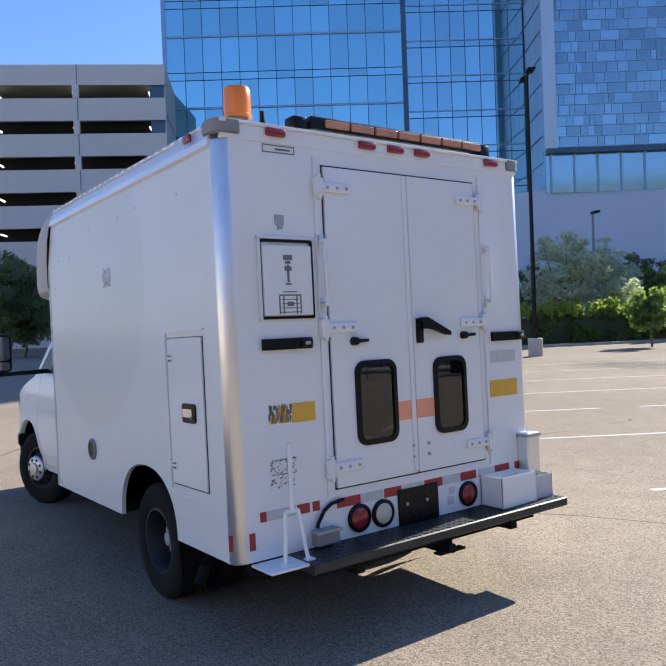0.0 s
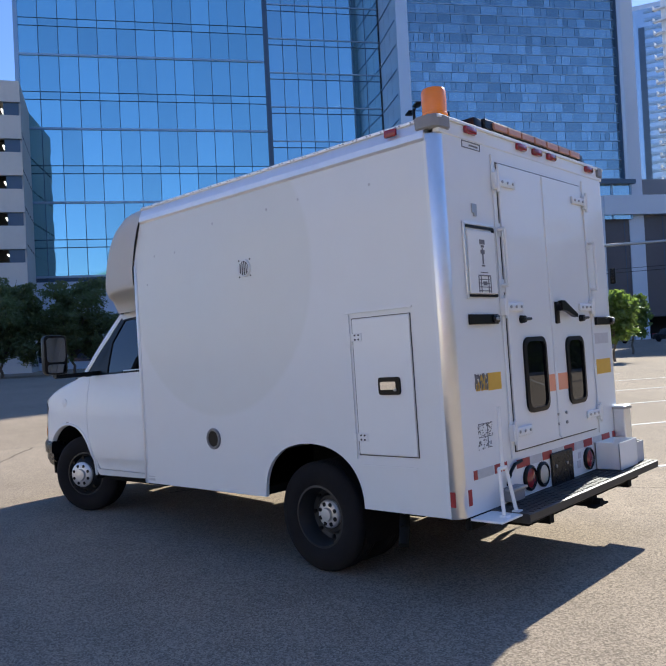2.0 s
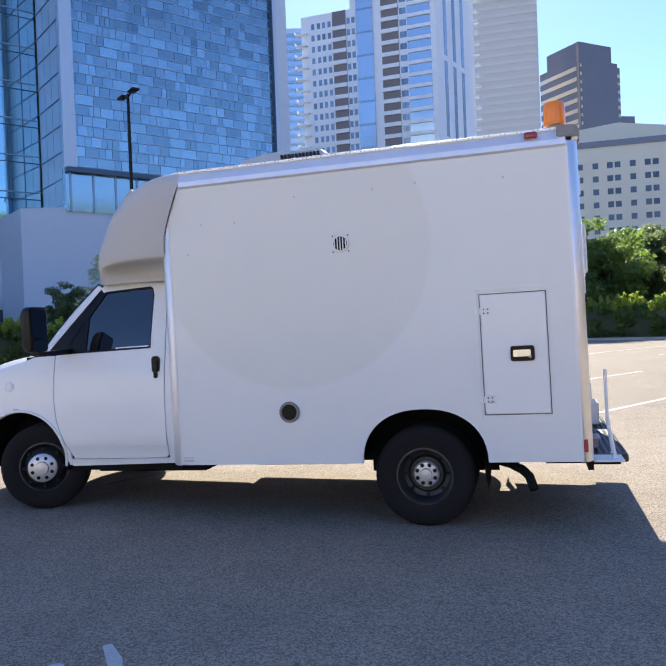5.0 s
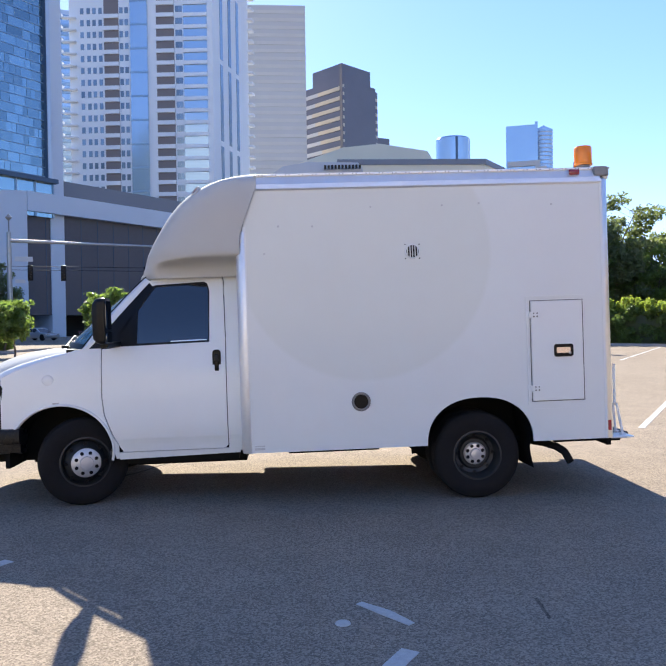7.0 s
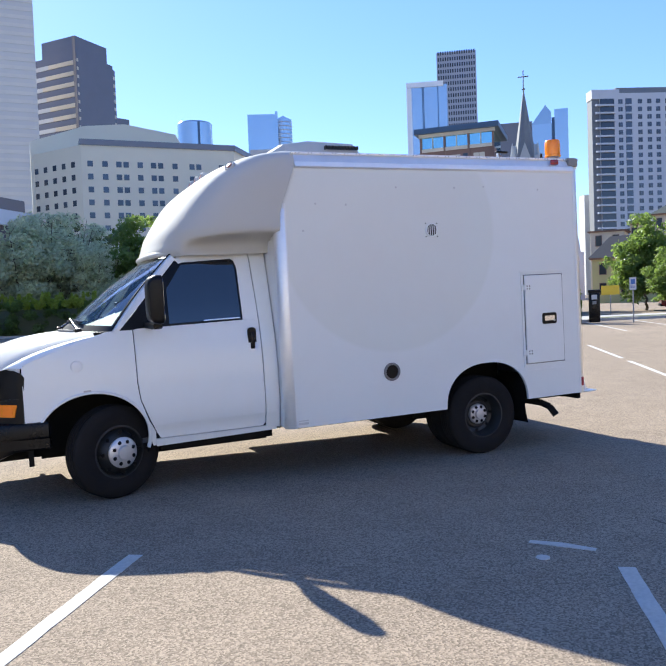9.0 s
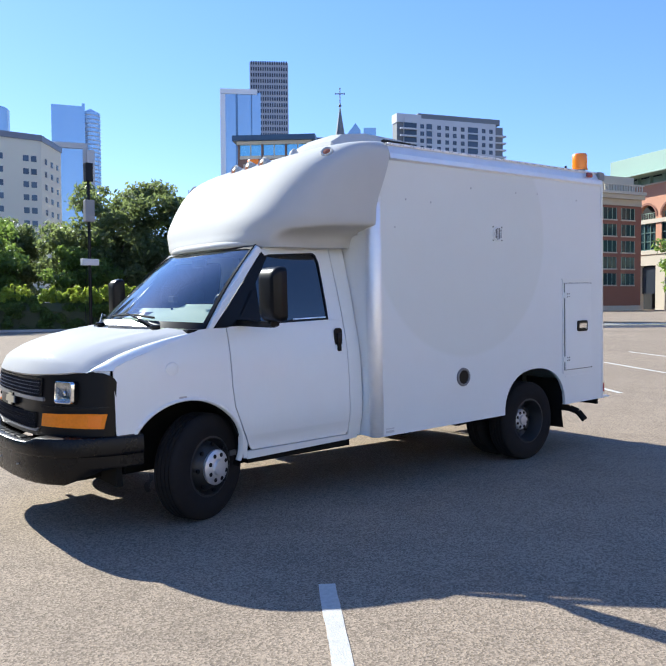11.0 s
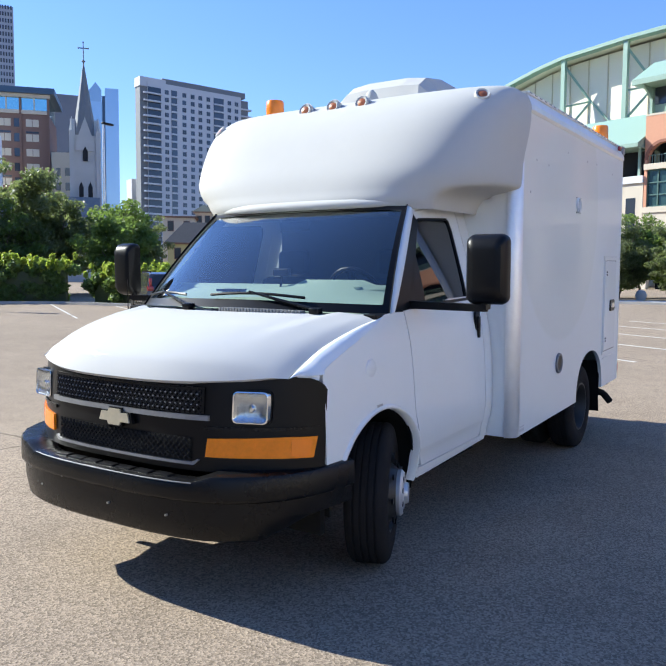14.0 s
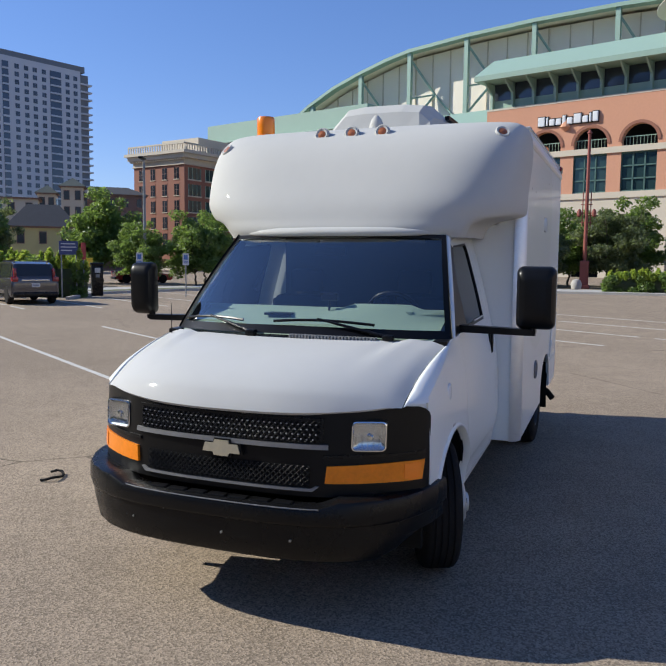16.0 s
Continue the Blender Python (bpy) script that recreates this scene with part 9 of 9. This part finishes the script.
        part("headlight", blocks((L / 2 - 0.30, L / 2 - 0.04, min(s * (W / 2 - 0.08), s * (W / 2 - 0.42)), max(s * (W / 2 - 0.08), s * (W / 2 - 0.42)), 0.62, 0.74), bevel=0.03), "lens", c, smooth=True)
        part("mirror", blocks((0.72, 0.90, min(s * W / 2, s * (W / 2 + 0.18)), max(s * W / 2, s * (W / 2 + 0.18)), belt, belt + 0.14), bevel=0.03), paint, c, smooth=True)
        for wx in (-L / 2 + 0.86, L / 2 - 0.90):
            bm = nb()
            lathe(bm, [(0.24, -0.12), (0.33, -0.12), (0.37, -0.08), (0.37, 0.08), (0.33, 0.12), (0.24, 0.12)], 28, 'Y')
            w = part("wheel", bm, "rubber", c, smooth=True, pose_=pose(wx, s * (W / 2 - 0.10), 0.37))
            bm = nb()
            lathe(bm, [(0.245, s * 0.115), (0.22, s * 0.09), (0.06, s * 0.10), (0.0, s * 0.105)], 20, 'Y')
            part("rim", bm, "hub", w, smooth=True)
            for k in range(5):
                a = 2 * math.pi * k / 5
                bm = nb()
                rod(bm, (0.14 * math.cos(a), s * 0.085, 0.14 * math.sin(a)), (0.14 * math.cos(a), s * 0.104, 0.14 * math.sin(a)), 0.055, 0.05, 8)
                part("rim_gap", bm, "trimblack", w)
    part("rear_bumper", blocks((-L / 2 - 0.06, -L / 2 + 0.2, -W / 2 + 0.06, W / 2 - 0.06, 0.30, 0.52), bevel=0.05), "black", c, smooth=True)
    part("tail_strip", blocks((-L / 2 - 0.03, -L / 2 + 0.1, -0.55, 0.55, belt - 0.10, belt - 0.05), bevel=0.01), "chrome", c)
    part("number_plate", blocks((-L / 2 - 0.035, -L / 2 - 0.015, -0.16, 0.16, 0.72, 0.87)), "silvtape", c)
    part("plate_writing", blocks((-L / 2 - 0.038, -L / 2 - 0.034, -0.12, 0.12, 0.775, 0.815)), "print", c)
    return c


GREYP = surface("grey metallic car paint", (0.085, 0.08, 0.085), 0.25, 0.5, coat=0.6)
SILVP = surface("silver car paint", (0.45, 0.46, 0.47), 0.3, 0.5, coat=0.5)
DARKP = surface("black car paint", (0.015, 0.015, 0.017), 0.2, coat=0.8)
REDP = surface("red car paint", (0.35, 0.03, 0.03), 0.3, coat=0.6)
WHITEP = surface("white car paint", (0.7, 0.7, 0.7), 0.3, coat=0.5)
car("suv", -16.3, -22.5, 237, GREYP, "grey compact suv parked at the lot edge")
car("sedan", 29.5, -59.0, 160, SILVP, "silver pickup-sized car parked beyond the hedge")
car("sedan", 36.0, -74.0, 150, WHITEP, "white car parked by the podium", False)
car("sedan", 31.0, -78.0, 150, SILVP, "silver car parked by the podium", False)
car("sedan", 25.0, -81.0, 150, DARKP, "black car parked by the podium", False)
car("sedan", 20.0, -84.0, 150, SILVP, "silver sedan parked by the podium", False)
car("sedan", -45.5, -17.0, 70, DARKP, "black car parked on the street", False)
car("sedan", -50.0, -22.0, 70, GREYP, "dark grey car parked on the street", False)
car("sedan", -43.3, -35.4, 140, REDP, "red car parked on the street", False)
